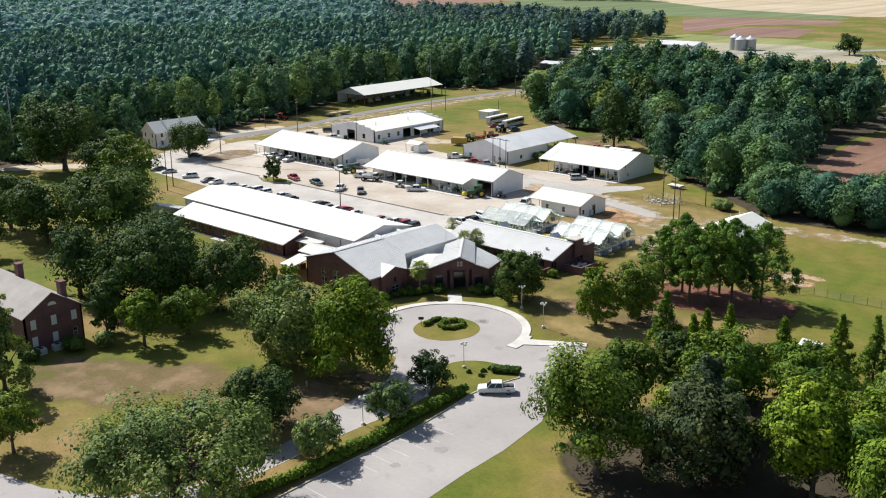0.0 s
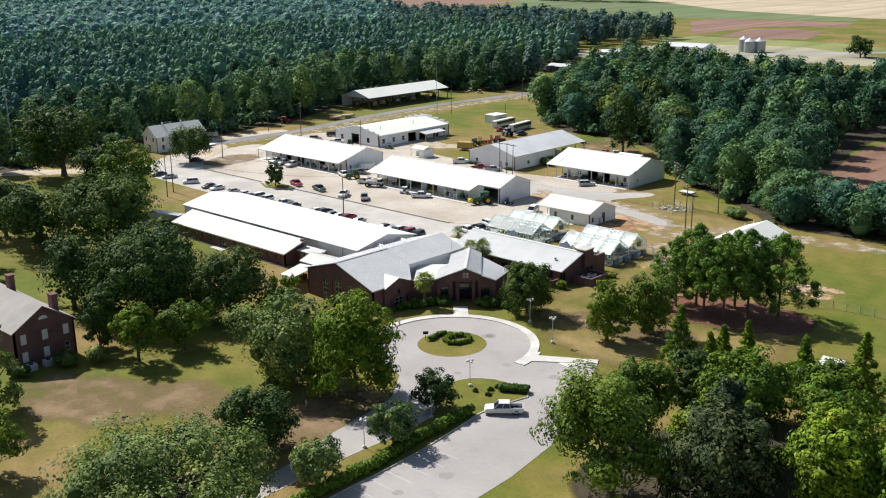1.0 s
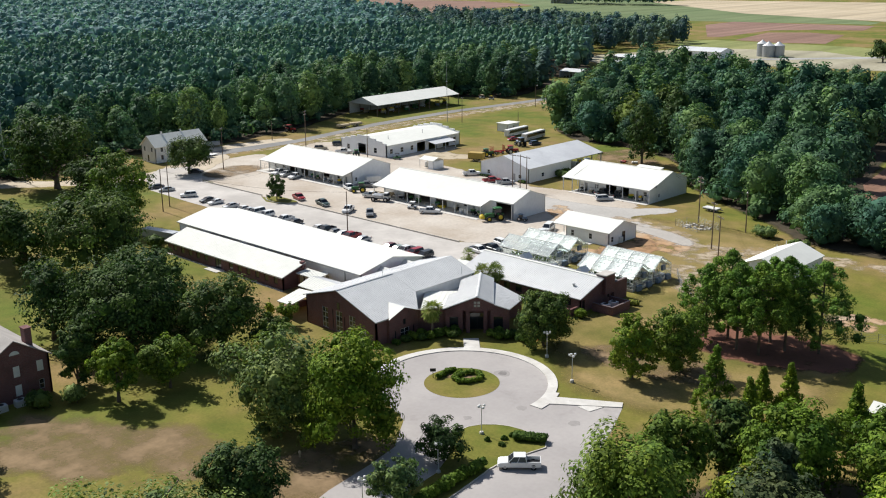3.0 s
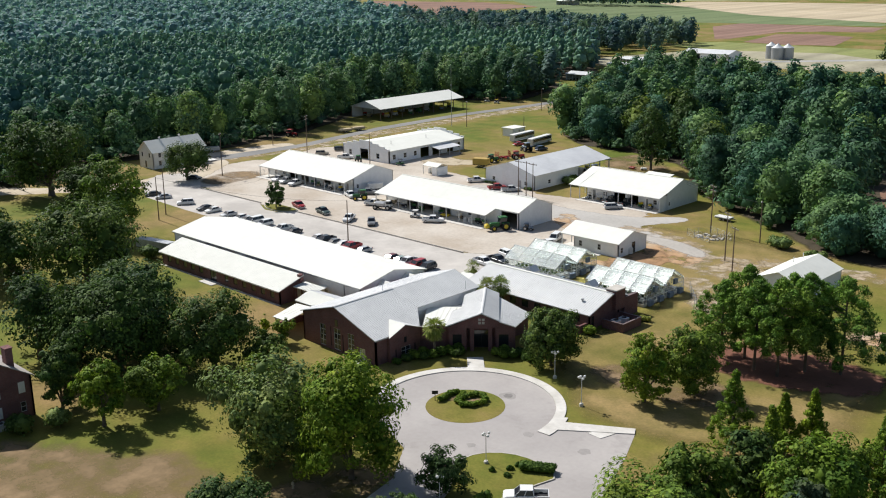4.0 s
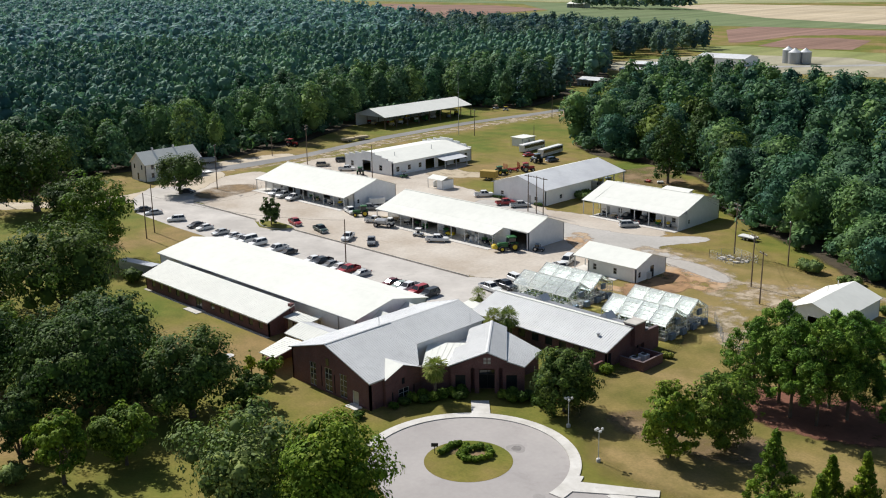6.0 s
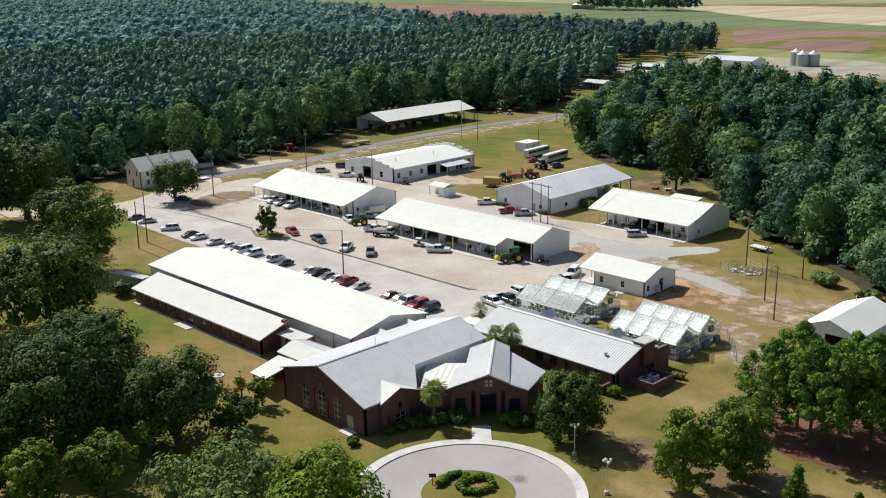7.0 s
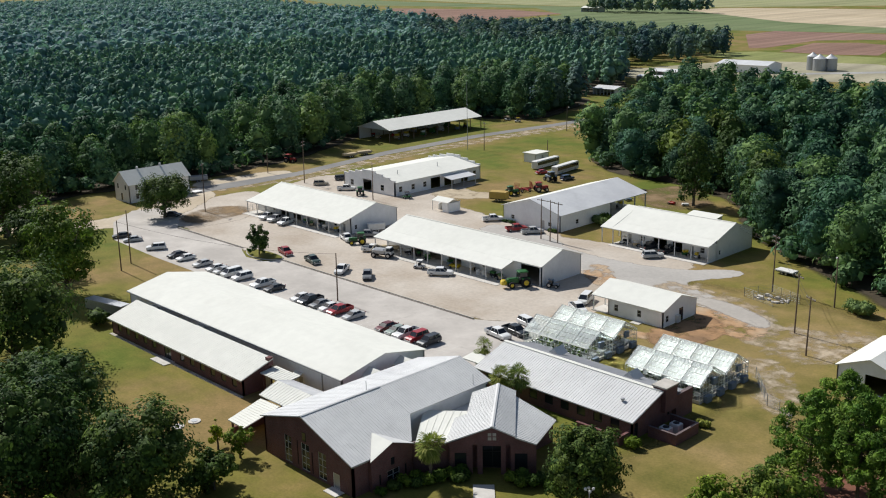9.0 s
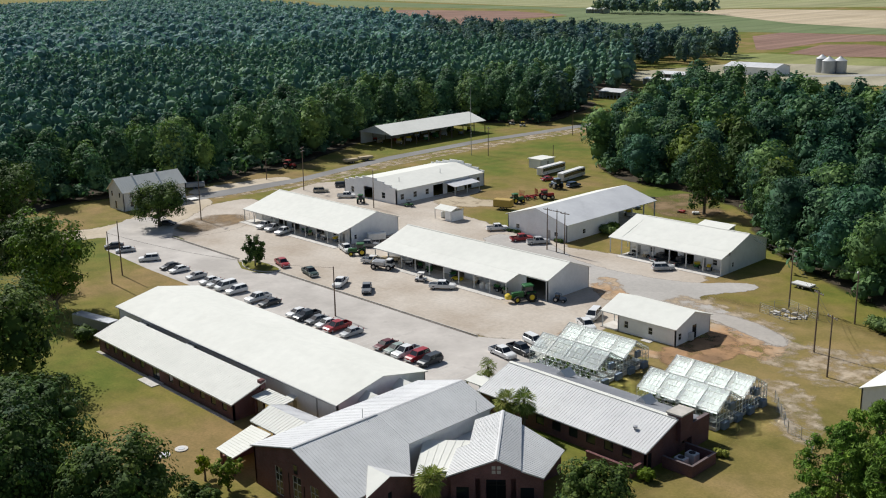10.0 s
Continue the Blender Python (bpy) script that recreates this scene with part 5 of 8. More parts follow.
for o in sh:
    if not (o[2] < 3 and o[0] > 8):
        closed = Shape().box(X1, X1 + 0.06, Y0 + o[0] - 0.06, Y0 + o[1] + 0.06, o[2] - 0.05, o[3] + 0.08)
        for i in range(12):
            z = o[2] + 0.06 + i * (o[3] - o[2] - 0.1) / 12
            closed.box(X1 + 0.06, X1 + 0.075, Y0 + o[0] + 0.03, Y0 + o[1] - 0.03, z, z + 0.07)
        part("shutter", closed, MAT["trim"], bh, "closed white shutter")
fan = Shape()
fan.prism([(X1, Y0 + 5 + 0.75 * math.cos(radians(a)), 7.25 + 0.6 * math.sin(radians(a))) for a in range(180, -1, -20)], (0.05, 0, 0))
part("fan_window", fan, MAT["trim"], bh)
roof_panel(bh, MAT["shingle"], (X0 - 0.4, Y0 - 0.4, 6.05), (X1 + 0.3, Y0 - 0.4, 6.05), (X1 + 0.3, 68.6, 9.5), (X0 - 0.4, 68.6, 9.5))
roof_panel(bh, MAT["shingle"], (X1 + 0.3, Y1 + 0.4, 6.05), (X0 - 0.4, Y1 + 0.4, 6.05), (X0 - 0.4, 68.6, 9.5), (X1 + 0.3, 68.6, 9.5))
for x in (-146.3, -162.0):
    ch = part("chimney", Shape().box(x - 0.7, x + 0.7, 71.2, 72.2, 6.5, 10.0), B, bh)
    part("chimney_cap", Shape().box(x - 0.8, x + 0.8, 71.1, 72.3, 10.0, 10.18), B, ch)
for y in (65.2, 68.0):
    ac = thing("air_conditioning_unit", (-142.3, y, 0), "white air-conditioning unit beside the brick house", "air conditioner", group="units by the house")
    part("case", Shape().bevel_box(-142.9, -141.7, y - 0.8, y + 0.8, 0, 1.0, 0.06), MAT["pale_steel"], ac)
    part("fan_guard", Shape().lathe([(0.4, 0), (0.4, 0.05), (0.1, 0.08)], 12, (-142.3, y, 1.0)), MAT["black"], ac)


# ---- trees ----
RNG = np.random.default_rng(7)


def quads_mesh(name, corners, material, extra=None):
    """A mesh of loose four-cornered leaves (n x 4 x 3), with the triangles of extra (vertices, faces) joined in."""
    n = len(corners)
    v = corners.reshape(-1, 3)
    me = bpy.data.meshes.new(name)
    loops = np.arange(n * 4)
    starts = np.arange(n) * 4
    if extra is not None and len(extra[0]):
        ev, ef = extra
        loops = np.concatenate([loops, (ef + len(v)).reshape(-1)])
        starts = np.concatenate([starts, n * 4 + np.arange(len(ef)) * 3])
        v = np.concatenate([v, ev])
    me.vertices.add(len(v))
    me.vertices.foreach_set("co", v.astype(np.float32).reshape(-1))
    me.loops.add(len(loops))
    me.loops.foreach_set("vertex_index", loops.astype(np.int32))
    me.polygons.add(len(starts))
    me.polygons.foreach_set("loop_start", starts.astype(np.int32))
    me.update(calc_edges=True)
    me.validate()
    me.materials.append(material)
    return me


def leaves_on(rng, blobs, n, size, droop=0.0, spread=0.45, big=0, slim=0.42, tint=None, whole=None):
    """n leaf sprays on the shells of blobs (x, y, z, r): corners n x 4 x 3. The first big blobs are hearts and carry few leaves.
    tint: a list that takes each leaf's tone, shared by the leaves of a clump. whole: the crown's middle height, half width and half height,
    by which leaves also turn outwards from the crown."""
    blobs = np.asarray(blobs, float)
    w = blobs[:, 3] ** 1.9
    w[:big] *= 0.45
    k = rng.choice(len(blobs), n, p=w / w.sum())
    d = rng.normal(size=(n, 3))
    d[:, 2] += 0.35
    d /= np.linalg.norm(d, axis=1, keepdims=True)
    r = blobs[k, 3] * (0.72 + 0.42 * rng.random(n))
    p = blobs[k, :3] + d * r[:, None] * np.array([1, 1, 0.78])
    nor = d + spread * rng.normal(size=(n, 3))
    if whole is not None:
        out = (p - np.array([0, 0, whole[0]])) / np.array([whole[1], whole[1], whole[2]]) ** 2
        nor += 0.9 * out / (np.linalg.norm(out, axis=1, keepdims=True) + 1e-6)
    nor[:, 2] += 0.3
    nor /= np.linalg.norm(nor, axis=1, keepdims=True)
    a = np.cross(nor, rng.normal(size=(n, 3)))
    a /= np.linalg.norm(a, axis=1, keepdims=True)
    b = np.cross(nor, a)
    s = size * (0.5 + 1.0 * rng.random(n))[:, None]
    a, b = a * s * 0.72, b * s * slim
    drop = np.zeros((n, 3))
    drop[:, 2] = -droop * s[:, 0]
    if tint is not None:
        tone = rng.normal(size=(len(blobs), 3)) * 0.04 + rng.normal(size=(len(blobs), 1)) * np.array([[0.20, 0.15, 0.06]])
        tint.append(np.repeat(tone[k], 4, 0))
    return np.stack([p - a + drop, p - b + nor * s * 0.1, p + a + drop, p + b + nor * s * 0.1], 1)


def set_tint(me, tint):
    """Tone of each leaf; the hearts after them keep a neutral tone."""
    tone = np.concatenate(tint)
    at = me.attributes.new("tint", "FLOAT_VECTOR", "POINT")
    full = np.zeros((len(me.vertices), 3), np.float32)
    k = min(len(full), len(tone))
    full[:k] = tone[:k]
    at.data.foreach_set("vector", full.reshape(-1))


ICO = None


def cores(blobs, scale=0.78, rng=None):
    """Rough faceted hearts inside the blobs, which keep daylight from showing through everywhere."""
    global ICO
    if ICO is None:
        bm = bmesh.new()
        bmesh.ops.create_icosphere(bm, subdivisions=1, radius=1.0)
        ICO = (np.array([v.co[:] for v in bm.verts]), np.array([[v.index for v in f.verts] for f in bm.faces]))
        bm.free()
    v, f = ICO
    blobs = np.asarray(blobs, float)
    n = len(blobs)
    jit = 1 + 0.22 * (rng or RNG).normal(size=(n, len(v), 1)).clip(-1.5, 1.5)
    vv = blobs[:, None, :3] + v[None] * blobs[:, None, 3:4] * scale * jit
    ff = f[None] + (np.arange(n) * len(v))[:, None, None]
    return vv.reshape(-1, 3), ff.reshape(-1, 3)


def crown_blobs(rng, w, h, low, count, kind="round"):
    """Lobes that fill a crown of width w between the heights low and h, and the small clumps that ride on them."""
    mid, half = (low + h) / 2, (h - low) / 2
    lobes, out = [(0.0, 0.0, mid - 0.12 * half, min(0.3 * w, half * 0.75))], []
    total = max(12, count // 2)
    for i in range(total):
        while kind == "cone":
            a, k = rng.uniform(0, 6.28), rng.uniform(0.45, 1.0)
            p = np.array([k * math.cos(a), k * math.sin(a), 2 * rng.random() ** 1.1 - 1])
            q = 1.0
            break
        while kind in ("full", "egg"):
            a, k = 2.4 * i + rng.uniform(-0.5, 0.5), math.sqrt(rng.uniform(0.45, 1.0))
            up = 2 * (i + rng.uniform(0.1, 0.9)) / total - 1
            p = np.array([k * math.cos(a), k * math.sin(a), min(1.0, max(-1.0, up))])
            q = 1.0
            break
        while kind not in ("cone", "full", "egg"):
            p = rng.uniform(-1, 1, 3)
            q = p[0] ** 2 + p[1] ** 2 + (p[2] if kind != "dome" else max(p[2], p[2] * 0.6)) ** 2
            if 0.05 < q < 1.0:
                break
        if i % 4 and kind not in ("cone", "full", "egg"):
            p *= rng.uniform(0.8, 1.0) / math.sqrt(q)
        taper = 1.0
        if kind == "cone":
            taper = max(0.12, 1.08 - 0.95 * (p[2] + 1) / 2)
        elif kind == "egg":
            taper = 1.0 - 0.55 * max(0.0, p[2]) ** 1.5
        elif kind == "full":
            taper = math.sqrt(1 - 0.88 * max(0.0, p[2]) ** 2) * (1.0 if p[2] > -0.5 else 0.86)
        elif kind == "vase":
            taper = 0.72 + 0.28 * (p[2] + 1) / 2
        r = w * rng.uniform(0.10, 0.22) * (1.0 if kind != "cone" else 0.45 + 0.55 * taper)
        r = min(r, half * 0.6)
        k = (0.5 * w - r * 0.7) * rng.uniform(0.88, 1.1)
        lobes.append((p[0] * k * taper, p[1] * k * taper, mid + p[2] * (half - r * 0.8), r))
    for x, y, z, r in lobes:
        out.append((x, y, z, r * 0.8))
    for i in range(int(count * 2.6)):
        x, y, z, r = lobes[i % len(lobes)]
        d = rng.normal(size=3)
        d[2] += 0.3
        d /= np.linalg.norm(d)
        k = r * rng.uniform(0.6, 1.08)
        out.append((x + d[0] * k, y + d[1] * k, max(low * 0.8, z + d[2] * k * 0.85), r * rng.uniform(0.28, 0.52)))
    return out, lobes


def trunk_shape(rng, blobs, h, low, r, lean=0.0, limbs=9, forks=1):
    s = Shape()
    top = Vector((lean, rng.uniform(-0.3, 0.3), low + (h - low) * 0.45))
    pts = [Vector((0, 0, -0.15)), Vector((lean * 0.25, 0.05, low * 0.5)), Vector((lean * 0.6, 0, low + (h - low) * 0.1)), top]
    rad = [r * 1.35, r, r * 0.82, r * 0.4]
    for a, b, ra, rb in zip(pts, pts[1:], rad, rad[1:]):
        s.tube(a, b, ra, rb, 8, False)
    order = rng.permutation(len(blobs))[:limbs]
    for i in order:
        b = Vector(blobs[i][:3])
        t = rng.uniform(0.25, 0.9)
        a = pts[1].lerp(pts[2], t) if t < 0.5 else pts[2].lerp(pts[3], t)
        m = a.lerp(b, 0.5) + Vector((0, 0, 0.12 * (b - a).length))
        s.tube(a, m, r * 0.42, r * 0.26, 6, False)
        s.tube(m, b, r * 0.26, r * 0.08, 5, False)
    return s


def tree(name, x, y, w, h, leaf, label, low=0.22, clumps=26, n=3000, size=0.5, kind="round", trunk=None, seed=0, category="tree", group="", lean=0.0, core=0.36, droop=0.0, limbs=12, gaps=0.22):
    rng = np.random.default_rng(seed + int(abs(x) * 13 + abs(y) * 7))
    ob = thing(name, (x, y, 0), label, category, rz=float(rng.uniform(0, 360)), group=group, world=False)
    blobs, lobes = crown_blobs(rng, w, h, h * low * 0.55, int(clumps * 1.7), kind)
    part("trunk", trunk_shape(rng, lobes + blobs[::4], h, h * low, trunk or 0.018 * h + 0.05, lean, limbs), MAT["bark"], ob)
    tint = []
    c = leaves_on(rng, blobs, int(n * 2.1), size * 0.66, droop, 0.3, len(lobes), tint=tint, whole=(h * (1 + low * 0.55) / 2, w / 2, h * (1 - low * 0.55) / 2))
    me = quads_mesh("crown", c, LEAF[leaf], cores([b for b in lobes if rng.random() > gaps], core, rng))
    set_tint(me, tint)
    crown = new("crown", me)
    crown.parent = ob
    return ob


def pine(x, y, w, h, label, seed=0, n=2600, bare=0.4, name="pine_tree", leaf="stand_pine", power=2.0, group="pines by the store"):
    """A conifer: a straight stem, whorled boughs and many small tufts of needles."""
    rng = np.random.default_rng(seed + int(abs(x) * 17 + abs(y) * 5))
    ob = thing(name, (x, y, 0), label, "pine tree", rz=float(rng.uniform(0, 360)), group=group, world=False)
    s = Shape()
    s.tube((0, 0, -0.1), (0.1, 0, h * 0.55), 0.24, 0.16, 8, False).tube((0.1, 0, h * 0.55), (0.0, 0.1, h * 0.97), 0.16, 0.04, 7, False)
    blobs, hearts = [], []
    k_all = 150
    for i in range(k_all):
        u = (i + rng.random()) / k_all
        z = h * (bare + (0.97 - bare) * u)
        a = rng.uniform(0, 6.28)
        k = max(0.04, 1 - u ** power) * 0.5 * w * math.sqrt(rng.uniform(0.05, 1.0))
        b = (k * math.cos(a), k * math.sin(a), min(z + 0.25 * k, h * 0.985), rng.uniform(0.045, 0.085) * w * (1.15 - 0.45 * u))
        blobs.append(b)
        if i % 3 == 0:
            hearts.append(b)
            s.tube((0.05, 0, z - 0.1), b[:3], 0.06, 0.02, 5, False)
    part("trunk", s, MAT["bark"], ob)
    tint = []
    me = quads_mesh("crown", leaves_on(rng, blobs, int(n * 3.0), 0.34, -0.3, 0.6, slim=0.2, tint=tint), LEAF[leaf], cores(hearts, 0.7, rng))
    set_tint(me, tint)
    crown = new("crown", me)
    crown.parent = ob
    return ob


def palm(x, y, h, r, label, n=26, z0=0.0):
    """A fan palm: a rough stem and a ball of folded fan leaves on stalks."""
    rng = np.random.default_rng(int(abs(x) * 31 + abs(y)))
    ob = thing("palm_tree", (x, y, z0), label, "palm tree", group="palms by the office", world=False)
    s = Shape()
    for i in range(8):
        a, b = h * i / 8, h * (i + 1) / 8
        s.tube((0, 0, a), (0, 0, b + 0.02), 0.22 + 0.02 * (i % 2), 0.17, 9, False)
    part("trunk", s, MAT["bark"], ob)
    f = Shape()
    for i in range(n):
        az, el = 2.4 * i + rng.uniform(-0.3, 0.3), -1.35 + 2.7 * ((i + rng.random()) / n) ** 0.8
        d = Vector((math.cos(az) * math.cos(el), math.sin(az) * math.cos(el), math.sin(el)))
        c = Vector((0, 0, h)) + d * r * rng.uniform(0.25, 0.6)
        side = d.cross(Vector((0, 0, 1))).normalized()
        up = side.cross(d)
        f.tube((0, 0, h - 0.1), tuple(c), 0.025, 0.015, 4, False)
        k, size = 9, r * rng.uniform(0.42, 0.7)
        for j in range(k):
            t0, t1 = (-1.2 + 2.4 * j / k), (-1.2 + 2.4 * (j + 0.6) / k)
            fall = Vector((0, 0, 0.35 * size * (0.3 + abs(t0))))
            e0 = c + (d * math.cos(t0) + side * math.sin(t0)) * size - fall
            e1 = c + (d * math.cos(t1) + side * math.sin(t1)) * size - fall
            m = (e0 + e1) / 2 + up * 0.05 + (e0 - c) * 0.3 - fall * 0.6
            f.add([tuple(c), tuple(e0), tuple(m), tuple(e1)], [(0, 1, 2, 3)])
    part("fronds", f, LEAF["palm"], ob, "spiky fan-shaped fronds")
    return ob


def shrub(name, x, y, w, d, h, leaf, label, n=500, size=0.22, group="", z0=0.0, rz=0.0):
    rng = np.random.default_rng(int(abs(x) * 19 + abs(y) * 3))
    ob = thing(name, (x, y, z0), label, "shrub", rz, group, False)
    k = max(3, int(w * d / (h * h) * 2) + 2)
    blobs = [(rng.uniform(-0.5, 0.5) * (w - h * 0.7), rng.uniform(-0.5, 0.5) * (d - h * 0.7), h * 0.5, h * rng.uniform(0.42, 0.55)) for _ in range(k)]
    part("stem", Shape().tube((0, 0, 0), (0, 0, h * 0.5), 0.05, 0.03, 6), MAT["bark"], ob)
    c = new("foliage", quads_mesh("foliage", leaves_on(rng, blobs, n, size), LEAF[leaf], cores(blobs, 0.85, rng)))
    c.parent = ob
    return ob


OAK = "spreading live oak with grey-green leaves on a lawn"
tree("live_oak", -82.5, 52.5, 25, 13.8, "grey", OAK, 0.24, 80, 10500, 0.46, "dome", 0.75, 1, limbs=44, core=0.26, gaps=0.4)
tree("lawn_tree", -92.9, 72.1, 11.0, 9.2, "dark", "dense round dark-leaved tree on the lawn", 0.06, 46, 5200, 0.42, "full", None, 2)
tree("small_lawn_tree", -81.2, 85.2, 7.0, 6.6, "grey", "small grey-green tree beside the drive", 0.22, 22, 2500, 0.36, "full", None, 3)
tree("small_lawn_tree", -80.4, 72.0, 7.4, 6.3, "grey", "small grey-green tree beside the drive", 0.2, 22, 2500, 0.36, "full", None, 4)
tree("small_lawn_tree", -84.8, 97.0, 7.0, 6.0, "dark", "small dark tree on the drive median", 0.12, 22, 2500, 0.36, "full", None, 5)
tree("shade_tree", -96.2, 92.0, 13.6, 16.2, "yellow", "tall yellow-green shade tree beside the circle", 0.08, 60, 8500, 0.45, "egg", None, 6)
tree("live_oak", -108.4, 89.6, 17.5, 15.2, "grey", "wide live oak with grey-green leaves near the office", 0.1, 44, 6500, 0.5, "dome", 0.5, 7)
tree("lawn_tree", -132.9, 78.4, 7.4, 9.8, "bright", "young broad-leaved tree with bright leaves and a bare stem", 0.4, 26, 2600, 0.45, "egg", None, 8)
tree("lawn_tree", -131.9, 86.3, 9.2, 8.5, "mid", "round lawn tree with a short stem", 0.16, 26, 2900, 0.42, "round", None, 9)
tree("live_oak", -150.0, 90.0, 21, 16.5, "dark", "massive dark live oak behind the lawn", 0.04, 58, 9000, 0.55, "full", 0.6, 10)
tree("live_oak", -160.0, 98.5, 18, 15, "dark", "dark live oak in a clump of oaks", 0.06, 40, 5500, 0.55, "full", 0.6, 11)
tree("live_oak", -138.5, 100.0, 15, 13.5, "dark", "dark live oak between lawn and annex", 0.04, 40, 6000, 0.5, "full", 0.5, 12)
tree("lawn_tree", -111.4, 46.5, 8.6, 9, "mid", "round tree at the edge of the lawn", 0.16, 26, 2900, 0.42, "round", None, 13)
tree("cedar_tree", -133.0, 55.0, 11.5, 15.5, "grey", "feathery grey cedar beside the brick house", 0.05, 36, 4600, 0.5, "cone", None, 14, droop=0.3)
tree("magnolia", -142.4, 77.0, 7.0, 10.8, "dark", "dark glossy magnolia against the brick house", 0.02, 24, 2800, 0.42, "full", None, 15)
tree("lawn_tree", -183.9, 92.2, 9.0, 9.3, "mid", "round tree on the west lawn", 0.2, 22, 1900, 0.5, "round", None, 16)
tree("live_oak", -197.0, 108.5, 25, 18, "dark", "huge dark oak beside the annex", 0.05, 50, 5200, 0.65, "full", 0.7, 17)
tree("live_oak", -209.0, 99.0, 17, 16, "dark", "dark oak west of the annex", 0.05, 36, 3600, 0.65, "dome", 0.6, 18)
tree("tall_oak", -226.5, 131.0, 19, 20, "mid", "tall broad oak beside the lot", 0.08, 42, 4200, 0.65, "vase", 0.5, 19)
tree("tall_oak", -246.0, 133.5, 15, 16, "dark", "dark oak beside the lane", 0.08, 30, 2600, 0.7, "dome", 0.5, 20)
tree("tall_oak", -284.7, 141.9, 27, 23, "dark", "great spreading oak beside the sandy lane", 0.14, 54, 4200, 0.85, "dome", 0.8, 21)
tree("tall_oak", -274.0, 179.2, 15.5, 12, "dark", "round dark oak on the island before the old house", 0.2, 48, 4200, 0.5, "full", 0.4, 22)
tree("tall_oak", -225.5, 98.0, 15, 16, "dark", "dark oak among the west trees", 0.05, 30, 2400, 0.75, "dome", 0.5, 23)
tree("tall_oak", -206.0, 82.0, 14, 14.5, "dark", "dark oak at the west side", 0.05, 28, 2400, 0.7, "dome", 0.5, 24)
tree("tall_oak", -165.0, 84.0, 15, 14.5, "dark", "dark oak behind the brick house", 0.05, 30, 2800, 0.6, "dome", 0.5, 25)
tree("parking_tree", -223.3, 174.4, 5.8, 7.3, "dark", "small dense tree in the kerbed parking island", 0.06, 20, 2600, 0.40, "full", None, 26)
tree("entrance_tree", -101.2, 137.2, 10.2, 9.6, "dark", "round full dark-leaved tree beside the entrance", 0.05, 46, 6500, 0.40, "full", None, 27)
tree("lawn_tree", -82.6, 135.2, 7.6, 10.2, "bright", "upright green lawn tree in a bed of straw", 0.1, 38, 4600, 0.38, "egg", None, 28)
tree("lawn_tree", -79.3, 142.2, 9.4, 10.4, "mid", "broad green lawn tree in a bed of straw", 0.1, 42, 5200, 0.4, "full", None, 29)
tree("edge_tree", -177.0, 279.6, 10.5, 19.5, "dark", "tall dark tree standing before the wood", 0.05, 40, 3000, 0.6, "egg", None, 30)
tree("sapling", -140.4, 115.0, 4.2, 4.7, "mid", "small tree before the canopy", 0.3, 14, 900, 0.32, "round", None, 31)
tree("sapling", -144.7, 114.3, 3.0, 4.6, "yellow", "slender yellowing sapling on the lawn", 0.3, 12, 420, 0.32, "cone", None, 32, core=0.2)
tree("lawn_tree", -169.0, 101.0, 11, 10, "dark", "dark oak in a clump of oaks", 0.06, 26, 2600, 0.55, "dome", None, 33)
tree("lawn_tree", -135.5, 108.0, 6.5, 6.0, "dark", "low tree beside the office lawn", 0.06, 22, 2200, 0.45, "dome", None, 34)

PINE = "tall dark pine with a bare reddish stem"
for i, (x, y, w, h, bare) in enumerate(((-83.2, 157.5, 9.0, 13, 0.12), (-80.5, 160.0, 9.5, 15.5, 0.30), (-77.0, 156.5, 9.5, 14.6, 0.28), (-73.2, 156.5, 10, 15.5, 0.32), (-71.0, 161.0, 9, 16, 0.26),
                                        (-66.5, 163.5, 11.5, 15.3, 0.14), (-74.5, 163.0, 10, 14.5, 0.2))):
    pine(x, y, w * 1.12, h, PINE, i, 3600, bare * 0.85, power=2.8)
for i, (x, y, w, h) in enumerate(((-65.6, 129.4, 7.6, 11.5), (-61.0, 134.0, 5.4, 8.2), (-57.5, 134.5, 5.8, 9.6), (-58.0, 124.5, 6.5, 10.5), (-47.0, 130.5, 7.0, 11.0), (-41.5, 137.5, 6.5, 11.0), (-35.0, 133.0, 7, 13.5))):
    pine(x, y, w, h, "young pointed conifer with light green needles", 40 + i, 1700, 0.03, "young_conifer", "bright" if i != 2 else "yellow", 0.95, "young conifers by the copse")

palm(-117.6, 127.8, 5.0, 1.7, "shaggy fan palm before the brick wall", 52)
palm(-127.0, 150.7, 4.5, 1.7, "fan palm in the courtyard", 44)
palm(-124.7, 151.9, 4.9, 1.75, "fan palm in the courtyard", 44)
palm(-137.8, 158.6, 4.2, 1.4, "small fan palm at the lot's edge", 24)

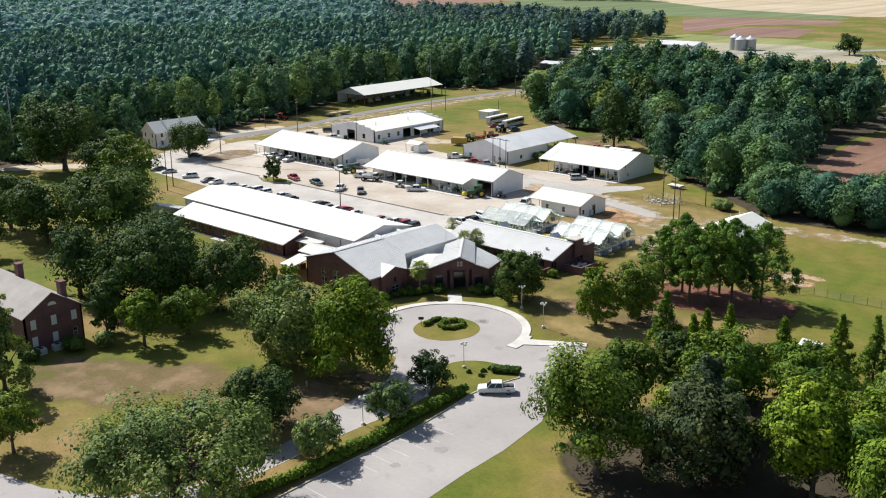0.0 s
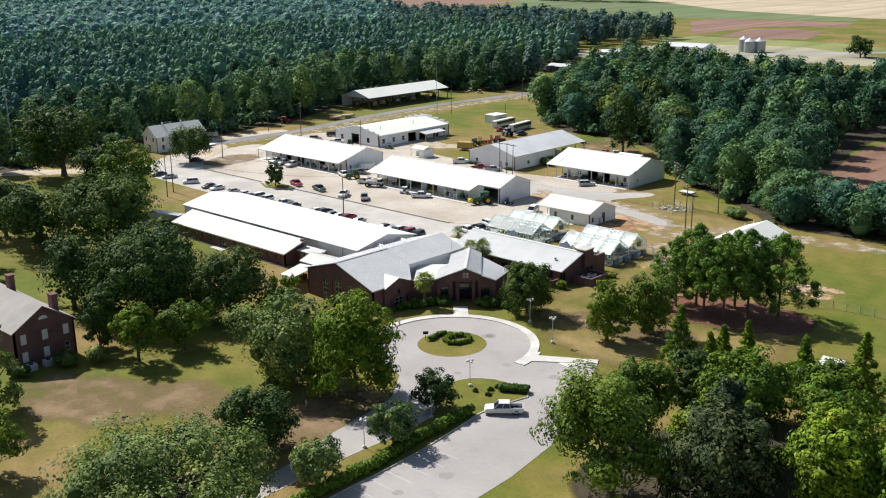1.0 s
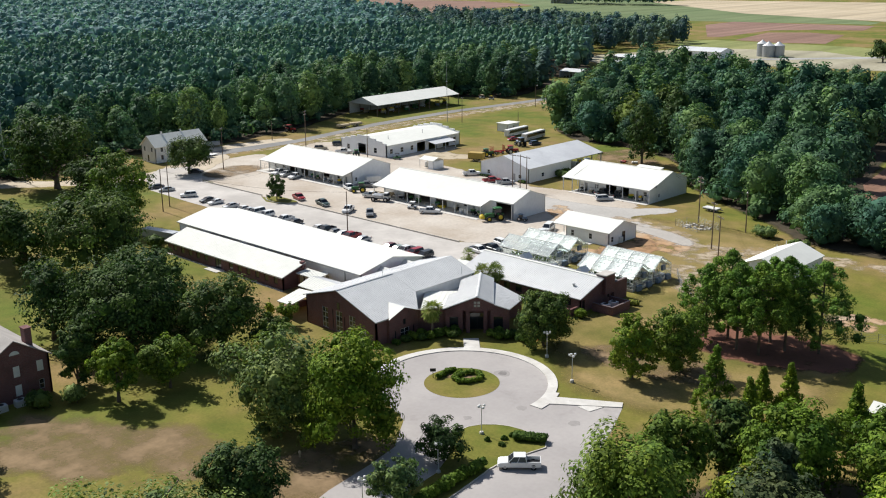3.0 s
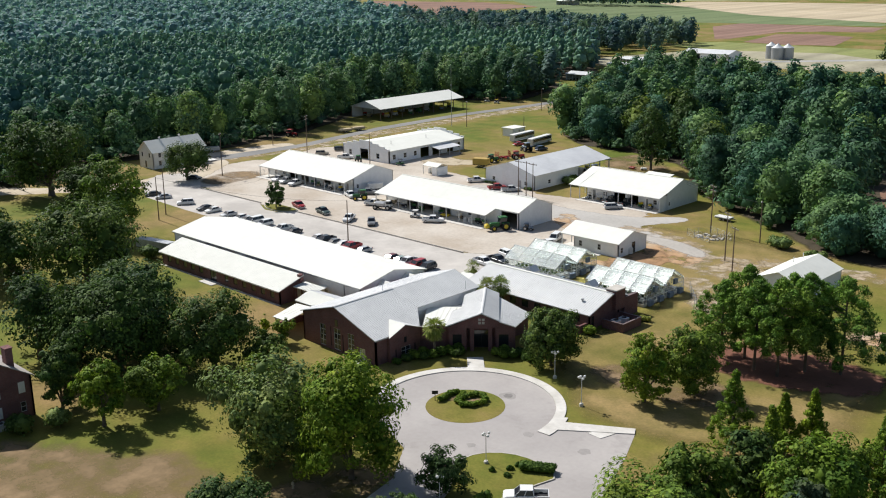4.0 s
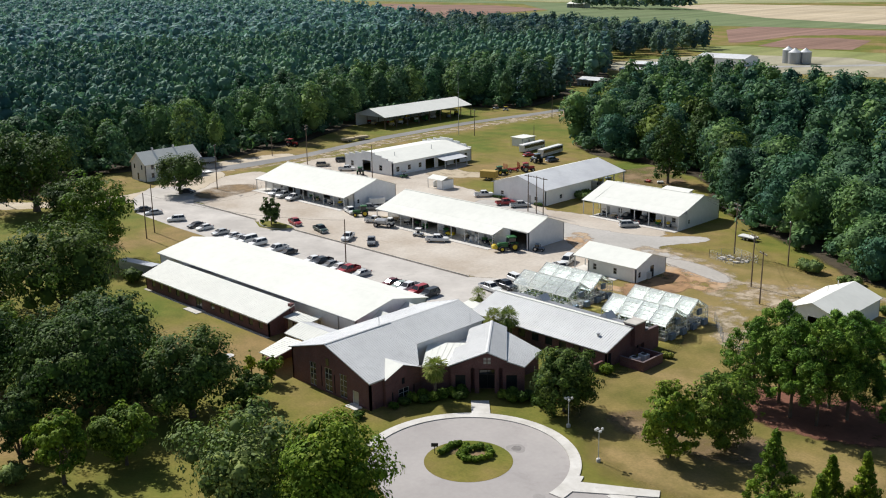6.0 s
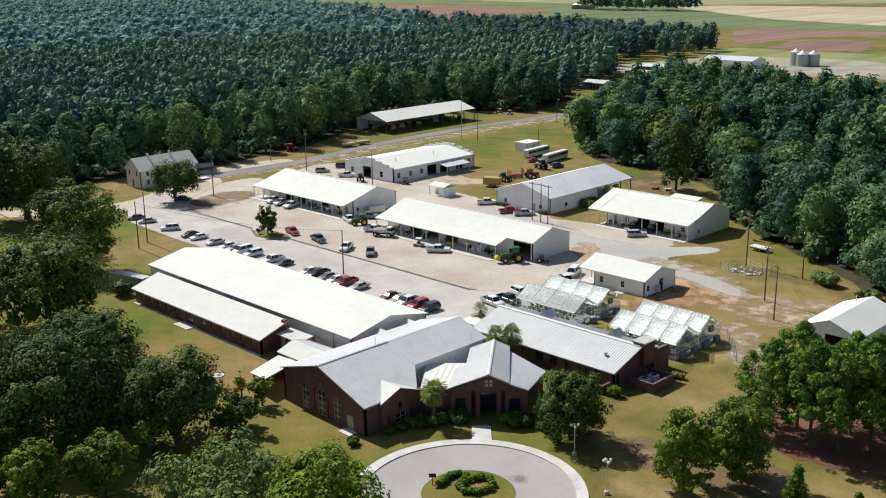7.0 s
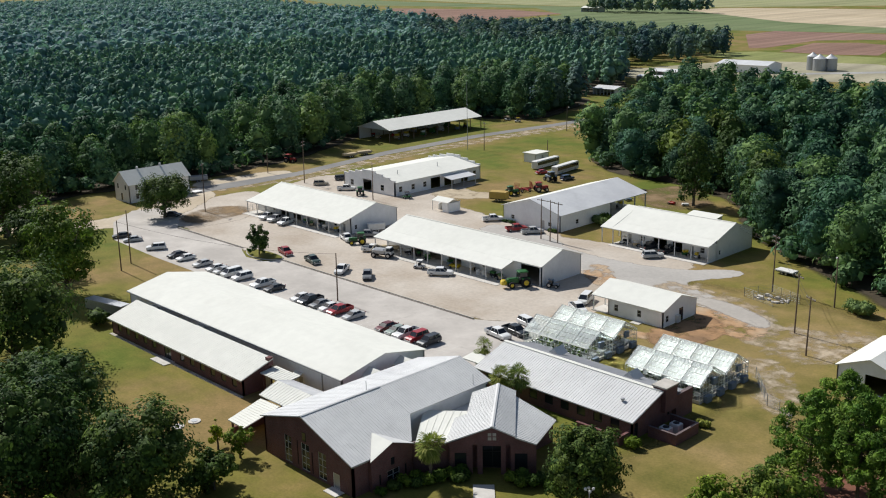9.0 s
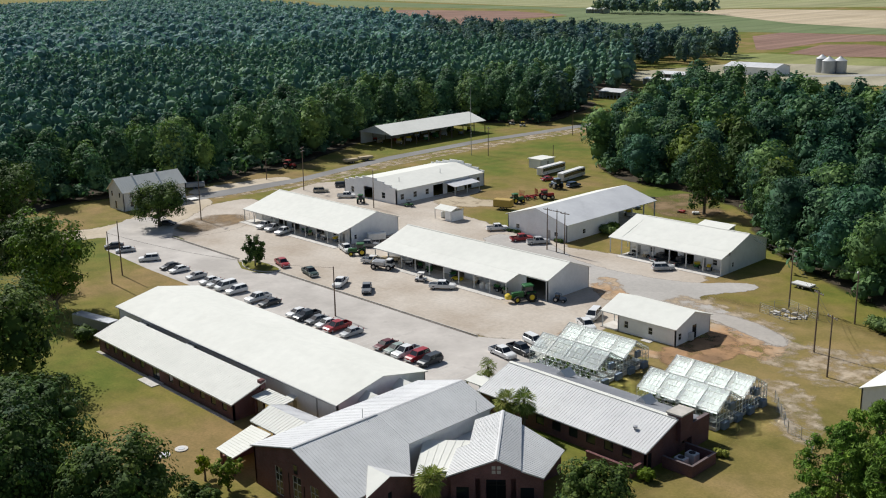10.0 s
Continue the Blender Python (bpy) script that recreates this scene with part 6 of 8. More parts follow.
# the copse at the parking's east side
tree("copse_tree", -52.0, 92.0, 21.0, 17.5, "mid", "large open green tree at the edge of the parking", 0.16, 15, 6800, 0.5, "vase", 0.45, 61, group="copse by the parking", core=0.3, gaps=0.7, limbs=30)
COPSE = [(-58.0, 108.0, 11, 12, "mid", "vase"), (-57.5, 117.0, 9, 10.5, "dark", "round"), (-42.0, 97.0, 15, 14.5, "cedar", "dome"), (-43.5, 104.0, 11, 14.5, "cedar", "cone"),
         (-47.0, 113.0, 14, 14, "bright", "vase"), (-38.5, 120.0, 12, 13, "bright", "round"), (-30.0, 103.5, 14, 15.5, "bright", "vase"), (-25.0, 107.0, 14, 14, "bright", "vase"), (-18.5, 98.0, 13, 15, "bright", "vase"),
         (-26.0, 120.0, 12, 13, "mid", "vase"), (-13.0, 111.0, 13, 15, "mid", "vase"), (-12.0, 126.0, 13, 15, "bright", "vase"), (-24.0, 133.0, 10, 11.5, "mid", "round"),
         (-10.0, 96.0, 14, 15, "mid", "vase"), (-49.5, 123.0, 8.5, 9.5, "mid", "round"), (-20.0, 146.0, 13, 14, "dark", "round"), (-47.0, 103.5, 9, 11, "yellow", "vase"), (-45.5, 138.0, 7, 5.6, "mid", "full"), (-49.5, 136.0, 6, 5.0, "bright", "full")]
for i, (x, y, w, h, leaf, kind) in enumerate(COPSE):
    words = {"mid": "leafy green", "dark": "dense dark-leaved", "yellow": "yellow-green", "bright": "light green broad-leaved", "cedar": "dark grey-green feathery"}[leaf]
    tree("copse_tree", x, y, w, h, leaf, words + " tree in the copse by the parking", 0.08 if kind != "dome" else 0.14, int(10 + 2.6 * w), int(30 * w * h), 0.52, kind, None, 61 + i, group="copse by the parking")


# ---- woods ----
TONES = ((0, 0, 0), (-0.38, -0.3, -0.2), (-0.25, -0.12, 0.05), (0.5, 0.32, -0.05), (0.15, 0.12, 0.05), (-0.15, 0.0, 0.3), (0.5, 0.32, 0.05), (-0.2, -0.15, 0.0))
def wood_crown(rng, n, size, kind, low, w, h, hearts):
    """Leaves of one wood tree round rough hearts."""
    if kind == "spire":
        blobs, lobes = [], []
        for i in range(14):
            u = (i + rng.random()) / 14
            a, k = rng.uniform(0, 6.28), (1 - u ** 1.7) * 0.42 * w * rng.uniform(0.35, 1.0)
            blobs.append((k * math.cos(a), k * math.sin(a), h * (low + (0.96 - low) * u), w * (0.2 - 0.1 * u)))
        for u, r in ((0.15, 0.34), (0.45, 0.28), (0.75, 0.17)):
            lobes.append((0.0, 0.0, h * (low + (1 - low) * u), w * r))
        return leaves_on(rng, blobs, n, size * w, 0.0, 0.35, whole=(h * (1 + low) / 2, w / 2, h * (1 - low) / 2)), cores(lobes[:hearts], 1.05, rng)
    mid, half, turn = h * (1 + low) / 2, h * (1 - low) / 2, rng.uniform(0, 6.28)
    blobs, m = [], 36
    for i in range(m):
        dz = 1 - 1.75 * (i + 0.5) / m
        a, k = turn + 2.4 * i + rng.uniform(-0.3, 0.3), rng.uniform(0.66, 0.98)
        flank = math.sqrt(1 - dz * dz) * (1 - (0.3 if kind == "full" else 0.0) * max(0.0, dz)) * k
        blobs.append((0.42 * w * flank * math.cos(a), 0.42 * w * flank * math.sin(a), mid + dz * half * (0.86 * k + 0.04), w * rng.uniform(0.10, 0.17)))
    hearts_at = [(0, 0, mid - 0.1 * half, 0.36 * w), (0, 0, mid + 0.42 * half, 0.28 * w), (0, 0, mid - 0.6 * half, 0.3 * w), (0.1 * w, 0, mid, 0.3 * w), (-0.1 * w, 0, mid + 0.2 * half, 0.3 * w)]
    return leaves_on(rng, blobs, n, size * w, 0.0, 0.3, whole=(mid, w / 2, half)), cores(hearts_at[:hearts], 0.8 if hearts > 2 else 0.66, rng)


def inside(polygon, x, y):
    hit = np.zeros(len(x), bool)
    for i in range(len(polygon)):
        (x0, y0), (x1, y1) = polygon[i - 1], polygon[i]
        if y0 == y1:
            continue
        hit ^= ((y0 > y) != (y1 > y)) & (x < (x1 - x0) * (y - y0) / (y1 - y0) + x0)
    return hit


def wood(name, polygon, spacing, width, height, n, size, material, label, kind="round", seed=0, with_core=True, low=0.3, clear=None, mixed=1.0, hearts=5, uneven=0.34):
    rng = np.random.default_rng(seed)
    px, py = zip(*polygon)
    gx, gy = np.meshgrid(np.arange(min(px), max(px), spacing), np.arange(min(py), max(py), spacing))
    x = gx.ravel() + rng.uniform(-0.62, 0.62, gx.size) * spacing
    y = gy.ravel() + rng.uniform(-0.62, 0.62, gx.size) * spacing
    ok = inside(polygon, x, y) & (rng.random(len(x)) > 0.07)
    if clear is not None:
        ok &= ~inside(clear, x, y)
    x, y = x[ok], y[ok]
    forms = [wood_crown(rng, n, size, kind, low, width, height, hearts) for _ in range(8)]
    cs, evs, efs, off, tones, core_tones = [], [], [], 0, [], []
    pick = rng.integers(0, 8, len(x))
    for i in range(len(x)):
        c, (ev, ef) = forms[pick[i]]
        a = rng.uniform(0, 6.28)
        big = rng.uniform(-1, 1)
        w, h = (1.0 + uneven * big), (0.97 + 0.2 * big + rng.uniform(-0.12, 0.12))
        tone = np.array(TONES[rng.integers(len(TONES))]) * mixed + rng.uniform(-0.08, 0.08)
        tones.append(np.tile(tone, (len(c) * 4, 1)))
        core_tones.append(np.tile(tone, (len(ev), 1)))
        m = np.array([[math.cos(a) * w, -math.sin(a) * w, 0], [math.sin(a) * w, math.cos(a) * w, 0], [0, 0, h]]).T
        o = np.array([x[i], y[i], 0])
        cs.append(c @ m + o)
        if with_core:
            evs.append(ev @ m + o)
            efs.append(ef + off)
            off += len(ev)
    me = quads_mesh(name, np.concatenate(cs), material, (np.concatenate(evs), np.concatenate(efs)) if with_core else None)
    tone = np.concatenate(tones + (core_tones if with_core else []))
    at = me.attributes.new("tint", "FLOAT_VECTOR", "POINT")
    if len(me.vertices) == len(tone):
        at.data.foreach_set("vector", tone.astype(np.float32).reshape(-1))
    return tagged(new(name, me), label, "woods", kind="stuff")


WOOD_FRONT = [(-318, 100), (-304, 128), (-312, 150), (-322, 176), (-318, 190), (-314, 212), (-316, 232), (-320, 255), (-331, 280), (-341, 300), (-348, 330), (-348, 360), (-332, 371), (-316, 378), (-322, 400), (-342, 452),
              (-372, 440), (-398, 380), (-398, 330), (-392, 290), (-372, 250), (-360, 200), (-350, 150), (-350, 100)]
# the road slips through between the woods here, with a dirt yard and a shed beyond
CLEARING = [(-318, 376), (-312, 397), (-358, 462), (-341, 478), (-292, 412), (-276, 398), (-290, 380)]
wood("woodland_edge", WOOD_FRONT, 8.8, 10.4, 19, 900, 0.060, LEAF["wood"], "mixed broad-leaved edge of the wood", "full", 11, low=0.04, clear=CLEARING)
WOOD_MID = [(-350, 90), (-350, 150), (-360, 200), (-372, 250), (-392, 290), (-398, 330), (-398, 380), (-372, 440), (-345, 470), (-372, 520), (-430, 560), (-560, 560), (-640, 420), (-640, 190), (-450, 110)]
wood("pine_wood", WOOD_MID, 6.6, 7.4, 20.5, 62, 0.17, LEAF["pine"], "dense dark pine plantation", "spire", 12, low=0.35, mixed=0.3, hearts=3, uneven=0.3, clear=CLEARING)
# the woods farthest off carry their haze in the leaf colour
wood("pine_wood_far", [(-640, 190), (-640, 420), (-560, 560), (-700, 660), (-800, 770), (-1050, 900), (-1500, 1080), (-2300, 1500), (-2300, 800)], 12.5, 14, 22, 30, 0.17, LEAF["far_hazy_pine"], "far dark pine woods, paled by haze in their colour", "full", 13, low=0.35, mixed=0.2, hearts=2, uneven=0.25)
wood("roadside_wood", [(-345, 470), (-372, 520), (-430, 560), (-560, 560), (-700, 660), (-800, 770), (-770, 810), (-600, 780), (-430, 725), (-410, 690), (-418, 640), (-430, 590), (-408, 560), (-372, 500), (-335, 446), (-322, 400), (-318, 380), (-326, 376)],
     9.6, 11.0, 19, 200, 0.105, LEAF["far_hazy_leaf"], "broad-leaved wood beyond the road", "full", 14, low=0.05, hearts=4, clear=CLEARING)
EAST_FRONT = [(-276, 400), (-262, 348), (-236, 312), (-216, 300), (-192, 301), (-166, 286), (-152, 262), (-131, 246), (-118, 236), (-110, 231), (-101, 230), (-98, 238), (-102, 252), (-112, 268), (-128, 288), (-150, 310), (-180, 330), (-215, 338), (-240, 360), (-262, 404)]
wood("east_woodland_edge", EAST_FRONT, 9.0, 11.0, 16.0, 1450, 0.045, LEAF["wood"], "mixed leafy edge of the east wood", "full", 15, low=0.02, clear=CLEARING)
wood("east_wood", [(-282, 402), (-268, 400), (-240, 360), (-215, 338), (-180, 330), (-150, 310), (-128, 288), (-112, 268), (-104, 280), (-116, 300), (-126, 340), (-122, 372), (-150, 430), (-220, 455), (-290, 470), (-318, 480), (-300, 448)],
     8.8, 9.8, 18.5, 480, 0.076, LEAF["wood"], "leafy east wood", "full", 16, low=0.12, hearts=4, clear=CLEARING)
wood("east_wood_shade", [(-272, 388), (-262, 352), (-215, 304), (-165, 290), (-150, 268), (-160, 300), (-215, 345), (-262, 385)], 14, 12, 16, 800, 0.06, LEAF["dark"], "dark oaks in the east wood", "full", 17, low=0.04)
wood("far_tree_line", [(-1010, 1290), (-930, 1250), (-800, 1272), (-790, 1300), (-990, 1335)], 13, 16, 22, 40, 0.22, LEAF["far_hazy_leaf"], "far tree line", "round", 18, low=0.1, hearts=2)
wood("far_horizon_woods", [(-2900, 2300), (-1500, 2050), (-900, 1900), (-300, 1750), (300, 1650), (300, 1720), (-900, 1980), (-1500, 2140), (-2900, 2420)], 22, 30, 24, 14, 0.4, LEAF["far_hazy_leaf"], "far woods along the horizon", "round", 19, low=0.1, hearts=2)


# dark litter under the trees, its tone deepened to imitate their shade
LITTER = bare_material("forest_litter", (0.050, 0.042, 0.028), (0.085, 0.066, 0.042), 0.2, 1.2, 0.1, 1.0, edge=0.3)
patch("forest_floor_west", WOOD_FRONT, LITTER, "dark leaf litter under the wood", 0.024, 3.0)
patch("forest_floor_pines", WOOD_MID, LITTER, "dark needle litter under the pines", 0.027, 3.0)
patch("forest_floor_east", [(-276, 402), (-262, 350), (-236, 314), (-216, 302), (-192, 303), (-166, 288), (-152, 264), (-131, 250), (-118, 240.5), (-109, 236), (-100, 227), (-88, 224), (-79, 224.5), (-66, 229), (-54, 231), (-54, 242), (-80, 245), (-104, 256), (-106, 280), (-116, 300), (-126, 340), (-122, 372), (-150, 430), (-220, 455), (-290, 470), (-318, 480), (-300, 448)], LITTER, "dark leaf litter under the east wood", 0.029, 3.0)
# brown ground here; the copse's shade is put into the dark litter colour
patch("copse_floor", [(-57, 93), (-51, 88), (-40, 90), (-28, 83), (-8, 83), (-4, 116), (-14, 134), (-40, 126), (-52, 122), (-58, 110), (-58.5, 100)], LITTER, "litter and roots under the copse, coloured dark for its shade", 0.022, 2.5)

EAST_THICKET = [(-107, 231), (-97, 223), (-88, 223), (-79, 223.5), (-66, 229), (-54, 232), (-54, 240), (-70, 239), (-86, 240), (-98, 240)]
wood("east_thicket", EAST_THICKET, 5.4, 9.5, 11.0, 1250, 0.045, LEAF["wood"], "rounded leafy thicket before the east wood", "full", 31, low=0.0)
wood("east_understory", EAST_FRONT, 5.2, 6.5, 4.6, 90, 0.14, LEAF["wood"], "scrubby understory along the east wood", "full", 21, low=0.0, mixed=0.7, hearts=2, clear=CLEARING)
wood("west_understory", WOOD_FRONT, 6.4, 7.5, 5.0, 80, 0.14, LEAF["wood"], "scrubby understory along the wood", "full", 22, low=0.0, mixed=0.7, hearts=2, clear=CLEARING)


# ---- vehicles ----
PAINT = {}


def paint(name, col, rough=0.36):
    if name not in PAINT:
        m, nt, n = base("paint_" + name, rough, 0.0, 0.5)
        dust = ramp(nt, noise_tex(nt, 1.3, 4), [(0.4, col), (0.75, tuple(c * 0.85 + 0.04 for c in col))])
        nt.links.new(dust, n.inputs["Base Color"])
        n.inputs["Coat Weight"].default_value = 0.1
        PAINT[name] = m
    return PAINT[name]


COL = dict(white=(0.76, 0.76, 0.74), silver=(0.46, 0.47, 0.47), grey=(0.17, 0.18, 0.19), dark=(0.022, 0.028, 0.035), red=(0.34, 0.012, 0.018), maroon=(0.13, 0.018, 0.02),
           green=(0.02, 0.05, 0.042), pale_green=(0.27, 0.33, 0.29), tan=(0.42, 0.37, 0.28), blue=(0.03, 0.06, 0.12))
WORDS = dict(white="white", silver="silver", grey="grey", dark="near-black", red="red", maroon="dark maroon", green="dark green", pale_green="pale green", tan="beige", blue="dark blue")


def loft(profile, w, inset=0.07):
    """A body from a side outline (along x, up z): its flanks lean in at the rim."""
    s, n = Shape(), len(profile)
    cx, cz = sum(p[0] for p in profile) / n, sum(p[1] for p in profile) / n
    rows = []
    for y, k in ((-w / 2, inset), (-w / 2 + inset * 1.2, 0), (w / 2 - inset * 1.2, 0), (w / 2, inset)):
        rows.append([(x - (inset if x > cx else -inset) * (k > 0), y, z - (inset * 0.8 if z > cz else 0) * (k > 0)) for x, z in profile])
    v = [p for r in rows for p in r]
    f = [tuple(range(n)), tuple(range(4 * n - 1, 3 * n - 1, -1))]
    for r in range(3):
        f += [(r * n + i, (r + 1) * n + i, (r + 1) * n + (i + 1) % n, r * n + (i + 1) % n) for i in range(n)]
    return s.add(v, f)


def frustum(x0, x1, y, z0, z1, fx, rx, iy):
    """A cabin: its base from x0 to x1 and half as wide as y, drawn in to the top."""
    b = [(x0, -y, z0), (x1, -y, z0), (x1, y, z0), (x0, y, z0)]
    t = [(x0 + rx, -y + iy, z1), (x1 - fx, -y + iy, z1), (x1 - fx, y - iy, z1), (x0 + rx, y - iy, z1)]
    return Shape().add(b + t, [(3, 2, 1, 0), (4, 5, 6, 7), (0, 1, 5, 4), (1, 2, 6, 5), (2, 3, 7, 6), (3, 0, 4, 7)])


def wheel_set(ob, spots, r, w, rim_material=None):
    for x, y in spots:
        s = 1 if y > 0 else -1
        wh = part("wheel", Shape().tube((x, y - w / 2, r), (x, y + w / 2, r), r, r, 16), MAT["rubber"], ob)
        part("rim", Shape().tube((x, y + s * w * 0.3, r), (x, y + s * (w / 2 + 0.015), r), r * 0.6, r * 0.52, 12), rim_material or MAT["rim"], wh)


SPEC = dict(
    sedan=dict(l=4.75, w=1.8, prof=[(-2.37, 0.45), (-2.3, 0.85), (-1.75, 0.98), (-0.9, 0.95), (0.95, 0.93), (1.9, 0.80), (2.3, 0.68), (2.37, 0.42), (2.2, 0.26), (-2.2, 0.26)], cab=(-1.75, 1.15, 0.93, 1.42, 0.75, 0.65), base=1.4),
    suv=dict(l=4.85, w=1.9, prof=[(-2.4, 0.5), (-2.38, 1.02), (-2.2, 1.08), (0.9, 1.05), (1.95, 0.98), (2.35, 0.82), (2.42, 0.5), (2.25, 0.32), (-2.25, 0.32)], cab=(-2.3, 1.15, 1.05, 1.72, 0.62, 0.3), base=1.45),
    van=dict(l=5.0, w=1.98, prof=[(-2.5, 0.5), (-2.48, 1.1), (-2.3, 1.15), (1.3, 1.12), (2.2, 1.0), (2.45, 0.8), (2.5, 0.5), (2.3, 0.32), (-2.3, 0.32)], cab=(-2.44, 1.7, 1.12, 1.9, 0.75, 0.2), base=1.5),
    pickup=dict(l=5.7, w=1.98, prof=[(-2.85, 0.55), (-2.85, 0.62), (-1.02, 0.64), (-1.0, 1.12), (1.2, 1.12), (1.5, 1.12), (2.5, 1.04), (2.8, 0.9), (2.86, 0.55), (2.65, 0.40), (-2.65, 0.42)], cab=(-1.0, 1.5, 1.1, 1.84, 0.78, 0.16), base=1.82),
)
MASTER = {}


def vehicle(kind, col, x, y, rz, where):
    """A parked vehicle, nose along its own +x, turned by rz."""
    key = (kind, col)
    words = {"sedan": "sedan", "suv": "sport utility car", "van": "minivan", "pickup": "pickup truck"}[kind]
    label = WORDS[col] + " " + words + " parked " + where
    if key in MASTER:
        return tagged(copy_thing(MASTER[key], pose(x, y, 0, 0, 0, rz)), label)
    k = SPEC[kind]
    ob = thing({"sedan": "car", "suv": "car", "van": "van", "pickup": "pickup_truck"}[kind], (x, y, 0), label, "truck" if kind == "pickup" else "car", rz, "parked vehicles", False)
    body_paint = paint(col, COL[col])
    body = part("body", loft(k["prof"], k["w"]), body_paint, ob)
    x0, x1, z0, z1, fx, rx = k["cab"]
    hw = k["w"] / 2 - 0.07
    part("glazing", frustum(x0 + 0.04, x1, hw, z0 - 0.02, z1 - 0.05, fx, rx, 0.2), MAT["dark_glass"], ob, "dark tinted windows")
    rs = Shape().slab([(x0 + rx - 0.02, -hw + 0.17, z1), (x1 - fx + 0.04, -hw + 0.17, z1), (x1 - fx + 0.04, hw - 0.17, z1), (x0 + rx - 0.02, hw - 0.17, z1)], 0.07)
    part("roof", rs, body_paint, ob)
    for s in (-1, 1):
        for bx, tx in ((x0 + 0.02, x0 + rx), (x1 - 0.03, x1 - fx), ((x0 + x1) / 2, (x0 + rx + x1 - fx) / 2)):
            part("pillar", Shape().tube((bx, s * (hw + 0.005), z0 - 0.02), (tx, s * (hw - 0.19), z1 - 0.03), 0.045, 0.045, 5), body_paint, ob)
    if kind == "pickup":
        bed = Shape().box(-2.84, -1.02, -0.97, -0.87, 0.6, 1.16).box(-2.84, -1.02, 0.87, 0.97, 0.6, 1.16).box(-2.85, -2.77, -0.87, 0.87, 0.6, 1.16)
        part("bed", bed, body_paint, ob)
        part("bed_liner", Shape().box(-2.77, -1.03, -0.87, 0.87, 0.62, 0.67).box(-1.03, -0.995, -0.87, 0.87, 0.67, 1.1), MAT["black"], ob, "dark bed liner")
    b, r = k["base"], 0.40 if kind == "pickup" else 0.35
    wheel_set(ob, [(sx * b + (0.08 if sx > 0 else -0.05), sy * (k["w"] / 2 - 0.13)) for sx in (-1, 1) for sy in (-1, 1)], r, 0.25)
    l = k["l"] / 2
    zf = 0.66 if kind == "sedan" else 0.78
    for s in (-1, 1):
        part("headlight", Shape().box(l - 0.13, l - 0.01, s * 0.66 - 0.17, s * 0.66 + 0.17, zf - 0.08, zf + 0.08), MAT["lamp_clear"], ob)
        part("tail_light", Shape().box(-l - 0.012, -l + 0.08, s * 0.78 - 0.09, s * 0.78 + 0.09, 0.75, 0.98), MAT["lamp_red"], ob)
        part("mirror", Shape().bevel_box(x1 - 0.42, x1 - 0.25, s * (hw + 0.12) - 0.1, s * (hw + 0.12) + 0.1, z0, z0 + 0.17, 0.03), MAT["black"], ob)
    part("bumper", Shape().bevel_box(l - 0.06, l + 0.05, -k["w"] / 2 + 0.1, k["w"] / 2 - 0.1, 0.34, 0.56, 0.04), MAT["black"] if col in ("dark", "grey") else MAT["pale_steel"], ob)
    part("bumper", Shape().bevel_box(-l - 0.06, -l + 0.04, -k["w"] / 2 + 0.1, k["w"] / 2 - 0.1, 0.36, 0.56, 0.04), MAT["pale_steel"], ob)
    ob.scale = (0.94, 0.94, 0.94)
    MASTER[key] = ob
    return ob


ROW = "in the long row on the lot"
for kind, col, x, rz in (("suv", "white", -245.6, -118), ("sedan", "dark", -236.1, -92), ("sedan", "white", -232.3, -90), ("sedan", "silver", -225.2, -90), ("sedan", "white", -219.9, -90), ("sedan", "silver", -217.0, -90), ("van", "white", -213.8, -89),
                         ("suv", "white", -209.8, -91), ("pickup", "white", -202.2, -90), ("sedan", "dark", -198.2, -90), ("sedan", "white", -189.2, -90), ("pickup", "dark", -186.2, -90), ("sedan", "grey", -183.2, -91), ("sedan", "white", -180.3, -90),
                         ("pickup", "red", -177.2, -90), ("sedan", "silver", -173.2, -90), ("sedan", "maroon", -164.0, -90), ("sedan", "pale_green", -161.3, -91), ("pickup", "white", -158.8, -90), ("suv", "red", -156.0, -90), ("suv", "dark", -153.0, -89),
                         ("sedan", "silver", -256.9, -110), ("sedan", "dark", -262.4, -112)):
    vehicle(kind, col, x, 160.9, rz, ROW)
for kind, col, x, y, rz in (("pickup", "red", -219.4, 178.8, -16), ("pickup", "green", -209.0, 178.6, -14), ("pickup", "white", -198.2, 178.2, -58), ("pickup", "grey", -191.0, 179.2, -42), ("pickup", "white", -181.0, 190.6, 38)):
    vehicle(kind, col, x, y, rz, "loosely on the sandy yard")
for kind, col, x, y, rz in (("pickup", "white", -146.8, 171.4, -8), ("pickup", "dark", -145.6, 174.5, -8), ("suv", "white", -146.8, 179.2, -12), ("pickup", "white", -145.3, 191.4, -30), ("van", "white", -147.6, 196.5, -70)):
    vehicle(kind, col, x, y, rz, "beside the greenhouses")
for kind, col, x, y, rz in (("suv", "silver", -156.0, 230.6, 50), ("pickup", "dark", -160.4, 236.4, 80), ("pickup", "dark", -155.6, 236.6, 80), ("pickup", "red", -194.4, 229.2, 60), ("pickup", "silver", -189.6, 229.6, 55), ("pickup", "white", -205.6, 232.8, 55)):
    vehicle(kind, col, x, y, rz, "before the barns")
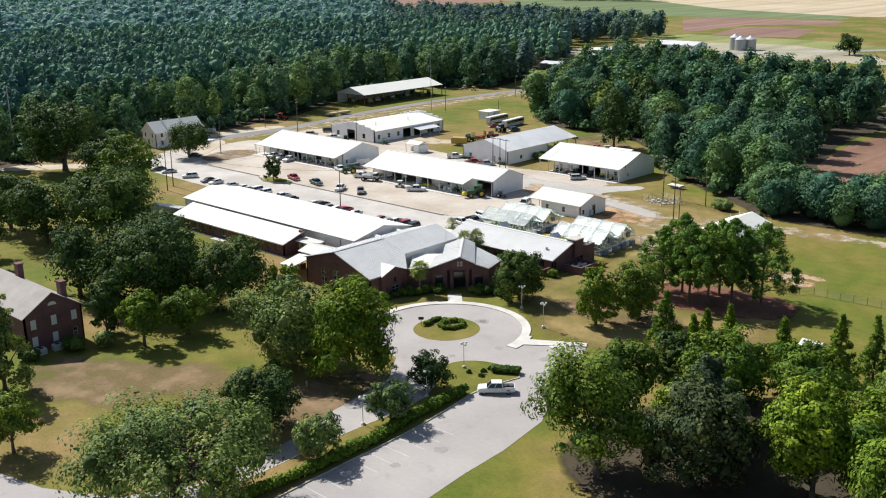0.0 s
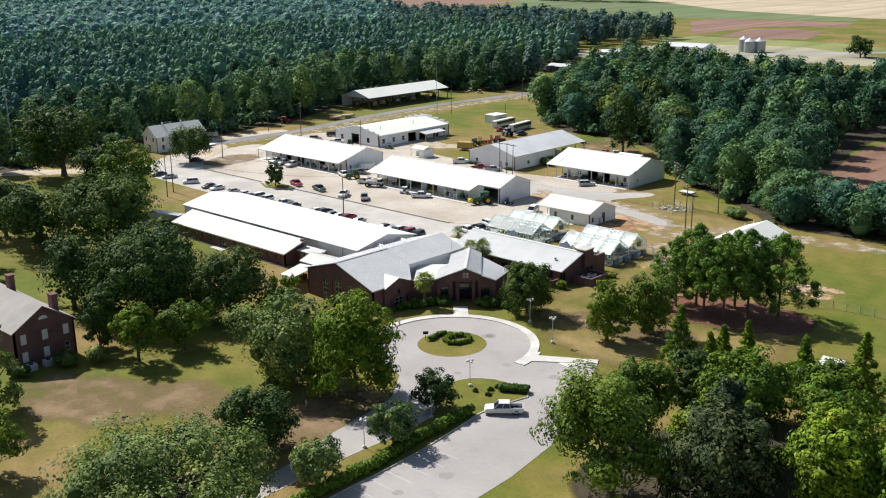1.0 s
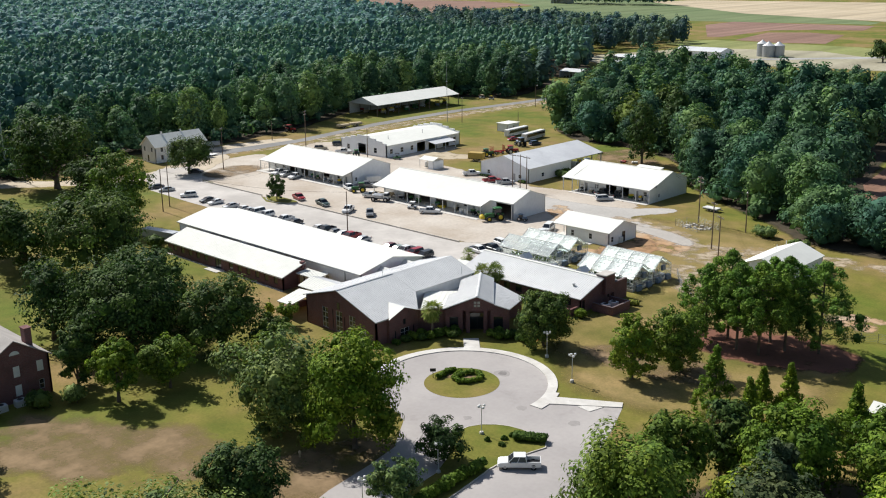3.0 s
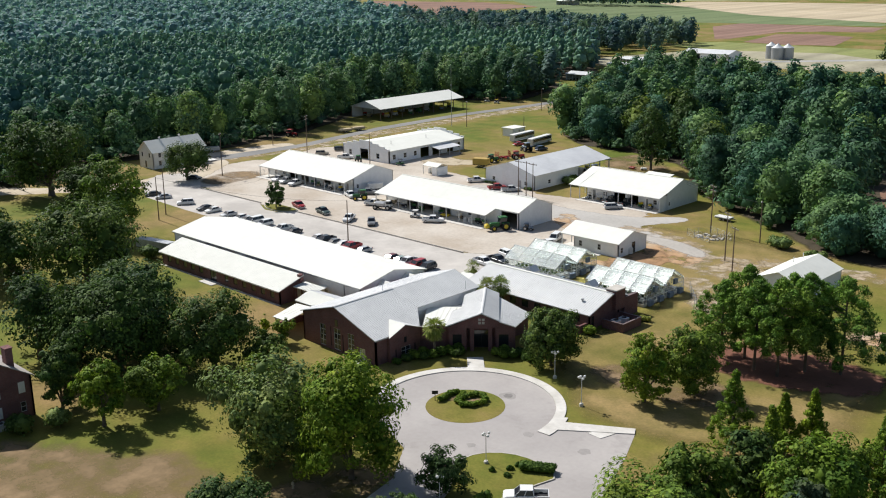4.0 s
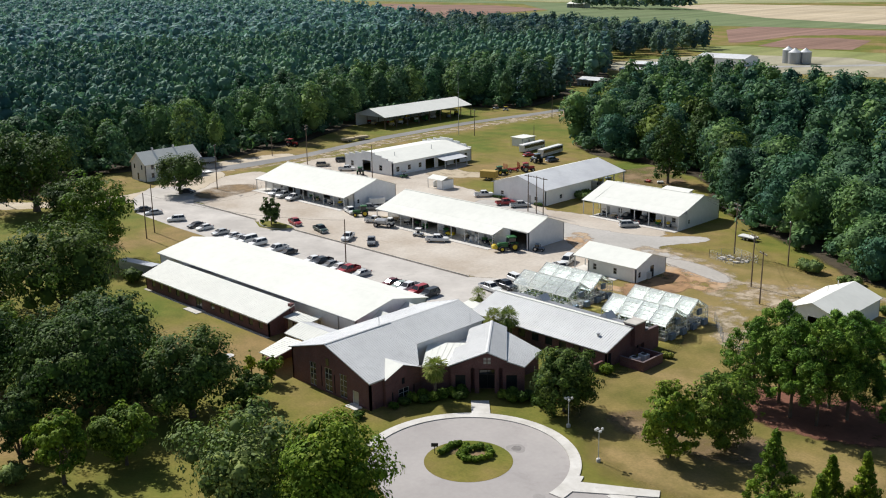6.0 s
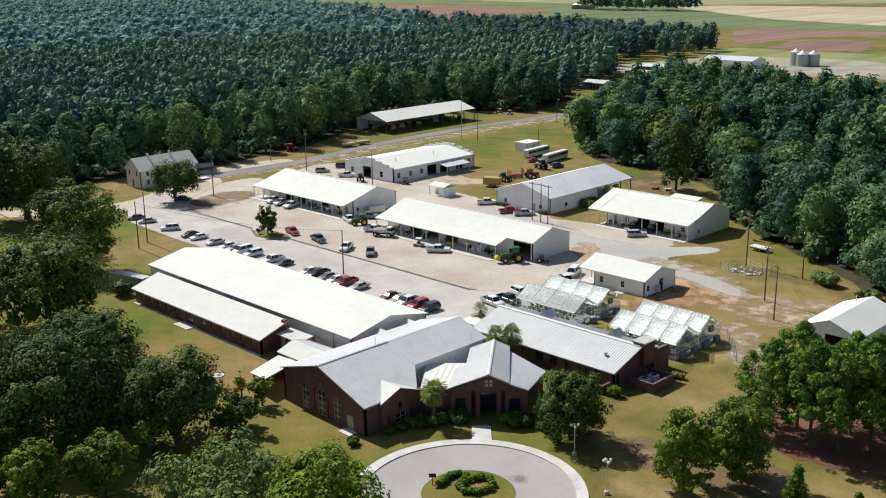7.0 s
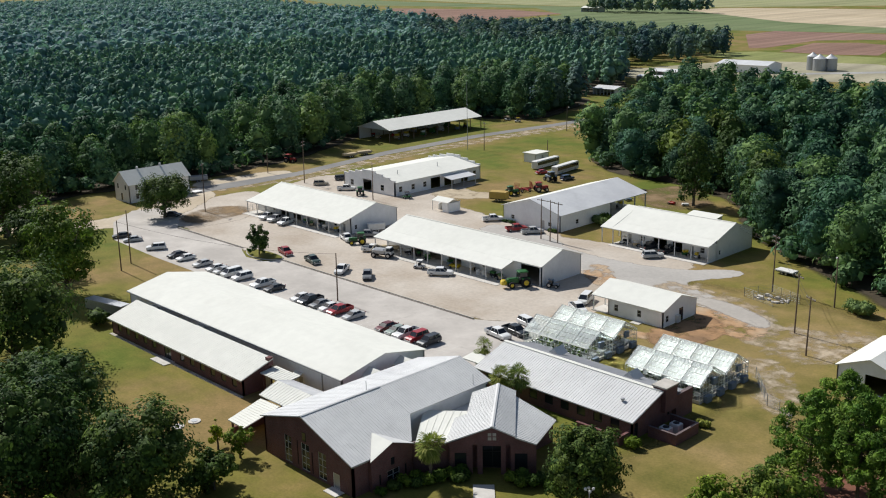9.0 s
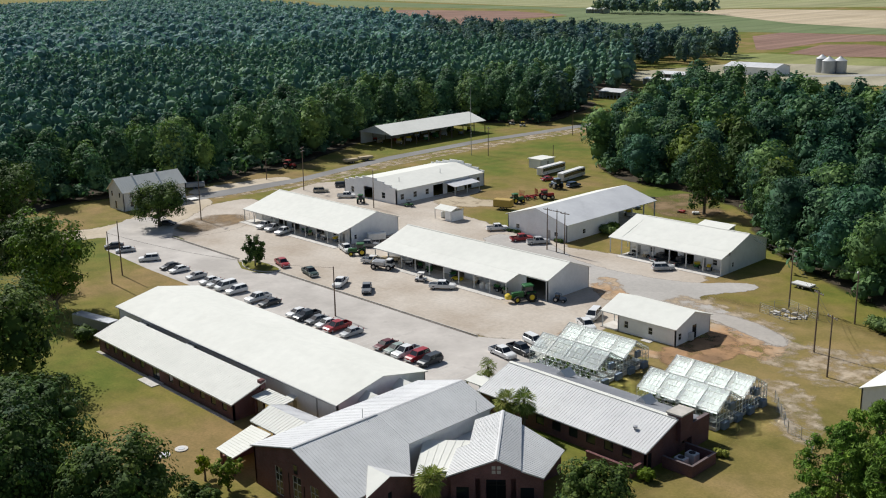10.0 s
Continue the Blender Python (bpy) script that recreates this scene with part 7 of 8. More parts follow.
for kind, col, x, y, rz in (("suv", "tan", -276.0, 232.4, 50), ("suv", "dark", -277.4, 241.6, 60), ("pickup", "white", -264.2, 232.6, 45), ("sedan", "dark", -273.6, 181.2, 35), ("pickup", "white", -251.8, 196.6, -80), ("pickup", "silver", -247.8, 196.4, -82), ("pickup", "white", -243.0, 196.0, -78),
                            ("pickup", "white", -218.4, 195.8, -20), ("pickup", "grey", -217.4, 201.4, 40), ("pickup", "white", -205.8, 193.4, 30)):
    vehicle(kind, col, x, y, rz, "by the west barns")
vehicle("pickup", "white", -77.0, 102.4, 221, "at the drive entrance beside the median")
vehicle("sedan", "red", -236.4, 288.0, 75, "between two buses on the grass")
vehicle("suv", "blue", -224.4, 285.4, 80, "on the grass behind the barns")


# ---- machines ----
def tractor(x, y, rz, col, rims, label, size=1.0, loader=False):
    ob = thing("tractor", (x, y, 0), label, "tractor", rz, "", False)
    k = size
    m = MAT[col]
    part("hood", Shape().bevel_box(0.1 * k, 2.2 * k, -0.42 * k, 0.42 * k, 0.85 * k, 1.65 * k, 0.12 * k), m, ob)
    part("chassis", Shape().box(-1.3 * k, 2.1 * k, -0.3 * k, 0.3 * k, 0.55 * k, 0.9 * k), MAT["black"], ob)
    part("cab_glass", frustum(-1.35 * k, 0.15 * k, 0.72 * k, 1.3 * k, 2.6 * k, 0.1, 0.1, 0.05), MAT["dark_glass"], ob)
    part("cab_roof", Shape().bevel_box(-1.5 * k, 0.25 * k, -0.82 * k, 0.82 * k, 2.6 * k, 2.82 * k, 0.1), m, ob)
    for s in (-1, 1):
        part("fender", Shape().bevel_box(-1.7 * k, -0.2 * k, s * 0.95 * k - 0.28 * k, s * 0.95 * k + 0.28 * k, 1.5 * k, 1.75 * k, 0.1), m, ob)
    wheel_set(ob, [(-0.95 * k, -0.98 * k), (-0.95 * k, 0.98 * k)], 0.88 * k, 0.5 * k, MAT[rims])
    wheel_set(ob, [(1.55 * k, -0.85 * k), (1.55 * k, 0.85 * k)], 0.58 * k, 0.36 * k, MAT[rims])
    part("exhaust", Shape().tube((0.6 * k, 0.48 * k, 1.6 * k), (0.6 * k, 0.48 * k, 2.7 * k), 0.05), MAT["black"], ob)
    if loader:
        part("front_tank", Shape().bevel_box(2.35 * k, 3.3 * k, -0.7 * k, 0.7 * k, 0.7 * k, 1.5 * k, 0.25 * k), MAT["yellow"], ob, "yellow front tank")
    return ob


tractor(-163.6, 195.6, -118, "jd_green", "yellow", "large green tractor with yellow wheels at the open bay", 1.15, True)
tractor(-213.6, 195.4, -130, "jd_green", "yellow", "green tractor with yellow wheels beside the barn", 1.0)
tractor(-255.6, 230.8, 140, "jd_green", "yellow", "old green tractor before the stepped workshop", 0.9)
tractor(-315.1, 249.4, 20, "mach_red", "rim", "red tractor in the shade of the woods", 1.0)
tractor(-219.6, 267.6, 60, "mach_red", "rim", "red tractor parked among implements", 1.0)
tractor(-222.6, 258.8, 70, "jd_green", "yellow", "green tractor parked behind the barn", 0.95)
tractor(-158.2, 199.6, 20, "blue_grey", "rim", "small grey utility vehicle beside the barn wall", 0.6)
tractor(-337.0, 303.5, 30, "mach_red", "rim", "red tractor under the open shed", 0.9)


def cart(x, y, rz, label, canopy="black", k=1.0):
    ob = thing("utility_cart", (x, y, 0), label, "cart", rz, "", False)
    part("body", Shape().bevel_box(-1.2 * k, 1.2 * k, -0.6 * k, 0.6 * k, 0.35 * k, 0.75 * k, 0.08), MAT["jd_green"] if canopy == "black" else MAT["pale_steel"], ob)
    part("seat", Shape().bevel_box(-0.3 * k, 0.2 * k, -0.55 * k, 0.55 * k, 0.75 * k, 1.2 * k, 0.08), MAT["black"], ob)
    fr = Shape()
    for sx in (-0.5, 0.6):
        for sy in (-0.55, 0.55):
            fr.tube((sx * k, sy * k, 0.7 * k), (sx * k, sy * k, 1.8 * k), 0.03, 0.03, 6)
    part("roll_frame", fr, MAT["black"], ob)
    part("canopy", Shape().bevel_box(-0.65 * k, 0.75 * k, -0.62 * k, 0.62 * k, 1.8 * k, 1.9 * k, 0.03), MAT[canopy], ob)
    wheel_set(ob, [(sx * 0.85 * k, sy * 0.6 * k) for sx in (-1, 1) for sy in (-1, 1)], 0.32 * k, 0.25 * k)
    return ob


cart(-188.0, 191.2, 30, "small pale utility cart on the barn apron", "trim")
cart(-242.1, 236.6, 60, "small green utility cart beside the workshop")
cart(-324.0, 368.0, 10, "small utility cart by the road", "tan")
cart(-317.1, 366.8, 40, "yellow utility cart on the verge", "yellow")
cart(-167.6, 236.4, 80, "small cart under the workshop porch", "trim", 0.9)

sprayer = thing("sprayer_truck", (-200.8, 191.8, 0), "grey spreader truck with a tank and high wheels", "farm machine", 25, "", False)
part("tank", Shape().bevel_box(-2.2, 1.0, -0.95, 0.95, 1.0, 2.0, 0.3), MAT["steel"], sprayer)
part("cab", frustum(1.0, 2.5, 0.9, 0.9, 2.4, 0.35, 0.05, 0.1), MAT["trim"], sprayer)
part("cab_window", frustum(1.3, 2.5, 0.91, 1.6, 2.2, 0.25, 0.05, 0.08), MAT["dark_glass"], sprayer)
part("chassis", Shape().box(-2.6, 2.6, -0.4, 0.4, 0.6, 1.0), MAT["black"], sprayer)
part("boom", Shape().tube((-2.3, -1.2, 1.6), (-2.3, 1.2, 2.4), 0.09).tube((-2.3, 1.2, 2.4), (0.6, 1.15, 2.1), 0.08), MAT["tan"], sprayer, "folded spray boom")
wheel_set(sprayer, [(sx * 1.75, sy * 0.95) for sx in (-1, 1) for sy in (-1, 1)], 0.62, 0.4)


def box_trailer(name, x, y, rz, l, w, h, z0, material, label, category="trailer"):
    ob = thing(name, (x, y, 0), label, category, rz, "", False)
    part("box", Shape().bevel_box(-l / 2, l / 2, -w / 2, w / 2, z0, z0 + h, 0.07), MAT[material], ob)
    part("drawbar", Shape().tube((l / 2, -0.5, z0 + 0.05), (l / 2 + 1.2, 0, z0), 0.06).tube((l / 2, 0.5, z0 + 0.05), (l / 2 + 1.2, 0, z0), 0.06), MAT["black"], ob)
    part("axle_frame", Shape().box(-l / 2 + 0.1, l / 2 - 0.1, -w / 2 + 0.2, w / 2 - 0.2, z0 - 0.22, z0), MAT["black"], ob)
    wheel_set(ob, [(dx, sy * (w / 2 - 0.12)) for dx in (-0.45, 0.45) for sy in (-1, 1)], 0.36, 0.24)
    return ob


box_trailer("box_trailer", -219.6, 206.0, 60, 4.2, 2.0, 1.5, 0.7, "trim", "white box trailer behind a pickup")
box_trailer("flat_wagon", -306.9, 268.6, 78, 5.0, 2.2, 0.7, 0.75, "tan", "pale flat farm wagon on the grass")
box_trailer("flat_wagon", -306.8, 275.0, 78, 5.0, 2.2, 0.7, 0.75, "tan", "pale flat farm wagon on the grass")
box_trailer("seed_wagon", -220.0, 250.6, 20, 5.0, 2.4, 1.9, 0.9, "ochre", "tall rusty-yellow seed wagon with open sides")
box_trailer("flatbed_trailer", -128.6, 238.0, -5, 4.2, 2.1, 0.3, 0.7, "trim", "white flatbed trailer before the wood")
box_trailer("flatbed_trailer", -310.0, 211.0, 60, 5.5, 2.2, 1.2, 0.7, "steel", "grey trailer stacked with scrap by the woods")
box_trailer("flatbed_trailer", -203.4, 196.2, 30, 4.0, 1.8, 0.5, 0.7, "tan", "small tan trailer under the barn eave")
box_trailer("covered_trailer", -209.5, 131.0, 12, 10.5, 2.2, 1.9, 0.7, "steel", "long grey trailer with a mottled flat top beside the hall")
box_trailer("flatbed_trailer", -346.0, 378.0, 20, 6, 2.2, 0.8, 0.7, "steel", "grey implement trailer near the woods")

for x, y, rz, l in ((-243.2, 297.6, 95, 14.6), (-232.8, 294.8, 98, 15.0)):
    bus = thing("coach", (x, y, 0), "white coach with a band of dark windows on the grass", "bus", rz, "coaches on the grass", False)
    part("body", Shape().bevel_box(-l / 2, l / 2, -1.27, 1.27, 0.4, 3.3, 0.2), MAT["trim"], bus)
    for s in (-1, 1):
        for i in range(9):
            x0 = -l / 2 + 0.5 + i * (l - 1.0) / 9
            part("window", Shape().box(x0 + 0.02, x0 + (l - 1.0) / 9 - 0.02, s * 1.275 - 0.012, s * 1.275 + 0.012, 1.65, 2.85), MAT["dark_glass"], bus)
    part("windscreen", Shape().box(l / 2 - 0.02, l / 2 + 0.015, -1.05, 1.05, 1.4, 2.8), MAT["dark_glass"], bus)
    part("skirt", Shape().box(-l / 2 + 0.2, l / 2 - 0.2, -1.285, 1.285, 0.42, 0.8), MAT["wall_white"], bus)
    wheel_set(bus, [(dx, sy * 1.12) for dx in (-l / 2 + 3.2, l / 2 - 2.6) for sy in (-1, 1)], 0.5, 0.3)
    bus.scale = (0.86, 0.86, 0.82)

implement = thing("red_implement", (-222.8, 264.5, 0), "folded red and black harrow on the grass", "farm machine", 70, "", False)
part("frame", Shape().box(-2.6, 2.6, -0.12, 0.12, 0.7, 0.95).box(-2.6, 2.6, 1.1, 1.3, 0.7, 0.95).box(-0.15, 0.15, -2.0, 2.0, 0.7, 0.95), MAT["mach_red"], implement)
for s in (-1, 1):
    arm = Shape()
    for i in range(5):
        arm.tube((s * 2.4, -0.4 + 0.5 * i, 0.8), (s * (2.0 + 0.1 * i), -0.4 + 0.5 * i, 2.7), 0.08, 0.06, 6)
    arm.tube((s * 2.4, -0.5, 1.6), (s * 2.4, 1.7, 1.6), 0.07)
    part("folded_wing", arm, MAT["mach_red"], implement)
wheel_set(implement, [(-1.2, -0.6), (1.2, -0.6)], 0.45, 0.3)
for i in range(8):
    part("disc", Shape().tube((-2.2 + 0.62 * i, 1.6, 0.4), (-2.2 + 0.62 * i, 1.66, 0.4), 0.4, 0.38, 12), MAT["black"], implement)
tractor(-227.0, 280.6, 160, "blue_grey", "rim", "dark telehandler on the grass behind the barns", 1.1)
for x, y, rz, c in ((-197.2, 285.6, 30, "black"), (-193.5, 273.6, 60, "blue_grey"), (-182.2, 277.4, 0, "mach_red"), (-178.6, 278.2, 40, "trim")):
    mower = thing("implement", (x, y, 0), "small mower implement resting on bare ground", "farm machine", rz, "", False)
    part("deck", Shape().bevel_box(-0.9, 0.9, -0.6, 0.6, 0.25, 0.7, 0.1), MAT[c], mower)
    part("frame", Shape().tube((0.9, 0, 0.5), (1.7, 0, 0.6), 0.06).tube((-0.5, 0, 0.7), (0.2, 0, 1.3), 0.05), MAT["black"], mower)
    wheel_set(mower, [(-0.6, -0.65), (-0.6, 0.65)], 0.3, 0.2)


# things under the lean-tos and the open shed
def clutter(x, y, label, seed, k=1.0):
    rng = random.Random(seed)
    c = rng.choice(["steel", "blue_grey", "jd_green", "tan", "black", "mach_red"])
    ob = thing("implement", (x, y, 0), label, "farm machine", rng.uniform(0, 180), "stored implements", False)
    part("frame", Shape().bevel_box(-0.9 * k, 0.9 * k, -0.5 * k, 0.5 * k, 0.45, 0.95 * k + 0.2, 0.12), MAT[c], ob)
    part("hopper", frustum(-0.6 * k, 0.6 * k, 0.4 * k, 0.95 * k + 0.2, 1.5 * k + 0.2, -0.15, -0.15, -0.1), MAT[rng.choice(["steel", "yellow", "trim", "jd_green"])], ob)
    wheel_set(ob, [(0.5 * k, -0.6 * k), (0.5 * k, 0.6 * k)], 0.42, 0.22)


for i, (x, y) in enumerate(((-236, 198.8), (-233, 199.2), (-230.4, 198.6), (-226.4, 199.0), (-239, 199.2), (-198, 196.8), (-194.6, 197.0), (-191.2, 196.6), (-184.4, 196.8), (-178.0, 197.0), (-171.6, 196.6), (-169.2, 196.2), (-164.0, 235.8), (-151.4, 236.2), (-148.4, 236.0))):
    clutter(x, y, "farm implement stored under the lean-to roof", i, 0.8)
for i in range(14):
    clutter(-331 + 6 * (i % 2) + 1.5 * (i % 3), 302 + 3.1 * i, "farm machine stored in the open shed", 40 + i, 1.3)
for i, (x, y) in enumerate(((-192, 259), (-196, 262), (-190, 265), (-199, 266))):
    clutter(x, y, "machine parked in the open barn end", 70 + i, 1.2)
barrel = thing("yellow_mower", (-182.6, 196.4, 0), "yellow mower deck under the lean-to", "farm machine", 20, "", False)
part("deck", Shape().bevel_box(-1.2, 1.2, -0.6, 0.6, 0.3, 0.8, 0.2), MAT["yellow"], barrel)
wheel_set(barrel, [(-0.8, -0.6), (-0.8, 0.6)], 0.3, 0.2)
for x, y in ((-175.2, 196.0), (-173.9, 196.3)):
    drum = thing("plastic_tank", (x, y, 0.1), "white plastic tank under the lean-to", "tank", 0, "", False)
    part("shell", Shape().lathe([(0.5, 0), (0.55, 0.1), (0.55, 0.9), (0.3, 1.15), (0.1, 1.2)], 12), MAT["trim"], drum)


# ---- greenhouses ----
def greenhouse(x0, x1, y0, label, shaded):
    """Two gabled glass spans side by side, ridges along x. shaded: for each span, whether white shade cloth hangs under its glass."""
    ob = thing("greenhouse", ((x0 + x1) / 2, y0 + 7, 0), label, "greenhouse", group="greenhouses behind the wing")
    span, ez, rz, n = 6.7, 2.9, 4.9, 4
    kerb_y1 = y0 + 2 * span
    part("base_wall", Shape().box(x0, x1, y0, y0 + 0.15, 0, 0.5).box(x0, x1, kerb_y1 - 0.15, kerb_y1, 0, 0.5).box(x0, x0 + 0.15, y0 + 0.15, kerb_y1 - 0.15, 0, 0.5).box(x1 - 0.15, x1, y0 + 0.15, kerb_y1 - 0.15, 0, 0.5), MAT["concrete"], ob)
    part("floor_slab", Shape().box(x0 + 0.15, x1 - 0.15, y0 + 0.15, kerb_y1 - 0.15, 0, 0.06), MAT["concrete"], ob)
    bay = (x1 - x0) / n
    for k in range(2):
        ya, yb = y0 + k * span, y0 + (k + 1) * span
        ym = (ya + yb) / 2

        def slope(side, t, drop=0.0):
            """A point of the roof: t from eave (0) to ridge (1)."""
            return ((ya if side < 0 else yb) * (1 - t) + ym * t, ez + (rz - ez) * t - drop)

        frame_bars = Shape()
        m = 20
        for i in range(m + 1):
            x = x0 + (x1 - x0) * i / m
            r = 0.045 if i % 5 == 0 else 0.02
            for side in (-1, 1):
                frame_bars.tube((x, *slope(side, 0)), (x, *slope(side, 1)), r, r, 4, False)
                if i % 2 == 0 or i % 5 == 0:
                    y = ya + 0.05 if side < 0 else yb - 0.05
                    frame_bars.tube((x, y, 0.4), (x, y, ez), r, r, 4, False)
        for y, z, r in [(ya, ez, 0.06), (yb, ez, 0.06), (ym, rz, 0.055), (ya + 0.05, 1.7, 0.03), (yb - 0.05, 1.7, 0.03)] + [(*slope(e, t), 0.022) for e in (-1, 1) for t in (0.25, 0.5, 0.75)]:
            frame_bars.tube((x0, y, z), (x1, y, z), r, r, 4, False)
        for x in (x0, x1):
            for i in range(1, 8):
                y = ya + span * i / 8
                frame_bars.tube((x, y, 0.4), (x, y, ez + (rz - ez) * (1 - abs(y - ym) / (span / 2))), 0.028, 0.028, 4, False)
            for z in (1.2, 2.05, ez):
                frame_bars.tube((x, ya, z), (x, yb, z), 0.04, 0.04, 4, False)
        part("frame", frame_bars, MAT["trim"], ob, "white painted steel frame")
        # laced trusses between the bays, each with a bowed tie
        for i in range(n + 1):
            x = x0 + bay * i
            for dx in (-0.17, 0.17) if 0 < i < n else (0.0,):
                truss = Shape()
                for side in (-1, 1):
                    low = [(x + dx, *slope(side, t, 0.5 - 0.25 * t)) for t in (0.0, 0.5, 1.0)]
                    for a, b in zip(low, low[1:]):
                        truss.tube(a, b, 0.035, 0.035, 4, False)
                    for q in range(6):
                        a, b = q / 6, (q + 1) / 6
                        truss.tube((x + dx, *slope(side, a, 0.5 - 0.25 * a)), (x - dx, *slope(side, b, 0.06)), 0.02, 0.02, 4, False)
                part("truss", truss, MAT["steel"], ob)
            if 0 < i < n:
                arch, prev = Shape(), None
                for j in range(9):
                    t = j / 8
                    y = ya + 0.3 + (span - 0.6) * t
                    q = (x + bay * 0.45 * math.sin(math.pi * t), y, ez - 0.25 + (rz - ez) * (1 - abs(y - ym) / (span / 2)))
                    if prev:
                        arch.tube(prev, q, 0.045, 0.045, 4, False)
                    prev = q
                part("arch", arch, MAT["steel"], ob)
        for i in range(n):
            xa, xb = x0 + bay * i + 0.05, x0 + bay * (i + 1) - 0.05
            for side in (-1, 1):
                e, r = slope(side, 0.0, 0.03), slope(side, 1.0, 0.03)
                pts = [(xa, *e), (xb, *e), (xb, *r), (xa, *r)]
                pane = part("roof_pane", Shape().slab(pts if side < 0 else [pts[1], pts[0], pts[3], pts[2]], 0.012), ROOF_GLASS, ob)
                pane.visible_shadow = False
                if shaded[k]:
                    e, r = slope(side, 0.06, 0.58), slope(side, 0.97, 0.58)
                    pts = [(xa + 0.16, *e), (xb - 0.16, *e), (xb - 0.16, *r), (xa + 0.16, *r)]
                    part("shade_cloth", Shape().slab(pts if side < 0 else [pts[1], pts[0], pts[3], pts[2]], 0.01), SHADE_CLOTH, ob, "white shade cloth")
        for x, sgn in ((x0, 1), (x1, -1)):
            gl = part("end_glass", Shape().prism([(x + sgn * 0.03, ya + 0.05, 0.5), (x + sgn * 0.03, yb - 0.05, 0.5), (x + sgn * 0.03, yb - 0.05, ez), (x + sgn * 0.03, ym, rz - 0.05), (x + sgn * 0.03, ya + 0.05, ez)], (sgn * 0.015, 0, 0)), MAT["pane"], ob)
            gl.visible_shadow = False
        for y in (ya + 0.1, yb - 0.1):
            gl = part("side_glass", Shape().box(x0 + 0.1, x1 - 0.1, y - 0.008, y + 0.008, 0.5, ez - 0.05), MAT["pane"], ob)
            gl.visible_shadow = False
        for j in range(3):
            yb0 = ya + 0.7 + 1.95 * j
            part("bench", Shape().box(x0 + 0.8, x1 - 0.8, yb0, yb0 + 1.4, 0.7, 0.8).box(x0 + 1, x0 + 1.1, yb0 + 0.1, yb0 + 1.3, 0.06, 0.7).box(x1 - 1.1, x1 - 1, yb0 + 0.1, yb0 + 1.3, 0.06, 0.7), MAT["steel"], ob)
            rng = np.random.default_rng(int(abs(x0) * 3 + yb0))
            pots = [(x0 + 1.2 + i * 0.55, yb0 + 0.4 + 0.6 * (i % 2), 1.0, 0.3) for i in range(int((x1 - x0 - 2.4) / 0.55))]
            pl = new("potted_plants", quads_mesh("potted_plants", leaves_on(rng, [(a - (x0 + x1) / 2, b - (y0 + 7), c, r) for a, b, c, r in pots], 260, 0.25), LEAF["shrub"]))
            pl.parent = ob
            tagged(pl, "rows of potted plants", kind="stuff")
        part("vent_fan", Shape().bevel_box(x1 + 0.02, x1 + 0.5, ym - 0.55, ym + 0.55, 2.3, 3.3, 0.05), MAT["blue_grey"], ob, "dark fan box")
        for dy in (1.6, 5.0):
            part("cooler", Shape().bevel_box(x1 + 0.05, x1 + 0.7, ya + dy - 0.7, ya + dy + 0.7, 0.1, 1.1, 0.05), MAT["blue_grey"], ob, "dark cooler box")
    return ob


SHADE_CLOTH = surface("white_shade_cloth", (0.74, 0.76, 0.73), (0.84, 0.86, 0.83), 0.6, 2.2, 0.8, spec=0.2, dirt=(0.62, 0.66, 0.62), dirt_at=(0.55, 0.85))
ROOF_GLASS = surface("whitened_greenhouse_glass", (0.80, 0.84, 0.82), (0.90, 0.94, 0.92), 0.7, 2.5, 0.12, spec=0.5)
rg_node = ROOF_GLASS.node_tree.nodes["Principled BSDF"]
rg_node.inputs["Transmission Weight"].default_value = 0.72
rg_node.inputs["IOR"].default_value = 1.12
greenhouse(-140.6, -127.2, 171.0, "double glasshouse with a pale frame, one span clear", (False, True))
greenhouse(-119.3, -106.2, 170.2, "double glasshouse with white shade cloth under its panes", (True, True))


# ---- poles, lamps, fences ----
def utility_pole(x, y, h, label, arms=1, lean=0.0, arm_rz=0.0, lamp=False, r=0.15):
    ob = thing("utility_pole", (x, y, 0), label, "utility pole", arm_rz, "utility poles", False)
    part("pole", Shape().tube((0, 0, -0.1), (lean, 0, h), r, r * 0.65, 9), MAT["wood"], ob)
    for i in range(arms):
        z = h - 0.5 - 1.0 * i
        arm = part("crossarm", Shape().box(lean - 0.06, lean + 0.06, -1.25, 1.25, z, z + 0.14), MAT["wood"], ob)
        for s in (-1.1, -0.55, 0.55, 1.1):
            part("insulator", Shape().lathe([(0.05, 0), (0.08, 0.06), (0.05, 0.16), (0.02, 0.2)], 8, (lean, s, z + 0.14)), MAT["pale_steel"], arm)
    if lamp:
        l = part("lamp_arm", Shape().tube((lean, 0, h - 0.7), (lean + 0.9, 0, h - 0.3), 0.035), MAT["steel"], ob)
        part("lamp_head", Shape().lathe([(0.22, 0), (0.2, 0.2), (0.08, 0.34)], 10, (lean + 0.95, 0, h - 0.62)), MAT["pale_steel"], l)
    return ob


POLE = "weathered wooden utility pole with a crossarm"
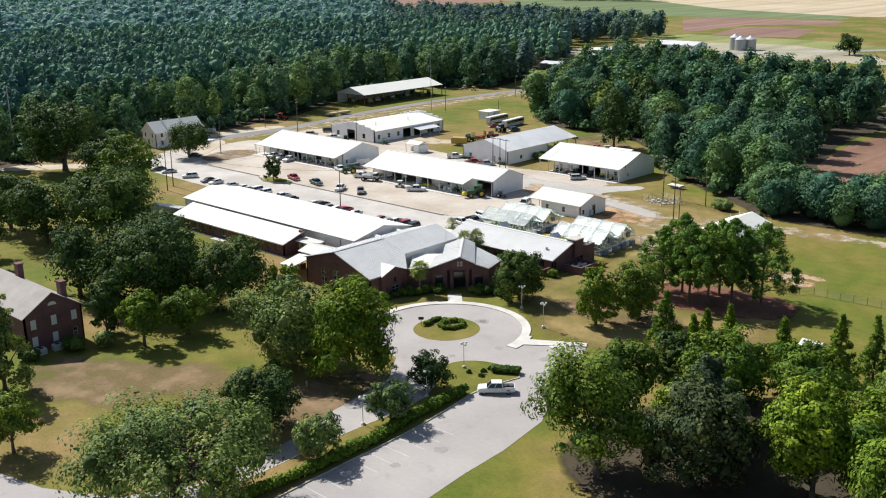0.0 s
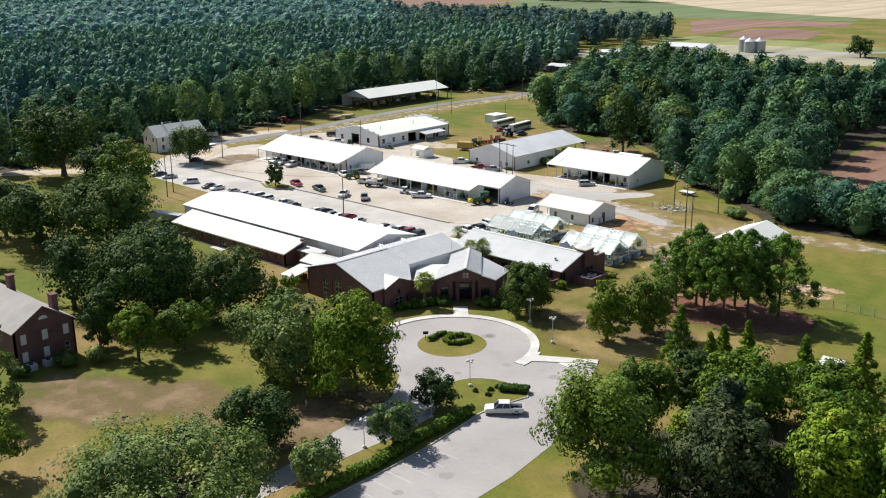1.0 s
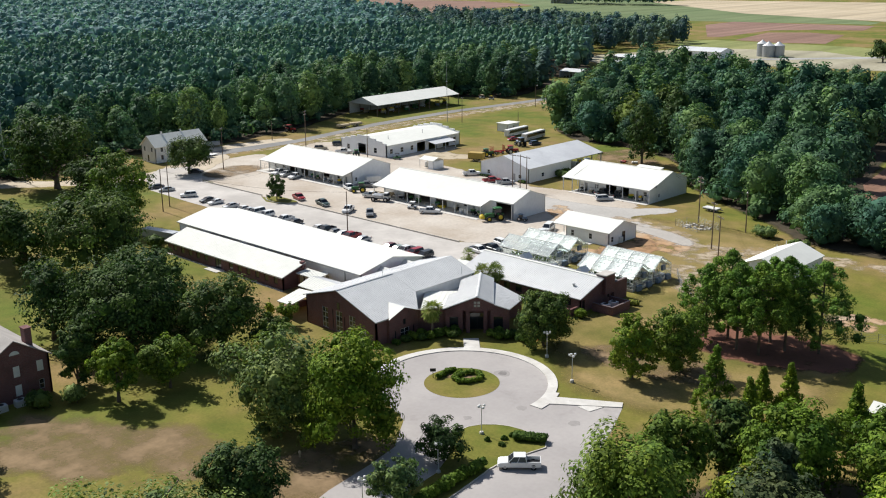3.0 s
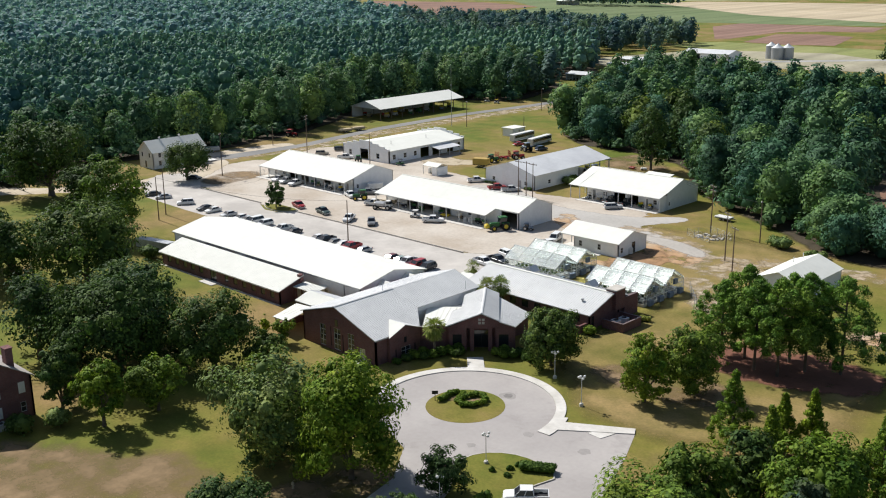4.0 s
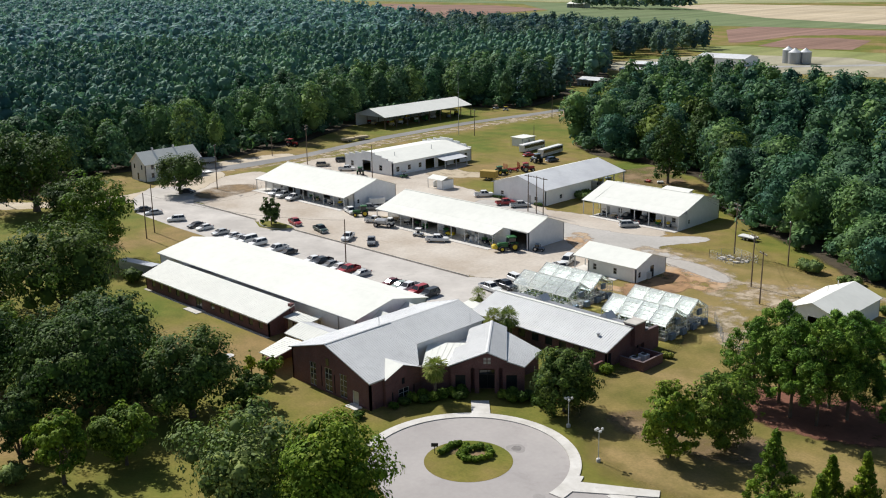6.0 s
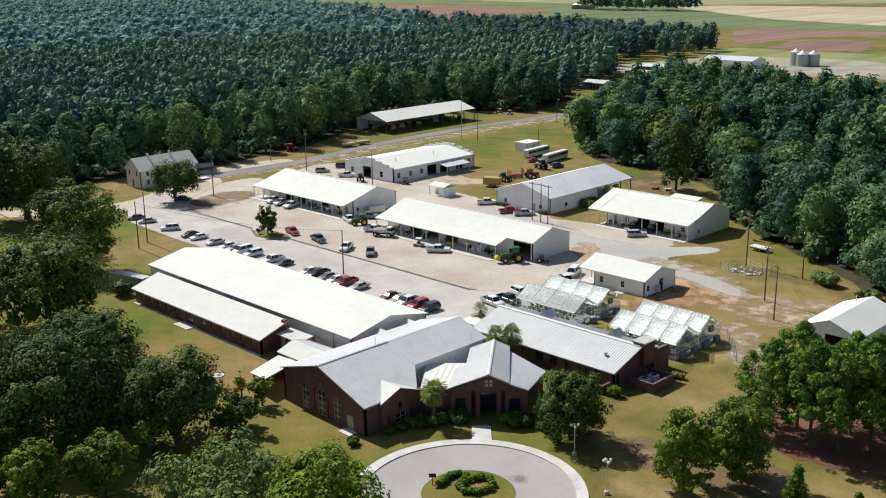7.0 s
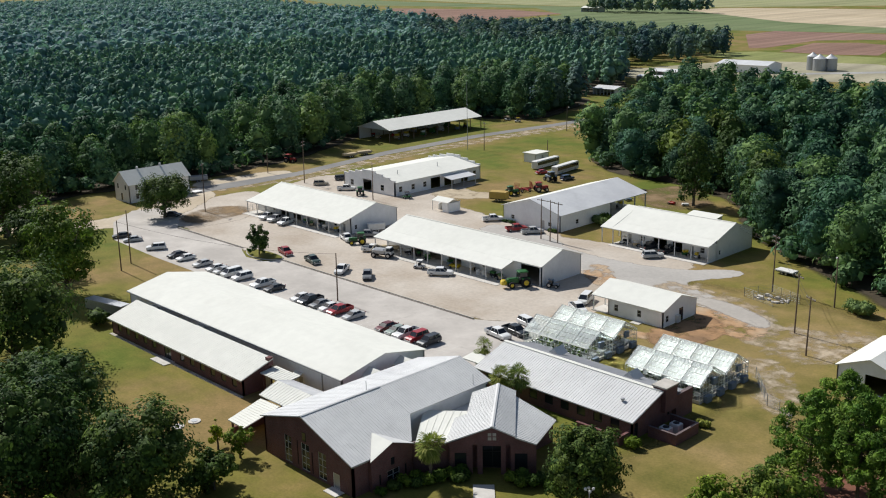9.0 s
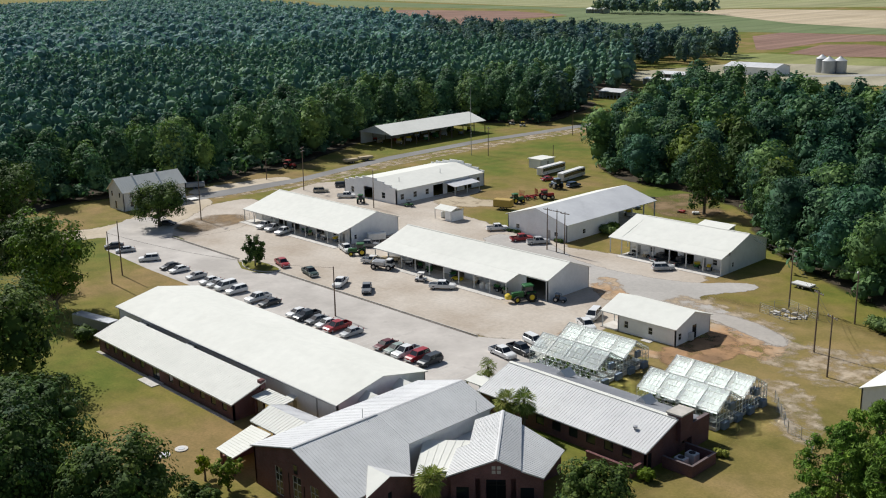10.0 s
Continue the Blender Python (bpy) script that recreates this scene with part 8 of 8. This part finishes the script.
for x, y, h, arms, rz, lamp in ((-235.2, 146.8, 11.2, 0, 0, False), (-239.1, 151.1, 12.1, 0, 0, False), (-271.7, 189.9, 13.2, 1, 40, False), (-282.4, 231.0, 13.0, 2, 30, False), (-304.9, 233.2, 6.8, 0, 0, False), (-183.4, 165.3, 9.6, 0, 0, False),
                                (-247.9, 229.0, 10.4, 0, 0, False), (-184.7, 227.0, 9.7, 1, 90, False), (-181.6, 226.6, 9.8, 1, 90, False), (-179.4, 226.7, 9.6, 1, 90, False), (-280.2, 307.8, 10.0, 1, 60, False), (-252.0, 308.8, 6.5, 0, 0, False),
                                (-125.0, 225.6, 11.3, 2, 60, False), (-112.0, 224.4, 9.6, 0, 120, True), (-110.7, 206.9, 10.5, 1, 60, False), (-104.3, 198.4, 10.0, 1, 60, False), (-286.1, 360.8, 9.8, 0, 0, True), (-92.0, 236.0, 8.5, 0, 0, False)):
    utility_pole(x, y, h, POLE if arms else "bare weathered wooden pole", arms, 0.15, rz, lamp)
mast = thing("radio_mast", (-285.6, 305.0, 0), "slender grey radio mast beside the road", "mast", 0, "", False)
part("mast", Shape().tube((0, 0, 0), (0, 0, 24), 0.12, 0.05, 6), MAT["steel"], mast)
part("guy_ring", Shape().lathe([(0.3, 0), (0.3, 0.1)], 8, (0, 0, 16)), MAT["steel"], mast)
mast = thing("steel_pole", (-315.8, 140.5, 0), "tall grey steel pole at the woods", "pole", 0, "", False)
part("pole", Shape().tube((0, 0, 0), (0, 0, 24), 0.3, 0.16, 10), MAT["steel"], mast)


def cable(a, b, sag, label):
    cu = bpy.data.curves.new("cable", "CURVE")
    cu.dimensions, cu.bevel_depth, cu.bevel_resolution = "3D", 0.022, 1
    sp = cu.splines.new("POLY")
    sp.points.add(12)
    for i in range(13):
        t = i / 12
        p = Vector(a).lerp(Vector(b), t)
        sp.points[i].co = (p.x, p.y, p.z - sag * 4 * t * (1 - t), 1)
    cu.materials.append(MAT["black"])
    tagged(new("overhead_cable", cu), label, "cable", "overhead cables")


WIRE = "thin sagging overhead cable between poles"
for dz in (0.0, -1.0):
    cable((-125, 225.6, 10.9 + dz), (-110.7, 206.9, 10.2 + dz), 0.7, WIRE)
    cable((-125, 225.6, 10.9 + dz), (-150, 252.6, 5.2 + dz * 0.3), 0.8, WIRE)
    cable((-110.7, 206.9, 10.1 + dz), (-104.3, 198.4, 9.6 + dz), 0.3, WIRE)
    cable((-282.4, 231.0, 12.4 + dz), (-271.7, 189.9, 12.6 + dz), 1.0, WIRE)
    cable((-282.4, 231.0, 12.4 + dz), (-280.2, 307.8, 9.6 + dz), 1.4, WIRE)
    cable((-280.2, 307.8, 9.5 + dz), (-286.1, 360.8, 9.4 + dz), 1.2, WIRE)
cable((-125, 225.6, 10.8), (-112, 224.4, 9.2), 0.5, WIRE)
cable((-183.4, 165.3, 9.4), (-235.2, 146.8, 10.9), 1.5, WIRE)


def lamp_post(x, y, h, rz=0):
    ob = thing("lamp_post", (x, y, 0), "slim pale lamp post with clustered white globes on a concrete foot", "street lamp", rz, "lamp posts by the drive", False)
    part("foot", Shape().lathe([(0.3, 0), (0.3, 0.35), (0.24, 0.45)], 12), MAT["concrete"], ob)
    part("pole", Shape().tube((0, 0, 0.4), (0, 0, h), 0.06, 0.045, 8), MAT["pale_steel"], ob)
    for i in range(4):
        a = radians(90 * i + 45)
        x1, y1 = 0.45 * math.cos(a), 0.45 * math.sin(a)
        arm = part("arm", Shape().tube((0, 0, h - 0.45), (x1, y1, h - 0.3 - 0.12 * (i % 2)), 0.025, 0.025, 6), MAT["pale_steel"], ob)
        part("globe", Shape().lathe([(0.05, -0.02), (0.16, 0.06), (0.19, 0.17), (0.15, 0.29), (0.05, 0.34)], 12, (x1, y1, h - 0.3 - 0.12 * (i % 2))), MAT["trim"], arm, "white globe")
    return ob


for i, (x, y, h) in enumerate(((-97.5, 133.5, 4.4), (-88.4, 128.1, 4.6), (-86.6, 106.0, 4.3), (-83.4, 82.1, 4.3), (-83.3, 94.4, 4.3))):
    lamp_post(x, y, h, 15 * i)


def mesh_fence(points, h, label):
    ob = thing("wire_fence", (*points[0], 0), label, "fence")
    for (xa, ya), (xb, yb) in zip(points, points[1:]):
        n = max(1, round(math.dist((xa, ya), (xb, yb)) / 2.6))
        for i in range(n + 1):
            x, y = xa + (xb - xa) * i / n, ya + (yb - ya) * i / n
            part("post", Shape().tube((x, y, 0), (x, y, h), 0.045, 0.045, 6), MAT["steel"], ob)
        rail = Shape()
        for j in range(6):
            z = h * (0.08 + 0.9 * j / 5)
            rail.tube((xa, ya, z), (xb, yb, z), 0.014, 0.014, 4)
        part("wires", rail, MAT["blue_grey"], ob)
    return ob


mesh_fence([(-66.0, 172.0), (-61.5, 174.5), (-52.0, 175.2), (-40, 176)], 1.5, "low wire fence with posts on the grass")
mesh_fence([(-105.4, 184.6), (-99.0, 176.4), (-94.6, 175.2), (-92.0, 168)], 1.8, "wire fence beside the glasshouses")
mesh_fence([(-127.5, 219.5), (-120.5, 217.5), (-117.5, 222.0), (-124.5, 224.5), (-127.5, 219.5)], 1.8, "wire pen round a rubble heap")
mesh_fence([(-263, 196.5), (-263.5, 205)], 1.6, "short wire fence by the barn")

rng = random.Random(5)
heap = thing("rubble_heap", (-122.5, 221, 0), "heap of broken pale concrete blocks", "rubble")
for i in range(26):
    x, y, z, k = -122.5 + rng.uniform(-3, 3), 221 + rng.uniform(-1.6, 1.6), 0, rng.uniform(0.2, 0.5)
    part("block", Shape().bevel_box(x - k, x + k * 0.9, y - k * 0.7, y + k * 0.7, z, z + k * rng.uniform(0.6, 1.4), 0.05), MAT["kerb"], heap)


# ---- small buildings and yard pieces ----
box_hut = thing("small_white_shed", (-252.5, 303.5, 0), "small white flat-roofed shed on the grass", "shed")
wall(box_hut, W_, (-255.0, 300.4), (-249.9, 300.4), 0, 2.9, 0.15)
wall(box_hut, W_, (-249.9, 300.4), (-249.9, 307.0), 0, 2.9, 0.15, [(3, 4, 0.1, 2.2, "door")])
wall(box_hut, W_, (-249.9, 307.0), (-255.0, 307.0), 0, 2.9, 0.15)
wall(box_hut, W_, (-255.0, 307.0), (-255.0, 300.4), 0, 2.9, 0.15)
part("roof", Shape().box(-255.35, -249.55, 300.05, 307.35, 2.9, 3.08), RW, box_hut)
pump = thing("fuel_shelter", (-223.2, 233.6, 0), "small white canopy over fuel tanks", "shelter")
roof_panel(pump, RW, (-226.4, 231.2, 2.7), (-220.2, 231.2, 2.7), (-220.2, 233.6, 3.5), (-226.4, 233.6, 3.5), 0.08)
roof_panel(pump, RW, (-220.2, 236.0, 2.7), (-226.4, 236.0, 2.7), (-226.4, 233.6, 3.5), (-220.2, 233.6, 3.5), 0.08)
for x in (-226.2, -220.4):
    for y in (231.4, 235.8):
        post(pump, x, y, 2.7, 0.07)
part("shelter_wall", Shape().box(-222.6, -220.3, 231.5, 235.7, 0.0, 2.5), W_, pump)
for x in (-225.4, -224.0):
    tank = thing("fuel_tank", (x, 233.4, 0), "upright pale fuel tank under the shelter", "tank", 0, "", False)
    part("shell", Shape().lathe([(0.45, 0.1), (0.5, 0.2), (0.5, 1.5), (0.3, 1.75)], 12), MAT["pale_steel"], tank)
    part("stand", Shape().box(-0.4, 0.4, -0.4, 0.4, 0, 0.12), MAT["black"], tank)
hydrant = thing("hydrant", (-99.5, 85.5, 0), "small weathered hydrant on the bare lawn", "hydrant", 0, "", False)
part("barrel", Shape().lathe([(0.16, 0), (0.13, 0.1), (0.13, 0.6), (0.2, 0.62), (0.16, 0.8), (0.05, 0.92)], 10), MAT["tan"], hydrant)
part("outlet", Shape().tube((-0.26, 0, 0.5), (0.26, 0, 0.5), 0.07), MAT["tan"], hydrant)
for x, y in ((-155.0, 114.2), (-154.9, 116.8)):
    man = thing("manhole", (x, y, 0), "round concrete manhole set in the lawn", "manhole", 0, "manholes on the lawn", False)
    part("ring", Shape().lathe([(0.9, 0), (0.9, 0.12), (0.6, 0.14)], 16), MAT["concrete"], man)
    part("cover", Shape().lathe([(0.45, 0.14), (0.45, 0.18)], 14), MAT["steel"], man)
bench = thing("garden_bench", (-103.0, 137.6, 0), "reddish wooden garden bench under the tree", "bench", 40, "", False)
part("seat", Shape().box(-0.9, 0.9, -0.25, 0.25, 0.42, 0.48), MAT["orange"], bench)
part("backrest", Shape().box(-0.9, 0.9, 0.22, 0.28, 0.5, 0.95), MAT["orange"], bench)
for x in (-0.8, 0.75):
    part("leg", Shape().box(x, x + 0.06, -0.24, 0.24, 0, 0.42), MAT["black"], bench)
sign = thing("sign_board", (-105.1, 115.4, 0.05), "small dark sign on a post in the island", "sign", 45, "", False)
part("post", Shape().box(-0.05, 0.05, -0.05, 0.05, 0, 1.3), MAT["black"], sign)
part("board", Shape().box(-0.45, 0.45, -0.03, 0.03, 1.0, 1.5), MAT["black"], sign)
pad = structure("hall_door_pad", Shape().box(-125.4, -123.0, 117.0, 118.45, 0, 0.1), MAT["concrete"], "concrete pad before the hall door")

# clipped hedges on the island, along the median and by the office
HOOK = [(-104.3, 115.9), (-104.9, 118.2), (-104.4, 119.4), (-103.3, 119.4), (-102.3, 117.2)]
RING = [(-102.2, 117.1), (-100.9, 116.6), (-99.7, 117.4), (-99.2, 119.2), (-99.5, 120.2), (-100.8, 120.9), (-101.9, 120.6), (-102.4, 119.0), (-102.2, 117.1)]
spots = []
for line in (HOOK, RING):
    for (xa, ya), (xb, yb) in zip(line, line[1:]):
        k = max(1, round(math.hypot(xb - xa, yb - ya) / 0.78))
        spots += [(xa + (xb - xa) * i / k, ya + (yb - ya) * i / k) for i in range(k)]
for x, y in spots:
    k = 0.92 + 0.12 * math.sin(x * 7 + y * 5)
    shrub("clipped_shrub", x, y, k, k, 0.78, "bright", "rounded clipped shrub in a hedge on the grass island", 420, 0.15, "clipped shrubs on the island", 0.05)
hedge = thing("hedge", (-79.4, 82, 0.1), "long clipped green hedge along the parking", "hedge", 0, "", False)
rng = np.random.default_rng(3)
HX = lambda y: -78.6 - 1.9 * max(0.0, (y - 82) / 17) + 0.3 * math.sin(y * 0.2)
hb = [(HX(y) + 79.4 + rng.uniform(-0.35, 0.35), y - 82, rng.uniform(0.5, 0.95), rng.uniform(0.55, 0.8)) for y in np.arange(57, 99, 0.22)]
hs = new("foliage", quads_mesh("foliage", leaves_on(rng, hb, 14000, 0.24), LEAF["bright"], cores(hb, 0.85, rng)))
hs.parent = hedge
part("stems", Shape().box(-0.1 + 0.8, 0.1 + 0.8, -24, 0, 0, 0.4), MAT["bark"], hedge)
hedge = thing("box_hedge", (-80.5, 108.9, 0.1), "short boxy hedge at the end of the median", "hedge", 30, "", False)
hb = [(u, v, 0.55, 0.55) for u in np.arange(-1.9, 1.91, 0.45) for v in (-0.35, 0.35)]
hs = new("foliage", quads_mesh("foliage", leaves_on(rng, hb, 1900, 0.2), LEAF["shrub"], cores(hb, 0.9, rng)))
hs.parent = hedge
part("stems", Shape().box(-1.8, 1.8, -0.08, 0.08, 0, 0.4), MAT["bark"], hedge)
FRONT = [(-119.6, 121.6), (-119.4, 123.2), (-119.2, 124.8), (-118.9, 126.4), (-118.4, 128.4), (-117.4, 129.4), (-116.6, 130.2), (-115.8, 131.2), (-115.0, 131.2), (-118.0, 125.6), (-117.4, 127.0), (-116.6, 128.4), (-115.4, 129.8), (-114.6, 130.4),
         (-110.4, 134.6), (-109.4, 135.6), (-108.4, 136.5), (-107.4, 137.4), (-108.6, 134.4), (-107.4, 135.4), (-106.2, 136.6), (-105.0, 138.4), (-104.6, 136.4), (-106.4, 138.8)]
for i, (x, y) in enumerate(FRONT):
    shrub("foundation_shrub", x, y, 1.5 + 0.3 * (i % 3), 1.5, 1.0 + 0.25 * (i % 4), ("shrub", "dark", "mid", "shrub")[i % 4], "leafy shrub planted along the brick wall", 420, 0.24, "shrubs before the office")
for x, y, w, d, h, leaf, label in ((-121.0, 115.8, 1.9, 1.6, 1.0, "shrub", "low dark shrub at the hall corner"), (-105.0, 152.2, 1.6, 1.6, 1.7, "bright", "round light green shrub at the wing corner"), (-101.6, 164.2, 2.4, 1.2, 1.0, "palm", "yellowing grass clump by the wing"),
                                   (-182.6, 247.0, 6.0, 3.0, 2.4, "grey", "large grey-green bush beside the machinery barn"), (-184.2, 250.6, 3.6, 3.0, 2.2, "mid", "bush beside the machinery barn"), (-186.5, 233.6, 3.0, 1.0, 0.9, "dark", "low hedge along the barn gable"),
                                   (-201.0, 233.9, 4.0, 1.0, 0.8, "dark", "low hedge along the barn gable"), (-139.6, 69.8, 5.0, 4.0, 2.4, "dark", "dark shrub along the brick house"), (-141.0, 62.8, 4.0, 3.0, 2.0, "dark", "dark shrub along the brick house"), (-137.0, 74.0, 4.6, 4.0, 3.0, "grey", "pale bush beside the brick house"),
                                   (-84.8, 207.6, 2.4, 2.0, 1.8, "dark", "dark bush behind the white store"), (-205.5, 127.0, 5.0, 4.0, 3.0, "dark", "dark bush at the end of the annex"), (-83.2, 108.2, 0.7, 0.7, 0.6, "shrub", "tiny shrub on the median"), (-83.4, 106.8, 0.7, 0.7, 0.6, "shrub", "tiny shrub on the median"),
                                   (-84.6, 105.0, 0.7, 0.7, 0.6, "shrub", "tiny shrub on the median"), (-82.4, 105.2, 0.7, 0.7, 0.6, "shrub", "tiny shrub on the median"), (-107.0, 223.6, 6.0, 4.0, 2.6, "grey", "scrubby bushes at the wood's foot"), (-97.5, 221.0, 5.0, 3.0, 1.6, "grey", "scrubby bushes at the wood's foot")):
    shrub("shrub", x, y, w, d, h, leaf, label, int(250 + 160 * w * d / max(0.6, h) * 0.5), 0.28)

# ---- far farm ----
for i, (x, y, r, h) in enumerate(((-322.8, 636.2, 3.4, 8.2), (-317.2, 633.8, 3.9, 7.2), (-312.6, 638.4, 3.7, 7.2))):
    silo = thing("grain_silo", (x, y, 0), "galvanised steel grain silo with a conical top", "silo", 0, "grain silos", False)
    part("shell", Shape().lathe([(r, 0), (r, h)], 20), MAT["steel"], silo)
    part("cone", Shape().lathe([(r * 1.04, h), (r * 0.5, h + r * 0.32), (0.5, h + r * 0.6), (0.4, h + r * 0.68)], 20), MAT["pale_steel"], silo)


def far_barn(name, x0, x1, y0, y1, ez, rz, label, wall_mat, roof_mat, open_front=False):
    ob = thing(name, ((x0 + x1) / 2, (y0 + y1) / 2, 0), label, "barn")
    ym = (y0 + y1) / 2
    if not open_front:
        wall(ob, MAT[wall_mat], (x0, y0), (x1, y0), 0, ez, 0.3, [((x1 - x0) * 0.24, (x1 - x0) * 0.24 + 5, 0.1, ez - 0.5, "open")])
    wall(ob, MAT[wall_mat], (x1, y0), (x1, y1), 0, ez, 0.3, peak=(ym - y0, rz - 0.1))
    wall(ob, MAT[wall_mat], (x1, y1), (x0, y1), 0, ez, 0.3)
    wall(ob, MAT[wall_mat], (x0, y1), (x0, y0), 0, ez, 0.3, peak=(y1 - ym, rz - 0.1))
    roof_panel(ob, MAT[roof_mat], (x0 - 0.5, y0 - 0.5, ez), (x1 + 0.5, y0 - 0.5, ez), (x1 + 0.5, ym, rz), (x0 - 0.5, ym, rz))
    roof_panel(ob, MAT[roof_mat], (x1 + 0.5, y1 + 0.5, ez), (x0 - 0.5, y1 + 0.5, ez), (x0 - 0.5, ym, rz), (x1 + 0.5, ym, rz))
    if open_front:
        for i in range(7):
            post(ob, x0 + (x1 - x0) * i / 6, y0, ez - 0.1, 0.2)
    return ob


far_barn("far_white_barn", -366, -333, 601, 618, 4.6, 6.6, "long white barn far beyond the wood", "wall_white", "roof_grey")
far_barn("far_open_shed", -380, -350, 552, 563, 3.4, 4.6, "long grey open shed far beyond the wood", "roof_grey", "roof_grey", True)
far_barn("far_open_shed", -372, -354, 528, 536, 2.8, 3.6, "low pale open shed far beyond the wood", "roof_grey", "roof_grey", True)
far_barn("roadside_shed", -353, -340, 464, 474, 3.2, 4.4, "grey roadside shed between the trees", "roof_grey", "roof_grey", True)
far_barn("far_field_barn", -1016, -984, 1290, 1306, 6, 8.5, "small pale barn among far fields", "wall_white", "roof_white", True)
tree("lone_tree", -245.8, 637.8, 17, 13.5, "dark", "lone dark tree at the far road", 0.12, 30, 900, 1.3, "dome", 0.5, 90)
tree("lone_tree", -815, 795, 20, 22, "dark", "lone dark tree at the field edge", 0.05, 24, 500, 2.4, "cone", 0.6, 91)

hut = thing("garden_shed", (-48.6, 144.6, 0), "small white shed with a gabled metal roof among the trees", "shed")
wall(hut, MAT["wall_white"], (-50.0, 143.0), (-47.2, 143.0), 0, 2.1, 0.12, [(1.0, 1.8, 0.05, 1.9, "door")])
wall(hut, MAT["wall_white"], (-47.2, 143.0), (-47.2, 146.4), 0, 2.1, 0.12)
wall(hut, MAT["wall_white"], (-47.2, 146.4), (-50.0, 146.4), 0, 2.1, 0.12)
wall(hut, MAT["wall_white"], (-50.0, 146.4), (-50.0, 143.0), 0, 2.1, 0.12)
roof_panel(hut, MAT["roof_white"], (-50.3, 142.7, 2.1), (-46.9, 142.7, 2.1), (-46.9, 144.7, 3.0), (-50.3, 144.7, 3.0), 0.08)
roof_panel(hut, MAT["roof_white"], (-46.9, 146.7, 2.1), (-50.3, 146.7, 2.1), (-50.3, 144.7, 3.0), (-46.9, 144.7, 3.0), 0.08)
for x in (-50.0, -47.2):
    part("gable", Shape().prism([(x, 143.0, 2.1), (x, 146.4, 2.1), (x, 144.7, 2.9)], (0.12 if x < -48 else -0.12, 0, 0)), MAT["wall_white"], hut)
